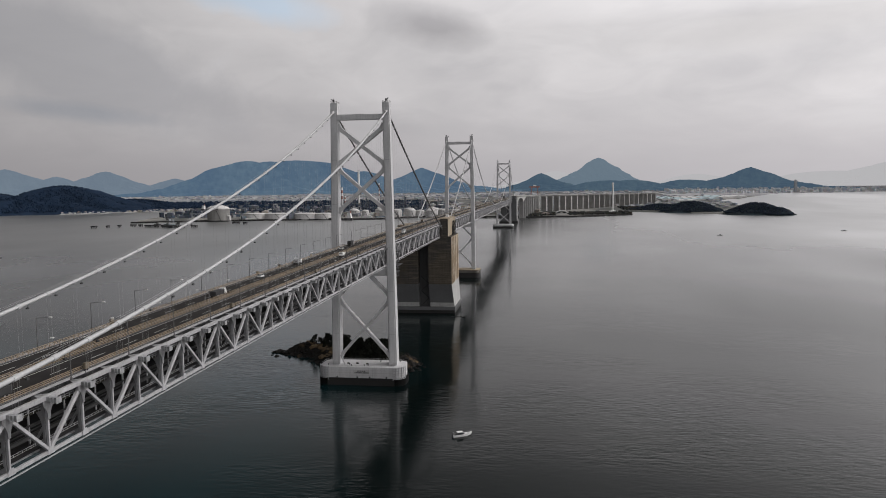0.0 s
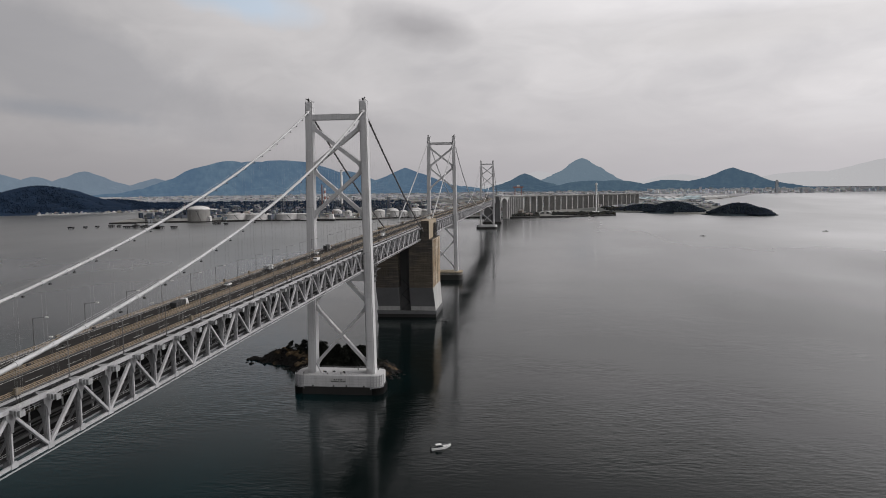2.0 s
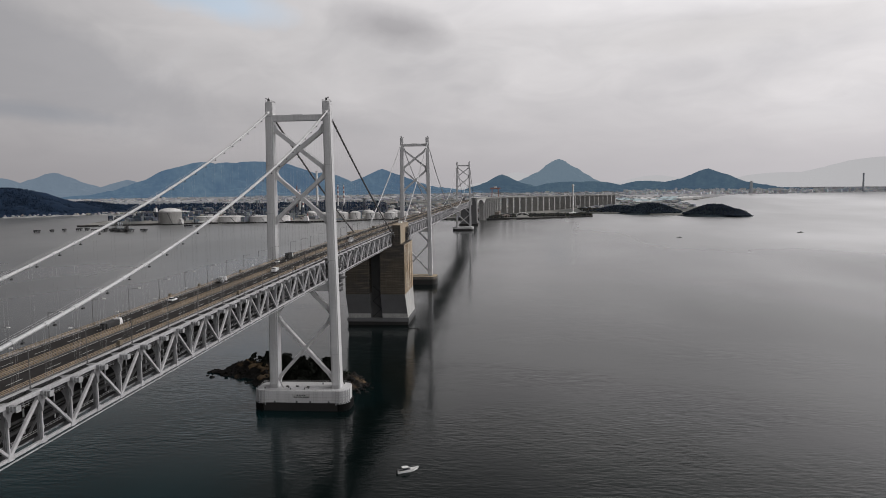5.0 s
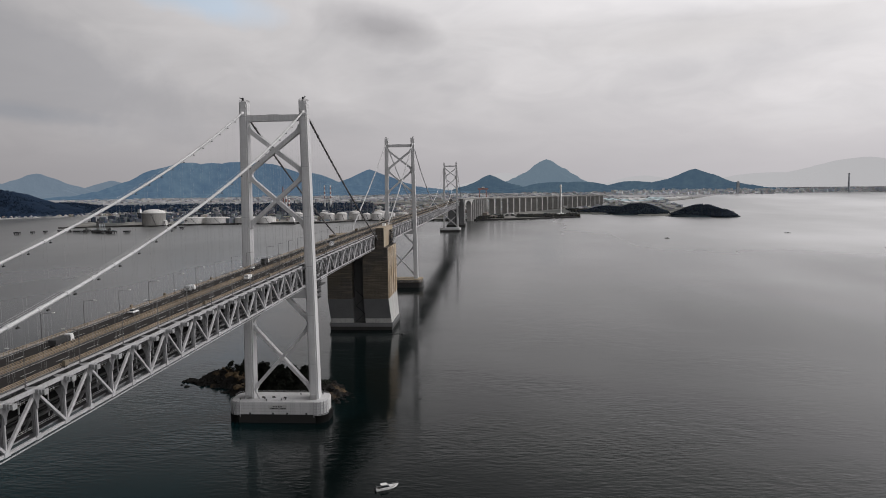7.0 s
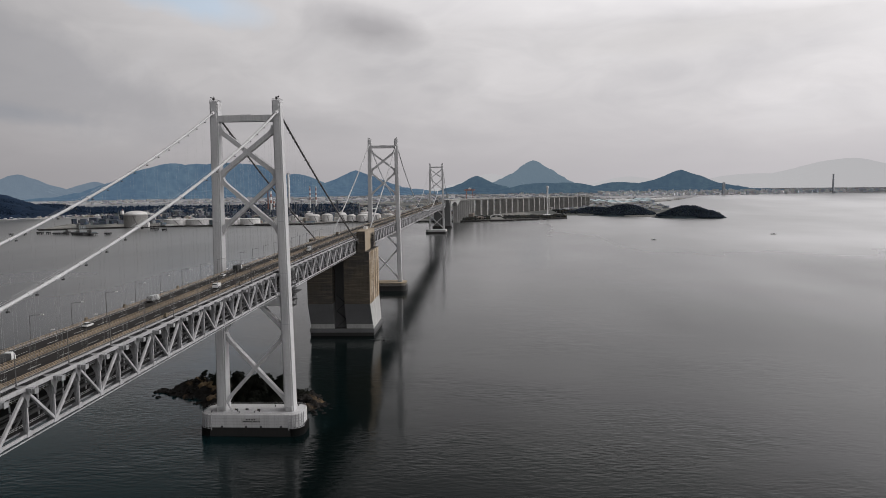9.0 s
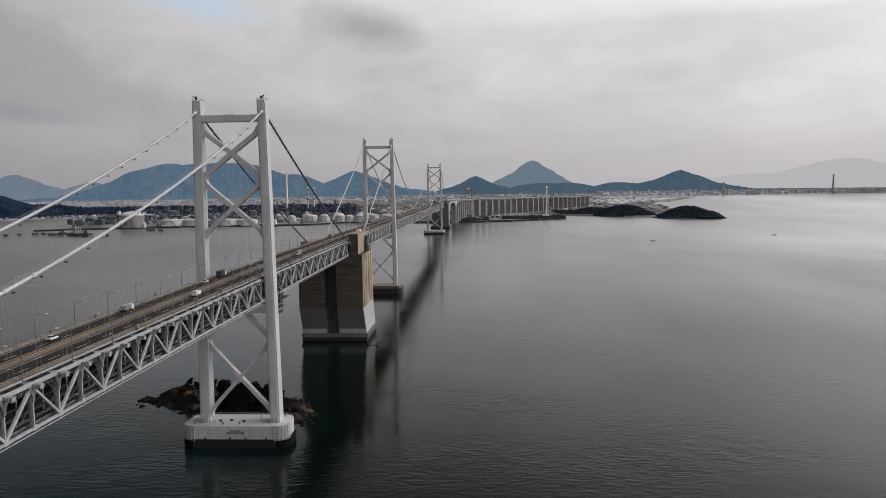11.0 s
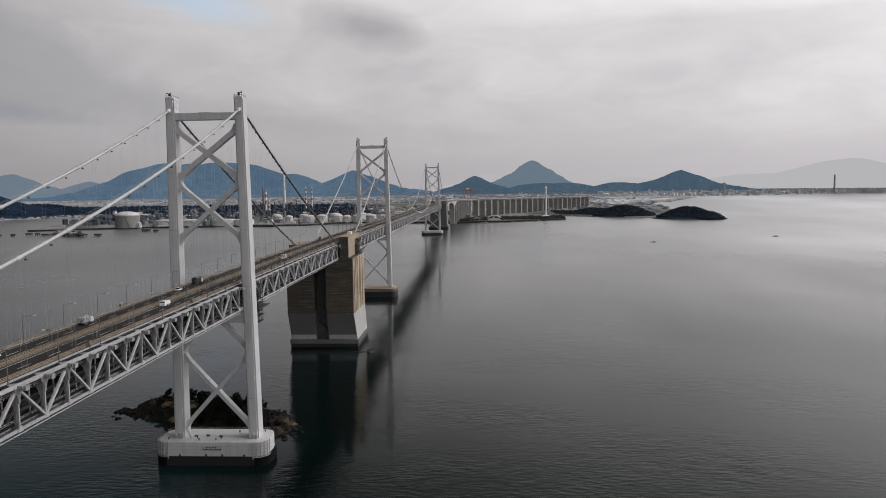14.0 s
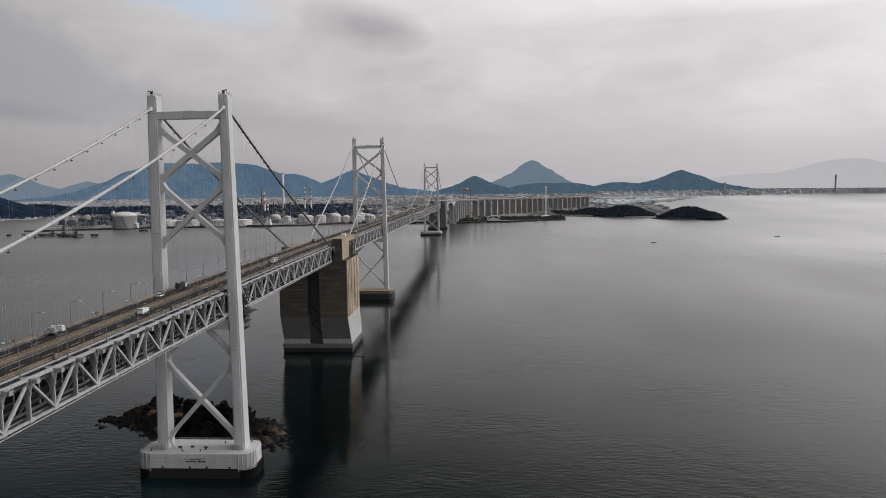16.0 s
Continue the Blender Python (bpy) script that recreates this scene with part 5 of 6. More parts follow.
def truck(x, y, away, box, label, length=7.5, high=3.3):
    z = z_road(y) + 0.01
    m = Matrix.Translation((x, y, z)) @ Matrix.Rotation(0 if away else math.pi, 4, "Z")
    t = thing("truck", (x, y, z), label, "truck", "trucks on the bridge")
    e = length / 2
    bm = bmesh.new()
    add_box(bm, -1.0, 1.0, -e, e - 0.3, 0.55, 0.85, m)
    part("chassis", bm, M_DARKSTEEL, t)
    part("cab", shell(m, [(e - 1.9, 0.5, 2.5, 1.0), (e - 0.5, 0.5, 2.55, 1.0), (e - 0.1, 0.5, 1.6, 1.08)], 1.15), M_WHITE, t)
    bm = bmesh.new()
    add_box(bm, -1.0, 1.0, e - 0.33, e - 0.2, 1.5, 2.3, m)
    part("windscreen", bm, M_GLASS, t)
    bm = bmesh.new()
    add_box(bm, -1.2, 1.2, -e, e - 2.05, 0.9, high, m)
    bmesh.ops.bevel(bm, geom=bm.edges, offset=0.06, segments=1, affect="EDGES")
    part("cargo_box", bm, box, t)
    wheels(t, m, (-e + 1.2, -e + 2.3, e - 1.1), 1.15, 0.48)


car(-8.4, -154.5, True, M_WHITE, "white car driving on the bridge road")
truck(-9.0, -103.0, True, M_SILVER, "silver box van driving on the bridge road", 7.0, 2.7)
truck(4.2, -66.0, False, M_WHITE, "small white truck driving on the bridge road", 5.4, 2.3)
car(-8.6, -22.0, True, M_WHITE, "white car driving past the bridge tower")
truck(-9.0, 2.0, True, M_DARKSTEEL, "dark covered truck driving past the bridge tower", 9.0, 3.3)
truck(4.4, 116.0, False, M_SILVER, "grey lorry driving towards the tower", 8.0, 3.3)
truck(-4.4, -206.0, True, M_DARKSTEEL, "dark lorry with a white cab on the bridge road", 9.5, 2.2)
truck(8.6, -337.0, False, M_DARKSTEEL, "dark lorry driving on the bridge road", 10.0, 2.4)
car(-5.0, 150.0, True, M_DARKSTEEL, "dark car driving towards the anchorage")
truck(-9.0, 286.0, True, M_TAN, "tan covered truck driving over the anchorage", 7.0, 2.8)
car(4.4, 420.0, False, M_WHITE, "white car on the far part of the bridge")


def gantry():
    """The travelling platform for painters under the truss, just past the tower."""
    y, z = 15.0, z_low(15.0)
    t = thing("inspection_gantry", (0, y, z - 6), "dark brown painting gantry slung under the truss", "gantry")
    for s in (-1, 1):
        for dy in (-3, 3):
            beam("hanger_post", (s * 16.6, y + dy, z - 6.0), (s * 16.6, y + dy, z + 6.5), 0.3, 0.3, M_DARKSTEEL, t)
        for dz in (-5.5, -3.6, -1.0, 2.0, 5.0):
            beam("platform_rail", (s * 16.6, y - 4, z + dz), (s * 16.6, y + 4, z + dz), 0.9 if dz in (-5.5, 2.0) else 0.2, 0.35, M_DARKSTEEL, t)
        beam("ladder", (s * 17.2, y - 3, z - 5.5), (s * 17.2, y + 2, z + 5.0), 0.7, 0.2, M_DARKSTEEL, t)
    for s in (-1, 1):
        beam("trolley", (s * 15.6, y - 3.2, z - 1.05), (s * 15.6, y + 3.2, z - 1.05), 2.4, 0.5, M_DARKSTEEL, t)
    beam("platform", (-17, y, z - 5.4), (17, y, z - 5.4), 5.5, 0.5, M_DARKSTEEL, t, (0, 1, 0))
    beam("handrail", (-17, y - 2.7, z - 4.1), (17, y - 2.7, z - 4.1), 0.12, 0.12, M_DARKSTEEL, t)
    beam("handrail", (-17, y + 2.7, z - 4.1), (17, y + 2.7, z - 4.1), 0.12, 0.12, M_DARKSTEEL, t)
    bm = bmesh.new()
    add_box(bm, 16.0, 20.5, y - 6.0, y + 12.0, z - 2.2, z - 1.7)
    part("landing", bm, M_DARKSTEEL, t)
    for dx in (18.0, 20.4):
        for dy in (-6.5, -3.5, -0.5):
            beam("scaffold_pole", (dx, y + dy, z - 9.0), (dx, y + dy, z + 8.5), 0.22, 0.22, M_DARKSTEEL, t)
    for k, dz in enumerate((-8.6, -5.6, -3.0, 0.8, 3.4, 6.2, 8.2)):
        beam("scaffold_deck", (19.2, y - 7.0, z + dz), (19.2, y + (2.5 if k % 2 else 0.0), z + dz), 2.7, 0.3, M_DARKSTEEL, t)
        beam("scaffold_brace", (20.5, y - 6.5, z + dz), (20.5, y - 0.5, z + dz + 2.4), 0.16, 0.16, M_DARKSTEEL, t)


gantry()


def pier_gear(x, y, kind, label):
    z = 12.1
    t = thing(kind, (x, y, z), label, kind.replace("_", " "), "gear on the pier")
    bm = bmesh.new()
    if kind == "winch":
        add_box(bm, x - 0.9, x + 0.9, y - 0.6, y + 0.6, z, z + 0.2)
        part("base", bm, M_DARKSTEEL, t)
        bm = bmesh.new()
        add_tube(bm, [(x - 0.7, y, z + 0.5), (x + 0.7, y, z + 0.5)], 0.32, 10)
        part("drum", bm, M_DARKSTEEL, t)
        bm = bmesh.new()
        add_box(bm, x - 0.85, x - 0.7, y - 0.4, y + 0.4, z + 0.2, z + 0.9)
        part("side_plate", bm, M_RAIL, t)
    else:
        add_lathe(bm, x, y, [(0.4, z), (0.3, z + 0.15), (0.25, z + 0.7), (0.45, z + 0.8), (0.4, z + 1.0)], 10)
        part("post", bm, M_DARKSTEEL, t)


for x, y, k in ((-11.5, -1.5, "winch"), (-10.0, -4.0, "bollard"), (-5.5, -1.0, "winch"), (1.5, -2.0, "winch"), (2.5, -4.5, "bollard"), (0.5, -6.5, "bollard"),
                (-24.0, -6.0, "bollard"), (-21.0, 6.5, "bollard"), (22.0, 6.5, "bollard"), (-8.0, -7.2, "bollard"), (9.0, 5.0, "bollard")):
    pier_gear(x, y, k, "dark steel winch on the pier deck" if k == "winch" else "dark mooring bollard on the pier deck")
t = thing("stair", (-14.5, -2.5, 12.1), "grey steel stair leaning on the tower leg", "stair")
for e in (-0.6, 0.6):
    beam("stringer", (-13.2, -4.0 + e, 12.1), (-16.2, -4.0 + e, 18.5), 0.12, 0.3, M_TRUSS, t, (0, 1, 0))
for k in range(12):
    beam("tread", (-13.3 - k * 0.25, -4.6, 12.5 + k * 0.53), (-13.3 - k * 0.25, -3.4, 12.5 + k * 0.53), 0.25, 0.05, M_TRUSS, t)


# ---- the motor boat and the small craft far off ----
def boat(x, y, heading, length, label):
    m = Matrix.Translation((x, y, 0)) @ Matrix.Rotation(radians(heading), 4, "Z") @ Matrix.Scale(length / 10.6, 4)
    t = thing("motor_boat", (x, y, -0.4), label, "boat", "boats")
    bm = bmesh.new()
    prev = None
    for yy, hw, keel, deck in ((-5.0, 1.35, -0.35, 1.0), (-2.5, 1.55, -0.4, 1.0), (0.5, 1.55, -0.4, 1.1), (3.0, 1.15, -0.3, 1.3), (4.6, 0.5, 0.1, 1.55), (5.6, 0.06, 0.9, 1.75)):
        ring = [bm.verts.new(m @ Vector(v)) for v in ((0, yy, keel), (hw * 0.8, yy, keel + 0.35), (hw, yy, deck), (hw * 0.85, yy, deck + 0.02), (-hw * 0.85, yy, deck + 0.02), (-hw, yy, deck), (-hw * 0.8, yy, keel + 0.35))]
        if prev:
            for k in range(7):
                bm.faces.new((prev[k], prev[(k + 1) % 7], ring[(k + 1) % 7], ring[k]))
        else:
            bm.faces.new(ring[::-1])
        prev = ring
    bm.faces.new(prev)
    bmesh.ops.recalc_face_normals(bm, faces=bm.faces)
    part("hull", bm, M_WHITE, t)
    cab = part("cabin", shell(m, [(-2.2, 1.0, 2.3, 0.8), (-0.2, 1.0, 2.3, 0.8), (1.2, 1.05, 1.4, 0.7)], 1.05), M_GLASS, t, "dark glazed cabin")
    bm = bmesh.new()
    add_box(bm, -1.15, 1.15, -2.7, 0.3, 2.3, 2.45, m)
    part("roof", bm, M_WHITE, cab)
    bm = bmesh.new()
    add_box(bm, -0.3, 0.3, -5.5, -4.9, 0.2, 1.5, m)
    part("outboard_motor", bm, M_BLACK, t)
    bm = bmesh.new()
    add_box(bm, -1.1, 1.1, -4.6, -2.4, 1.02, 1.1, m)
    part("cockpit_floor", bm, M_DARKSTEEL, t)
    for s in (-1, 1):
        bm = bmesh.new()
        add_tube(bm, [m @ Vector(v) for v in ((s * 1.4, 1.0, 1.6), (s * 1.1, 3.0, 1.85), (s * 0.5, 4.6, 2.1), (0, 5.5, 2.3))], 0.04, 5)
        part("bow_rail", bm, M_SILVER, t)
    bm = bmesh.new()
    add_tube(bm, [m @ Vector((0.9, -4.4, 1.0)), m @ Vector((1.7, -5.6, 3.4))], 0.04, 5)
    part("fishing_rod", bm, M_WHITE, t)


boat(75.4, -98.2, -62, 10.6, "white motor boat with a dark cabin lying still")
boat(529.0, 1333.0, 80, 12.0, "small far motor boat on the open water")
boat(861.0, 1479.0, 85, 14.0, "small far motor boat on the open water")
t = thing("buoy", (39.9, 238.0, -0.3), "small dark mooring buoy beside the anchorage", "buoy")
bm = bmesh.new()
add_lathe(bm, 39.9, 238.0, [(0.7, -0.3), (1.3, 0.1), (1.3, 0.7), (0.5, 1.1)], 12)
part("float", bm, M_BLACK, t)
bm = bmesh.new()
add_lathe(bm, 39.9, 238.0, [(0.2, 1.1), (0.12, 2.4), (0.35, 2.5), (0.3, 3.0)], 8)
part("lamp_post", bm, M_BLACK, t)
t = thing("floating_boom", (34.0, 238.0, -0.2), "thin dark floating boom beside the anchorage", "boom")
bm = bmesh.new()
add_tube(bm, [(27.0 + k * 1.2, 238.5 + 0.5 * math.sin(k), 0.1) for k in range(10)], 0.28, 6)
part("float_line", bm, M_BLACK, t)


# ---- the rocky islet behind the first pier ----
LUMPS = ((-72, 80, 14, 15, 8.0), (-50, 74, 16, 16, 9.0), (-28, 56, 16, 16, 8.0), (-8, 48, 17, 17, 9.0), (10, 58, 13, 15, 6.0), (20, 44, 9, 12, 4.5), (-40, 47, 10, 8, 5.0), (-88, 78, 5, 4, 2.5))


def islet_height(x, y):
    z = -3.2 + sum(h * math.exp(-(((x - a) / r) ** 2 + ((y - b) / s) ** 2)) for a, b, r, s, h in LUMPS)
    z += 2.6 * noise.fractal(Vector((x * 0.09, y * 0.09, 3.0)), 0.7, 2.2, 6) + 2.6 * abs(noise.noise(Vector((x * 0.27, y * 0.27, 7.0)))) + 1.5 * abs(noise.noise(Vector((x * 0.61, y * 0.61, 2.0)))) - 0.85
    return z


def build_islet():
    xs, ys = np.arange(-112, 45, 1.1), np.arange(22, 104, 1.1)
    H = [[islet_height(x, y) for x in xs] for y in ys]
    rock, tan = [], []
    idx, pts = {}, []

    def vert(i, j):
        if (i, j) not in idx:
            idx[i, j] = len(pts)
            pts.append((xs[j] + 0.4 * noise.noise(Vector((xs[j], ys[i], 1))), ys[i] + 0.4 * noise.noise(Vector((xs[j], ys[i], 5))), H[i][j]))
        return idx[i, j]

    for i in range(len(ys) - 1):
        for j in range(len(xs) - 1):
            if max(H[i][j], H[i + 1][j], H[i][j + 1], H[i + 1][j + 1]) > -1.0:
                rock.append((vert(i, j), vert(i, j + 1), vert(i + 1, j + 1), vert(i + 1, j)))
    me = bpy.data.meshes.new("islet")
    me.from_pydata(pts, [], rock)
    me.materials.append(M_ISLET)
    tagged(new("islet", me), "low rocky islet of dark and ochre rock", "islet", kind="structure")


M_ISLET = pbr("dark_and_ochre_shore_rock", (0.013, 0.012, 0.011), 0.9, var=0.55, big=0.06, small=0.8, col2=(0.11, 0.075, 0.042), patch=0.64, bump=0.3, bump_scale=0.9)
build_islet()


def boulder_mesh(seed, material):
    bm = bmesh.new()
    bmesh.ops.create_icosphere(bm, subdivisions=2, radius=1.0)
    for v in bm.verts:
        v.co *= 1 + 0.7 * noise.noise(v.co * 1.9 + Vector((seed * 5.1, 0, 0)))
        v.co.z *= 0.75
    return mesh_of("boulder", bm, material)


TAN_SPOTS = ((-46, 64), (-58, 72), (-66, 78), (-33, 45), (-29, 38), (-40, 50))
rng = random.Random(4)
boulders = [boulder_mesh(k, M_ROCK) for k in range(9)]
tan_boulders = [boulder_mesh(k + 20, M_ROCK_TAN) for k in range(5)]
spots = [(-93, 74, 2.0), (-91, 66, 1.2), (-86, 62, 1.8), (24, 33, 2.0), (28, 36, 1.6), (31, 31, 1.3), (26, 28, 1.8), (33, 40, 1.2)]
for k in range(120):
    a = rng.choice(LUMPS)
    g = rng.uniform(0, math.tau)
    q = rng.uniform(0.72, 1.06)
    spots.append((a[0] + math.cos(g) * a[2] * q, a[1] + math.sin(g) * a[3] * q, rng.uniform(0.7, 2.6)))
for x, y, r in spots:
    ob = new("rock", rng.choice(boulders))
    z = max(-0.5, islet_height(x, y))
    ob.matrix_basis = Matrix.Translation((x, y, z + r * 0.1)) @ Matrix.Rotation(rng.uniform(0, 6), 4, "Z") @ Matrix.Diagonal((r, r * rng.uniform(0.7, 1.3), r, 1))
    tagged(ob, "dark wet boulder at the edge of the islet", "rock", "shore rocks")
for k in range(26):
    (x, y), r = rng.choice(TAN_SPOTS), rng.uniform(1.2, 3.0)
    x, y = rng.gauss(x, 4.0), rng.gauss(y, 2.5)
    ob = new("rock", rng.choice(tan_boulders))
    ob.matrix_basis = Matrix.Translation((x, y, max(-0.3, islet_height(x, y)) + r * 0.15)) @ Matrix.Rotation(rng.uniform(0, 6), 4, "Z") @ Matrix.Diagonal((r * 1.3, r, r * 0.9, 1))
    tagged(ob, "weathered ochre rock on the islet", "rock", "ochre rocks")


def leaf_cloud(seed, n, blobs):
    """A crown of many small leaf tufts, gathered in uneven clumps."""
    r = np.random.RandomState(seed)
    pts, f = [], []
    for k in range(n):
        cx, cy, cz, cr = blobs[r.randint(len(blobs))]
        d = r.normal(size=3)
        d /= np.linalg.norm(d)
        c = np.array((cx, cy, cz)) + d * cr * r.uniform(0.55, 1.08) * np.array((1, 1, 0.75))
        u, v = r.normal(size=3), r.normal(size=3)
        u /= np.linalg.norm(u)
        v -= u * v.dot(u)
        v /= np.linalg.norm(v)
        s = r.uniform(0.28, 0.6)
        b = len(pts)
        pts += [(c + u * s).tolist(), (c + v * s * 0.6).tolist(), (c - u * s).tolist(), (c - v * s * 0.6).tolist()]
        f.append((b, b + 1, b + 2, b + 3))
    me = bpy.data.meshes.new("crown")
    me.from_pydata(pts, [], f)
    me.materials.append(M_LEAF)
    return me


def tree_kind(seed):
    r = random.Random(seed)
    h = 7.0
    blobs = []
    limbs = []
    for k in range(9):
        g, u = r.uniform(0, math.tau), r.uniform(0.45, 1.0)
        d = r.uniform(0.6, 2.4) * (1.25 - u * 0.6)
        p = Vector((math.cos(g) * d, math.sin(g) * d, h * u))
        blobs.append((p.x, p.y, p.z, r.uniform(0.8, 1.5)))
        limbs.append(p)
    t = thing("tree", (0, 0, 0), "dark wind-bent pine on the rocky islet", "tree", "islet trees")
    bm = bmesh.new()
    add_tube(bm, [(0, 0, -1.0), (0.15, 0.1, h * 0.3), (-0.1, 0.2, h * 0.65), (0.05, 0, h * 0.95)], [0.28, 0.22, 0.13, 0.05], 7)
    tr = part("trunk", bm, M_BARK, t)
    for p in limbs:
        bm = bmesh.new()
        add_tube(bm, [(0, 0.1, p.z * 0.7), (p.x * 0.5, p.y * 0.5, p.z * 0.88), tuple(p)], [0.1, 0.07, 0.03], 5)
        part("limb", bm, M_BARK, tr)
    ob = new("crown", leaf_cloud(seed, 620, blobs))
    ob.parent = t
    return t


kinds = [tree_kind(s) for s in (1, 2, 3)]
tree_spots = []
for k in range(11):
    tree_spots.append((rng.gauss(-46, 5), rng.gauss(74, 4), rng.uniform(0.8, 1.4)))
for k in range(72):
    tree_spots.append((rng.uniform(-34, 4), rng.uniform(27, 66), rng.uniform(0.8, 1.45)))
for i, (x, y, s) in enumerate(tree_spots):
    m = Matrix.Translation((x, y, max(0.6, islet_height(x, y)))) @ Matrix.Rotation(rng.uniform(0, 6.28), 4, "Z")
    if i < 3:
        kinds[i].matrix_basis = m
        kinds[i].scale = (s, s, s * rng.uniform(0.9, 1.15))
    else:
        ob = copy_thing(kinds[i % 3], m)
        ob.scale = (s, s, s * rng.uniform(0.9, 1.15))


def islet_scrub():
    """Low scrub over the top of the islet, in many small tufts."""
    r = np.random.RandomState(12)
    pts, f = [], []
    done = 0
    while done < 9000:
        x, y = r.uniform(-96, 14), r.uniform(28, 98)
        h = islet_height(x, y)
        if h < 2.2 + 1.5 * noise.noise(Vector((x * 0.12, y * 0.12, 9))):
            done += 0.05
            continue
        done += 1
        if x < -27 and r.uniform() < 0.95:
            continue
        c = np.array((x, y, h + r.uniform(0.0, 1.5)))
        u, v = r.normal(size=3), r.normal(size=3)
        u /= np.linalg.norm(u)
        v /= np.linalg.norm(v)
        s = r.uniform(0.3, 0.75)
        b = len(pts)
        pts += [(c + u * s).tolist(), (c + v * s * 0.7).tolist(), (c - u * s).tolist(), (c - v * s * 0.7).tolist()]
        f.append((b, b + 1, b + 2, b + 3))
    me = bpy.data.meshes.new("scrub")
    me.from_pydata(pts, [], f)
    me.materials.append(M_LEAF)
    tagged(new("scrub", me), "low dark scrub over the rocks of the islet", "scrub", kind="stuff")


islet_scrub()


# ---- the far shore ----
def far_frame(x, y, z=4.5, turn=0.0):
    """The pose and scale at which a thing of true size stands on the far shore."""
    d = math.hypot(x - EYE.x, y - EYE.y)
    k = float(drawn(d)) / d
    return Matrix.Translation(far(x, y, z)) @ Matrix.Rotation(radians(turn), 4, "Z") @ Matrix.Scale(k, 4), k


def far_thing(name, x, y, label, category, group="", turn=0.0, z=3.0):
    m, k = far_frame(x, y, z, turn)
    ob = thing(name, (0, 0, 0), label, category, group)
    ob.matrix_basis = m
    return ob


def local(name, bm, material, parent, label="", smooth=False):
    """A part given in the thing's own metres."""
    ob = new(name, mesh_of(name, bm, material, smooth))
    ob.parent = parent
    return tagged(ob, label)


def tank(x, y, r, h, dome, label, material=None):
    t = far_thing("storage_tank", x, y, label, "storage tank", "storage tanks")
    bm = bmesh.new()
    add_lathe(bm, 0, 0, [(r, 0), (r, h)], 28)
    local("shell", bm, material or M_TANK, t)
    bm = bmesh.new()
    add_lathe(bm, 0, 0, [(r * 1.01, h), (r * 0.92, h + dome * 0.35), (r * 0.7, h + dome * 0.72), (r * 0.35, h + dome * 0.95), (0.2, h + dome)], 28)
    local("roof", bm, M_TANK, t, smooth=True)
    bm = bmesh.new()
    add_lathe(bm, 0, 0, [(r + 0.6, h - 1.2), (r + 0.6, h - 0.5), (r - 0.1, h - 0.4)], 28)
    local("rim_walk", bm, M_CONC, t)
    bm = bmesh.new()
    add_beam(bm, (r * 0.6, -r * 0.86, 0), (r * 0.2, -r * 1.02, h), 1.4, 0.8)
    local("stair", bm, M_DARKSTEEL, t)


tank(-1078, 2080, 40, 42, 14, "large grey concrete gas tank with a white dome", M_TANK_WALL)
tank(-1032, 2066, 8.5, 15, 4, "small white tank beside the gas tank")
for x, y, r in ((-975, 2175, 44), (-885, 2170, 46), (-770, 2165, 44), (-700, 2160, 36)):
    tank(x, y, r, 20, 3.0, "wide low white oil tank on the quay")
for x, y, r, h in ((-624, 2330, 16, 22), (-582, 2325, 14, 20), (-500, 2300, 22, 22), (-452, 2300, 20, 24), (-394, 2300, 19, 23), (-360, 2305, 16, 20), (-318, 2300, 20, 22), (-270, 2300, 20, 23),
                   (-655, 2420, 18, 22), (-548, 2420, 18, 22), (-425, 2420, 22, 24), (-220, 2330, 18, 20), (-170, 2400, 20, 22), (-330, 2440, 22, 24)):
    tank(x, y, r, h, 7, "white domed oil tank in the harbour tank farm")


def chimney(x, y, h, r, bands, label, material=None):
    t = far_thing("chimney", x, y, label, "chimney", "chimneys")
    n = bands * 2 + 1 if bands else 1
    for k in range(n):
        f0, f1 = k / n, (k + 1) / n
        if bands:
            f0, f1 = (0.0, 0.45) if k == 0 else (0.45 + 0.55 * (k - 1) / (n - 1), 0.45 + 0.55 * k / (n - 1))
        bm = bmesh.new()
        add_lathe(bm, 0, 0, [(r * (1.3 - 0.3 * f0), h * f0), (r * (1.3 - 0.3 * f1), h * f1)], 14)
        local("shaft", bm, material or (M_RED if bands and k % 2 else M_WHITE), t)
    bm = bmesh.new()
    add_lathe(bm, 0, 0, [(r * 1.25, h - 1.5), (r * 1.25, h), (r * 0.8, h + 0.5)], 14)
    local("rim", bm, M_DARKSTEEL, t)


chimney(-807, 3530, 133, 3.3, 3, "red and white banded factory chimney")
chimney(-772, 3520, 133, 3.3, 3, "red and white banded factory chimney")
chimney(-933, 3565, 205, 5.6, 0, "tall pale grey power station chimney", M_WHITE)
chimney(-940, 3195, 128, 2.8, 1, "slender rust-coloured flare stack", M_RUST)
chimney(-925, 3192, 112, 4.6, 2, "banded pinkish refinery column")
chimney(-897, 3150, 70, 4.0, 2, "red and white banded refinery stack")
chimney(3628, 7098, 182, 7.5, 0, "tall chimney on the far town's shore, paled for haze", M_HAZY)


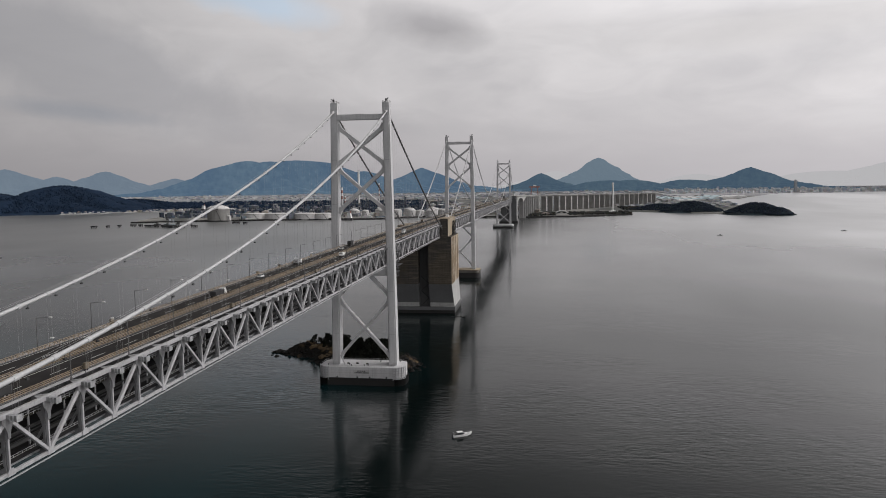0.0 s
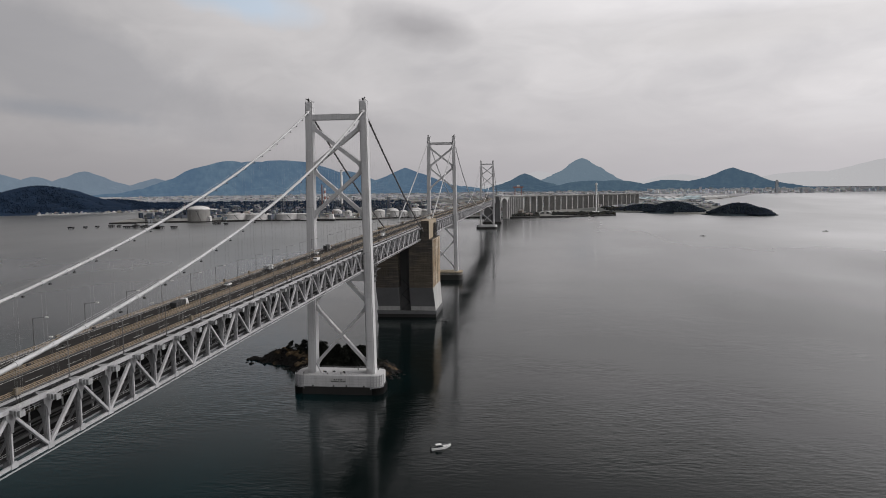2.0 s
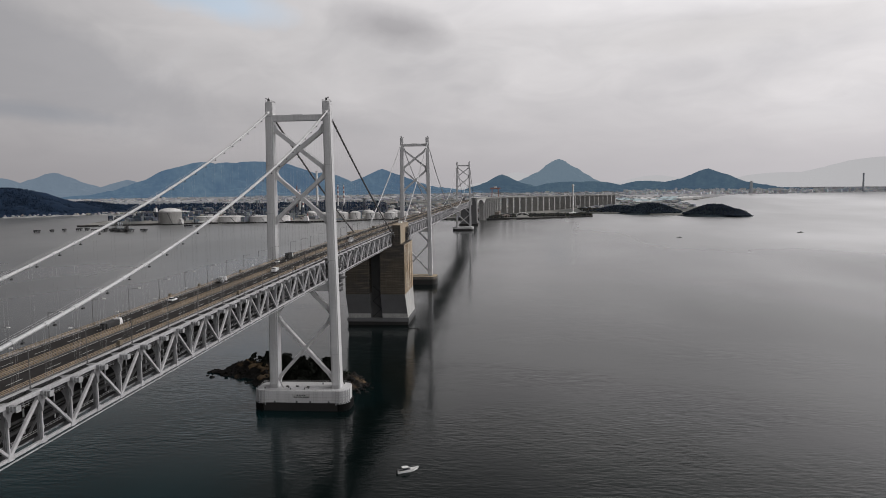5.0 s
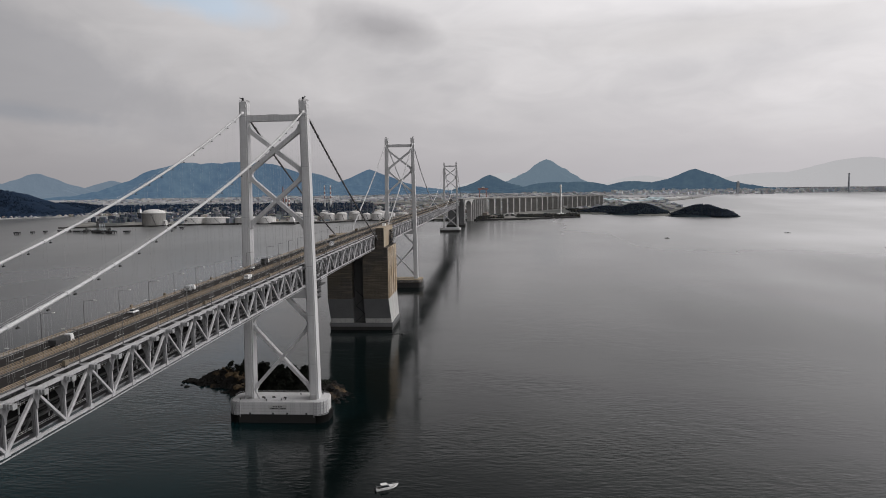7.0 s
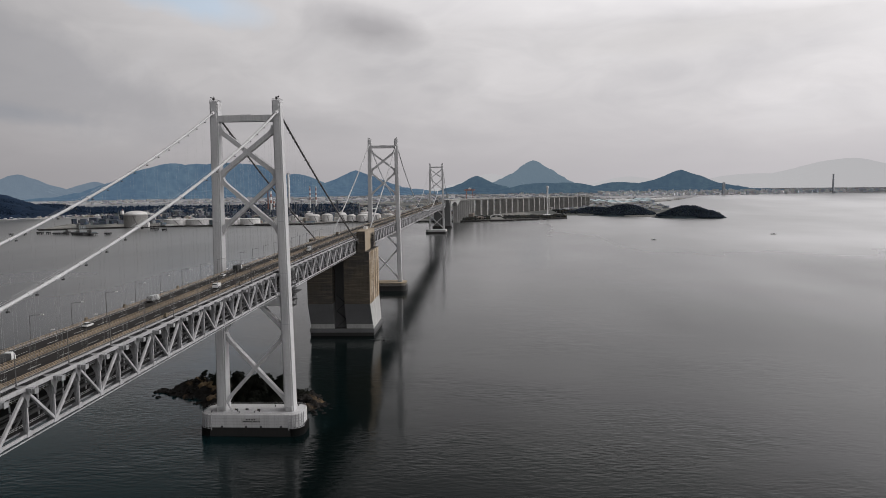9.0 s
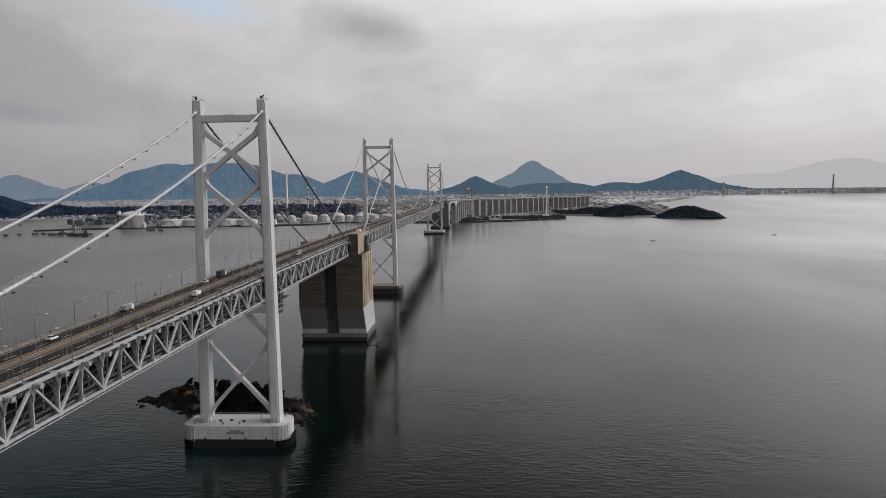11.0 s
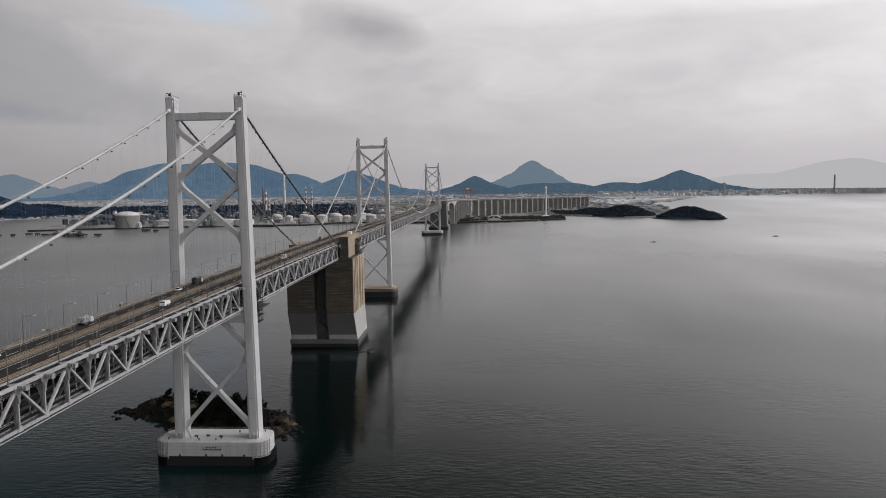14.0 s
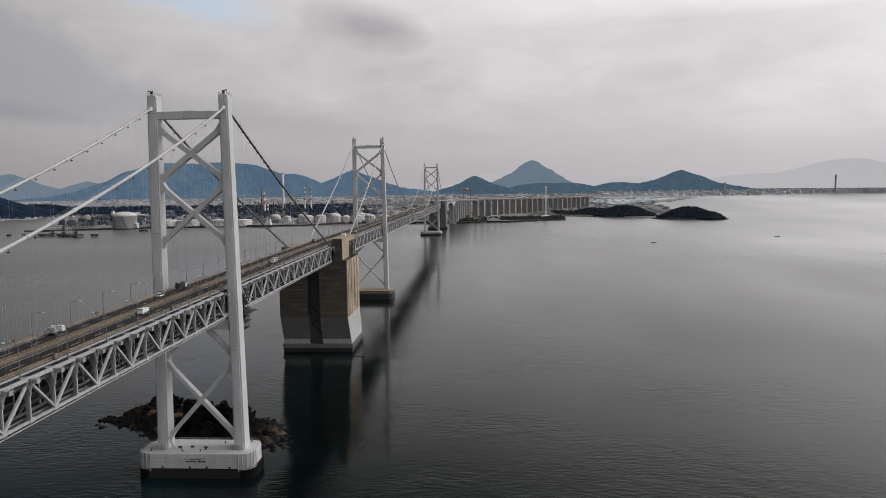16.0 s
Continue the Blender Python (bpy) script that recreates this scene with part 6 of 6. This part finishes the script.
def tower_block():
    t = far_thing("tower_building", 2460, 6800, "tall blue-grey glass tower on the far shore", "tower building")
    bm = bmesh.new()
    add_prism(bm, [(-12, -11), (12, -11), (12, 11), (-12, 11)], 0, 112, [(-11, -10), (11, -10), (11, 10), (-11, 10)])
    local("shaft", bm, M_HAZY, t)
    for k in range(12):
        bm = bmesh.new()
        add_box(bm, -12.4, 12.4, -11.4, 11.4, 8 + k * 8.5, 9.2 + k * 8.5)
        local("floor_band", bm, M_CONC, t)
    bm = bmesh.new()
    add_box(bm, -6, 6, -6, 6, 112, 119)
    local("roof_house", bm, M_CONC, t)


tower_block()


def view_tower():
    t = far_thing("observation_tower", 389, 2548, "slim white observation tower on the park's point", "observation tower", z=4.0)
    bm = bmesh.new()
    add_lathe(bm, 0, 0, [(3.4, 0), (3.2, 118)], 16)
    local("shaft", bm, M_WHITE, t)
    bm = bmesh.new()
    add_lathe(bm, 0, 0, [(4.0, 112), (4.6, 114), (4.6, 119), (2.0, 121)], 16)
    local("head", bm, M_WHITE, t)
    bm = bmesh.new()
    add_lathe(bm, 0, 0, [(24, 0), (24, 4.0), (19, 6.5), (6, 8)], 24)
    local("base_hall", bm, M_WHITE, t)


view_tower()


def arch():
    t = far_thing("park_arch", 183, 2420, "pale arched park roof on the shore", "arch", turn=-8)
    for r, w in ((23, 1.8), (19, 1.0)):
        bm = bmesh.new()
        add_tube(bm, [(math.cos(radians(a)) * r * 1.1, 0, math.sin(radians(a)) * r * 0.55 + 2) for a in range(0, 181, 15)], w, 8)
        local("rib", bm, M_WHITE if r > 20 else M_CONC_GREY, t)
    bm = bmesh.new()
    add_box(bm, -30, 30, -6, 6, 0, 3)
    local("plinth", bm, M_CONC, t)


arch()


def goliath():
    t = far_thing("gantry_crane", 46, 4366, "red and white shipyard gantry crane far behind", "crane", z=3.0)
    for s in (-1, 1):
        for e in (-1, 1):
            bm = bmesh.new()
            add_beam(bm, (s * 24, e * 12, 0), (s * 20, e * 4, 92), 5, 5)
            local("leg", bm, M_RED, t)
    bm = bmesh.new()
    add_box(bm, -34, 34, -6, 6, 90, 99)
    local("girder", bm, M_RED, t)
    bm = bmesh.new()
    add_box(bm, -8, 10, -7, 7, 99, 108)
    local("trolley", bm, M_WHITE, t)


goliath()


def shed(x, y, w, d, h, roof, turn, label):
    t = far_thing("warehouse", x, y, label, "warehouse", "warehouses", turn)
    bm = bmesh.new()
    add_box(bm, -w / 2, w / 2, -d / 2, d / 2, 0, h)
    local("wall_block", bm, M_TANK, t)
    bays = max(1, round(w / 55))
    for k in range(bays):
        x0, x1 = -w / 2 + w * k / bays - 0.5, -w / 2 + w * (k + 1) / bays + 0.5
        bm = bmesh.new()
        v = [bm.verts.new(p) for p in ((x0, -d / 2 - 1, h), (x1, -d / 2 - 1, h), (x1, d / 2 + 1, h), (x0, d / 2 + 1, h), ((x0 + x1) / 2, -d / 2 - 1, h + 7), ((x0 + x1) / 2, d / 2 + 1, h + 7))]
        for q in ((0, 1, 4), (3, 5, 2), (0, 4, 5, 3), (1, 2, 5, 4), (0, 3, 2, 1)):
            bm.faces.new([v[i] for i in q])
        local("roof", bm, roof, t)


for x, y, w, d, h, r, a in ((930, 4450, 150, 90, 16, M_BLUE, 10), (1000, 4250, 170, 80, 14, M_BLUE, 15), (1080, 4550, 130, 90, 16, M_WHITE, 12), (1150, 4380, 120, 70, 14, M_BLUE, 10),
                            (1200, 4650, 150, 80, 18, M_BLUE, 18), (1310, 4750, 140, 90, 16, M_WHITE, 20), (1400, 4850, 130, 90, 18, M_WHITE, 20), (960, 4050, 120, 60, 12, M_WHITE, 15),
                            (1300, 4950, 130, 80, 18, M_BLUE, 15), (1480, 5050, 140, 80, 14, M_WHITE, 20), (1080, 4800, 150, 80, 16, M_WHITE, 12), (900, 4750, 150, 80, 16, M_BLUE, 5)):
    shed(x, y, w, d, h * 0.6, r, a, "low warehouse with a pale blue sheet roof" if r is M_BLUE else "low warehouse with a white sheet roof")


def dolphin(x, y, w, tower, label):
    t = far_thing("mooring_dolphin", x, y, label, "mooring dolphin", "mooring dolphins", z=0.0)
    bm = bmesh.new()
    add_box(bm, -w / 2, w / 2, -6, 6, 4.0, 8.0)
    local("deck", bm, M_DARKSTEEL, t)
    for k in range(max(2, int(w / 6))):
        for e in (-4, 4):
            bm = bmesh.new()
            add_tube(bm, [(-w / 2 + 2 + k * (w - 4) / max(1, int(w / 6) - 1), e, -4), (-w / 2 + 2 + k * (w - 4) / max(1, int(w / 6) - 1), e, 4.2)], 1.1, 6)
            local("pile", bm, M_BLACK, t)
    if tower:
        bm = bmesh.new()
        for e in (-3, 3):
            for g in (-3, 3):
                add_beam(bm, (e, g, 8), (e * 0.6, g * 0.6, 8 + tower), 0.9, 0.9)
        for k in range(4):
            add_box(bm, -3.2, 3.2, -3.2, 3.2, 8 + tower * (k + 1) / 4 - 0.8, 8 + tower * (k + 1) / 4)
        local("loading_tower", bm, M_DARKSTEEL, t)


for x, y, w, h in ((-1300, 1663, 16, 0), (-1270, 1690, 8, 0), (-1248, 1719, 8, 0), (-1216, 1746, 16, 0), (-1190, 1746, 10, 0), (-1143, 1714, 24, 0), (-1112, 1705, 14, 0),
                   (-1062, 1685, 34, 26), (-1020, 1675, 20, 10), (-975, 1690, 18, 0), (-930, 1900, 26, 0), (-880, 1860, 12, 0), (-1140, 1760, 18, 8)):
    dolphin(x, y, w, h, "dark piled mooring dolphin of the tanker jetty")


def jetty():
    """The tanker jetty: a piled deck with pipe racks, a control house and loading arms."""
    t = far_thing("tanker_jetty", -1060, 1712, "dark steel tanker jetty with pipe racks and loading arms", "jetty", turn=-32, z=0.0)
    bm = bmesh.new()
    add_box(bm, -62, 62, -9, 9, 5.0, 7.0)
    local("deck", bm, M_DARKSTEEL, t)
    for k in range(14):
        for e in (-7, 7):
            bm = bmesh.new()
            add_tube(bm, [(-58 + k * 9, e, -4), (-58 + k * 9, e, 5.2)], 0.9, 6)
            local("pile", bm, M_BLACK, t)
    for k in range(5):
        bm = bmesh.new()
        add_tube(bm, [(-60, 3.0 + k * 1.2, 9.0), (60, 3.0 + k * 1.2, 9.0)], 0.45, 6)
        local("pipe", bm, M_TANK if k % 2 else M_BLUE, t)
    for k in range(12):
        bm = bmesh.new()
        add_box(bm, -56 + k * 10, -55.4 + k * 10, 2.0, 9.0, 7.0, 8.5)
        local("pipe_support", bm, M_DARKSTEEL, t)
    for x in (-12, -4, 6, 16):
        bm = bmesh.new()
        add_tube(bm, [(x, -4, 7), (x, -4, 24), (x + 2.5, -6, 28), (x + 4, -8, 17)], [0.8, 0.7, 0.6, 0.5], 6)
        local("loading_arm", bm, M_HAZY, t)
    bm = bmesh.new()
    add_box(bm, 28, 40, -6, 2, 7.0, 15.0)
    house = local("control_house", bm, M_TOWER_WALL, t)
    bm = bmesh.new()
    add_box(bm, 27.5, 40.5, -6.5, 2.5, 15.0, 15.8)
    local("roof", bm, M_CONC, house)


M_TOWER_WALL = pbr("grey_house_wall", (0.32, 0.32, 0.32), 0.7)
jetty()


def quay():
    pts = [(-1350, 1950), (-1047, 2076), (-674, 2126), (-477, 2153), (-354, 2296), (30, 2246), (233, 2286), (449, 2408)]
    t = thing("quay_wall", tuple(far(-674, 2126, 0)), "dark stained concrete quay wall along the harbour", "quay wall")
    for a, b in zip(pts, pts[1:]):
        n = 6
        for k in range(n):
            p = far(a[0] + (b[0] - a[0]) * k / n, a[1] + (b[1] - a[1]) * k / n, 2.2)
            q = far(a[0] + (b[0] - a[0]) * (k + 1) / n, a[1] + (b[1] - a[1]) * (k + 1) / n, 2.2)
            beam("wall_section", p, q, 6.0, 10.0, M_WET, t, (0, 0, 1))


quay()


def bay_edge(j, back=0.0):
    """A place along the edge of the bay, by sixteenths of its bend."""
    g, d = radians(-36.6 + 0.32 * j), 3850 + 5.0 * j + 12 * math.sin(j * 1.3) + back
    return far(128 + d * math.sin(g), -400 + d * math.cos(g), 1.5)


def sea_wall():
    """The pale wall and the strip of flat land at the foot of the wooded hill."""
    t = thing("sea_wall", tuple(bay_edge(0)), "pale concrete sea wall below the wooded hill", "sea wall")
    for k in range(30):
        beam("wall_section", bay_edge(k), bay_edge(k + 1), 4.0, 14.0, M_CONC, t, (0, 0, 1))
    bm = bmesh.new()
    outline = [tuple(bay_edge(k, 4.0))[:2] for k in range(31)] + [tuple(bay_edge(k, 420.0))[:2] for k in range(30, -1, -1)]
    z = bay_edge(0).z
    add_prism(bm, outline, z - 3.0, z + 0.6)
    ob = part("bay_ground", bm, M_LAND, None)
    tagged(ob, "flat built-up land along the bay", "ground", kind="structure")


sea_wall()


def ship(x, y, length, turn, label):
    t = far_thing("cargo_ship", x, y, label, "ship", "ships", turn, z=0.0)
    e = length / 2
    bm = bmesh.new()
    add_prism(bm, [(-e, -7), (e * 0.8, -7), (e, 0), (e * 0.8, 7), (-e, 7)], -2, 8, [(-e, -8), (e * 0.85, -8), (e * 1.05, 0), (e * 0.85, 8), (-e, 8)])
    local("hull", bm, M_DARKSTEEL, t)
    bm = bmesh.new()
    for k in range(4):
        add_box(bm, -e + 4 + k, -e + 22 - k, -7 + k * 0.5, 7 - k * 0.5, 8 + k * 4.5, 12.5 + k * 4.5)
    local("superstructure", bm, M_WHITE, t)
    bm = bmesh.new()
    add_lathe(bm, -e + 8, 0, [(2.2, 26), (1.8, 34)], 10)
    local("funnel", bm, M_RED, t)


ship(-1700, 3150, 110, 160, "cargo ship with a white bridge at the far quay")
ship(-620, 2125 - 16, 90, 175, "low dark coaster at the tank quay")


# ---- unnumbered things: plants, roofs and bushes on the far shore ----
def island_material(name, stops, rough=0.8, glow=None):
    """Each loose piece takes one colour of the row."""
    m = bpy.data.materials.new(name)
    m.use_nodes = True
    N, L = m.node_tree.nodes, m.node_tree.links
    b = N["Principled BSDF"]
    b.inputs["Roughness"].default_value = rough
    b.inputs["Specular IOR Level"].default_value = 0.12
    g = N.new("ShaderNodeNewGeometry")
    r = N.new("ShaderNodeValToRGB")
    r.color_ramp.interpolation = "CONSTANT"
    e = r.color_ramp.elements
    while len(e) < len(stops):
        e.new(0.5)
    for i, (el, c) in enumerate(zip(e, stops)):
        el.position, el.color = i / len(stops), (*c, 1)
    L.new(g.outputs["Random Per Island"], r.inputs[0])
    n = N.new("ShaderNodeTexNoise")
    n.inputs["Scale"].default_value = 0.15
    L.new(g.outputs["Position"], n.inputs["Vector"])
    x = N.new("ShaderNodeMix")
    x.data_type, x.blend_type = "RGBA", "OVERLAY"
    x.inputs[0].default_value = 0.35
    L.new(r.outputs[0], x.inputs[6])
    L.new(n.outputs["Color"], x.inputs[7])
    L.new(x.outputs[2], b.inputs["Base Color"])
    if glow:
        b.inputs["Emission Color"].default_value, b.inputs["Emission Strength"].default_value = (*glow, 1), 1.0
    return m


def scatter_boxes(name, label, category, material, seed, n, az, dist, size, high, tilt_roof=0.0, test=True):
    r = np.random.RandomState(seed)
    pts, f = [], []
    made = 0
    while made < n:
        a, d = radians(r.uniform(*az)), math.exp(r.uniform(math.log(dist[0]), math.log(dist[1])))
        x, y = EYE.x + d * math.sin(a), EYE.y + d * math.cos(a)
        if test and not inside(np.array([x]), np.array([y]), LAND)[0]:
            n -= 0.2
            continue
        made += 1
        w, l, h = r.uniform(*size), r.uniform(*size), high[0] + (high[1] - high[0]) * r.uniform() ** 2.5
        g = r.uniform(0, 1.5)
        c, s = math.cos(g), math.sin(g)
        b = len(pts)
        for zz in (1.0, 4.5 + h):
            for u, v in ((-w, -l), (w, -l), (w, l), (-w, l)):
                pts.append((x + (u * c - v * s) / 2, y + (u * s + v * c) / 2, zz))
        if tilt_roof and r.uniform() < 0.5:
            for u in (-1, 1):
                pts.append((x + (-u * l * s) / 2, y + (u * l * c) / 2, 4.5 + h + min(w, 20) * tilt_roof))
            f += [(b + 4, b + 5, b + 8), (b + 6, b + 7, b + 9), (b + 5, b + 6, b + 9, b + 8), (b + 7, b + 4, b + 8, b + 9)]
        else:
            f.append((b + 4, b + 5, b + 6, b + 7))
        f += [(b, b + 1, b + 5, b + 4), (b + 1, b + 2, b + 6, b + 5), (b + 2, b + 3, b + 7, b + 6), (b + 3, b, b + 4, b + 7)]
    me = bpy.data.meshes.new(name)
    me.from_pydata(far_np(np.array(pts)).tolist(), [], f)
    me.materials.append(material)
    tagged(new(name, me), label, category, kind="stuff")


M_TOWN = island_material("mixed_town_walls_and_roofs", [(0.30, 0.30, 0.31), (0.46, 0.46, 0.46), (0.20, 0.21, 0.23), (0.36, 0.33, 0.29), (0.14, 0.16, 0.18), (0.55, 0.55, 0.54), (0.25, 0.22, 0.2)])
M_PLANT = island_material("dark_plant_steel_and_pipes", [(0.05, 0.06, 0.08), (0.08, 0.09, 0.11), (0.04, 0.05, 0.07), (0.14, 0.15, 0.16), (0.06, 0.08, 0.11)])
# far walls, their colours lightened to carry the distance haze
M_TOWN_FAR = island_material("town_walls_paled_for_haze", [(0.30, 0.32, 0.345), (0.36, 0.37, 0.385), (0.26, 0.28, 0.315), (0.30, 0.295, 0.29), (0.42, 0.42, 0.42)])
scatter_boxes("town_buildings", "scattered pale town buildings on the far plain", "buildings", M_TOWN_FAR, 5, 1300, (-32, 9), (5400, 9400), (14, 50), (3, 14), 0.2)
# shore walls, still paler and bluer to carry more haze
M_TOWN_MIST = island_material("town_walls_blued_for_haze", [(0.46, 0.50, 0.55), (0.55, 0.57, 0.60), (0.40, 0.45, 0.50), (0.50, 0.50, 0.50), (0.62, 0.63, 0.64)])
scatter_boxes("shore_town_buildings", "town buildings along the far shore, paled for haze", "buildings", M_TOWN_MIST, 6, 1000, (9, 33), (7000, 9800), (12, 38), (4, 34), 0.2)
scatter_boxes("harbour_buildings", "pale sheds and offices of the harbour works", "buildings", M_TOWN, 7, 420, (-25.4, 0), (2700, 4600), (10, 40), (4, 18), 0.25)
scatter_boxes("refinery_plant", "dark dense pipework and columns of a refinery", "plant", M_PLANT, 8, 1100, (-30, -8), (2950, 4700), (4, 30), (4, 22), 0.0)
scatter_boxes("refinery_columns", "thin dark columns and stacks of a refinery", "plant", M_PLANT, 9, 70, (-22, -9), (2900, 4200), (3, 6), (20, 65), 0.0)
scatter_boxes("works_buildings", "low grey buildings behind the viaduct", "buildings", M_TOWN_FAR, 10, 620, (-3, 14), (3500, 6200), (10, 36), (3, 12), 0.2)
scatter_boxes("bay_village", "pale houses along the foot of the wooded hill", "buildings", M_TOWN, 11, 280, (-36.6, -27.6), (3905, 4130), (7, 14), (2, 5), 0.3, test=False)


def canopy(name, label, seed, spots, r0, r1, material):
    """Rounded tree tops packed over a piece of ground."""
    base = bmesh.new()
    bmesh.ops.create_icosphere(base, subdivisions=1, radius=1.0)
    bv = np.array([v.co[:] for v in base.verts])
    bf = [[v.index for v in q.verts] for q in base.faces]
    base.free()
    r = np.random.RandomState(seed)
    pts, f = [], []
    for x, y, z in spots:
        s = r.uniform(r0, r1)
        v = bv * (s * np.array((1, 1, r.uniform(0.8, 1.5)))) * (1 + 0.35 * r.uniform(-1, 1, (len(bv), 1))) + np.array((x, y, z))
        b = len(pts) * len(bv)
        pts.append(v)
        f += [[b + i for i in q] for q in bf]
    me = bpy.data.meshes.new(name)
    me.from_pydata(far_np(np.concatenate(pts)).tolist(), [], f)
    me.materials.append(material)
    tagged(new(name, me), label, "trees", kind="stuff")


def on_hill(x, y, h, a, b, p, n, seed, top=1.25):
    r = np.random.RandomState(seed)
    t = math.atan2(x - EYE.x, y - EYE.y)
    out = []
    for k in range(n):
        q, g = top * math.sqrt(r.uniform()), r.uniform(0, math.tau)
        u, v = q * a * math.cos(g), q * b * math.sin(g)
        out.append((x + math.cos(t) * u + math.sin(t) * v, y - math.sin(t) * u + math.cos(t) * v, h * math.exp(-q ** p) + 0.5))
    return out


# tree tops with the haze's blue mixed into their colours
M_TREETOP = island_material("tree_tops_blued_for_haze", [(0.020, 0.030, 0.048), (0.028, 0.038, 0.052), (0.018, 0.027, 0.044), (0.032, 0.041, 0.050)], 0.9)
for i, a in enumerate(((715, 2640, 42, 100, 80, 2.6), (620, 2800, 28, 110, 90, 2.4), (908, 2420, 42, 92, 66, 2.4), (968, 2350, 26, 40, 50, 2.2))):
    canopy("headland_trees", "dark rounded tree tops covering the headland", 40 + i, on_hill(*a, 1700, 50 + i), 1.6, 3.6, M_TREETOP)
for i, a in enumerate(WOODED_HILLS):
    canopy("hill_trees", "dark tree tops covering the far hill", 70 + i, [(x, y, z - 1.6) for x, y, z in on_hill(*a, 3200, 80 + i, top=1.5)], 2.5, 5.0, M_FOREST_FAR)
r = np.random.RandomState(3)
shore = [(30 + u * 420, 2262 + u * 150 + v * 190, 4.5 + r.uniform(0, 3)) for u, v in r.uniform(0, 1, (1300, 2)) if not (0.3 < u < 0.42 and v < 0.9)]
shore += [(460 + u * 200, 2700 + v * 400, 5 + r.uniform(0, 4)) for u, v in r.uniform(0, 1, (260, 2))]
M_SCRUB_FAR = island_material("dark_olive_shore_scrub", [(0.030, 0.034, 0.034), (0.042, 0.044, 0.038), (0.026, 0.030, 0.032), (0.050, 0.046, 0.038)], 0.9)
canopy("shore_bushes", "dark bushes and young trees along the park shore", 60, shore, 2.4, 5.2, M_SCRUB_FAR)
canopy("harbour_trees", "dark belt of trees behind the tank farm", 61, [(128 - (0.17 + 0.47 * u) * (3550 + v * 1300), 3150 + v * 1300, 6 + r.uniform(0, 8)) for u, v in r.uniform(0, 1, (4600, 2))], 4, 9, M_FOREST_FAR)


def headland_rock(x, y, a, b, label):
    bm = bmesh.new()
    n = 60
    ring = []
    for k in range(n):
        g = k * math.tau / n
        w = 1 + 0.12 * noise.noise(Vector((math.cos(g) * 3, math.sin(g) * 3, x)))
        ring.append((x + a * w * math.cos(g), y + b * w * math.sin(g)))
    add_prism(bm, [tuple(far(u, v, 0))[:2] for u, v in ring], -3, 7.0, [tuple(far(x + (u - x) * 0.93, y + (v - y) * 0.93, 0))[:2] for u, v in ring])
    ob = new("headland_rock", mesh_of("headland_rock", bm, M_ROCK_PALE))
    tagged(ob, label, "rock", kind="structure")


M_ROCK_PALE = pbr("pale_shore_rock", (0.15, 0.13, 0.10), 0.9, var=0.3, big=0.05, small=0.3, col2=(0.07, 0.065, 0.055), bump=0.5, bump_scale=0.3)
headland_rock(952, 2374, 104, 84, "pale rocky foot of the wooded headland")
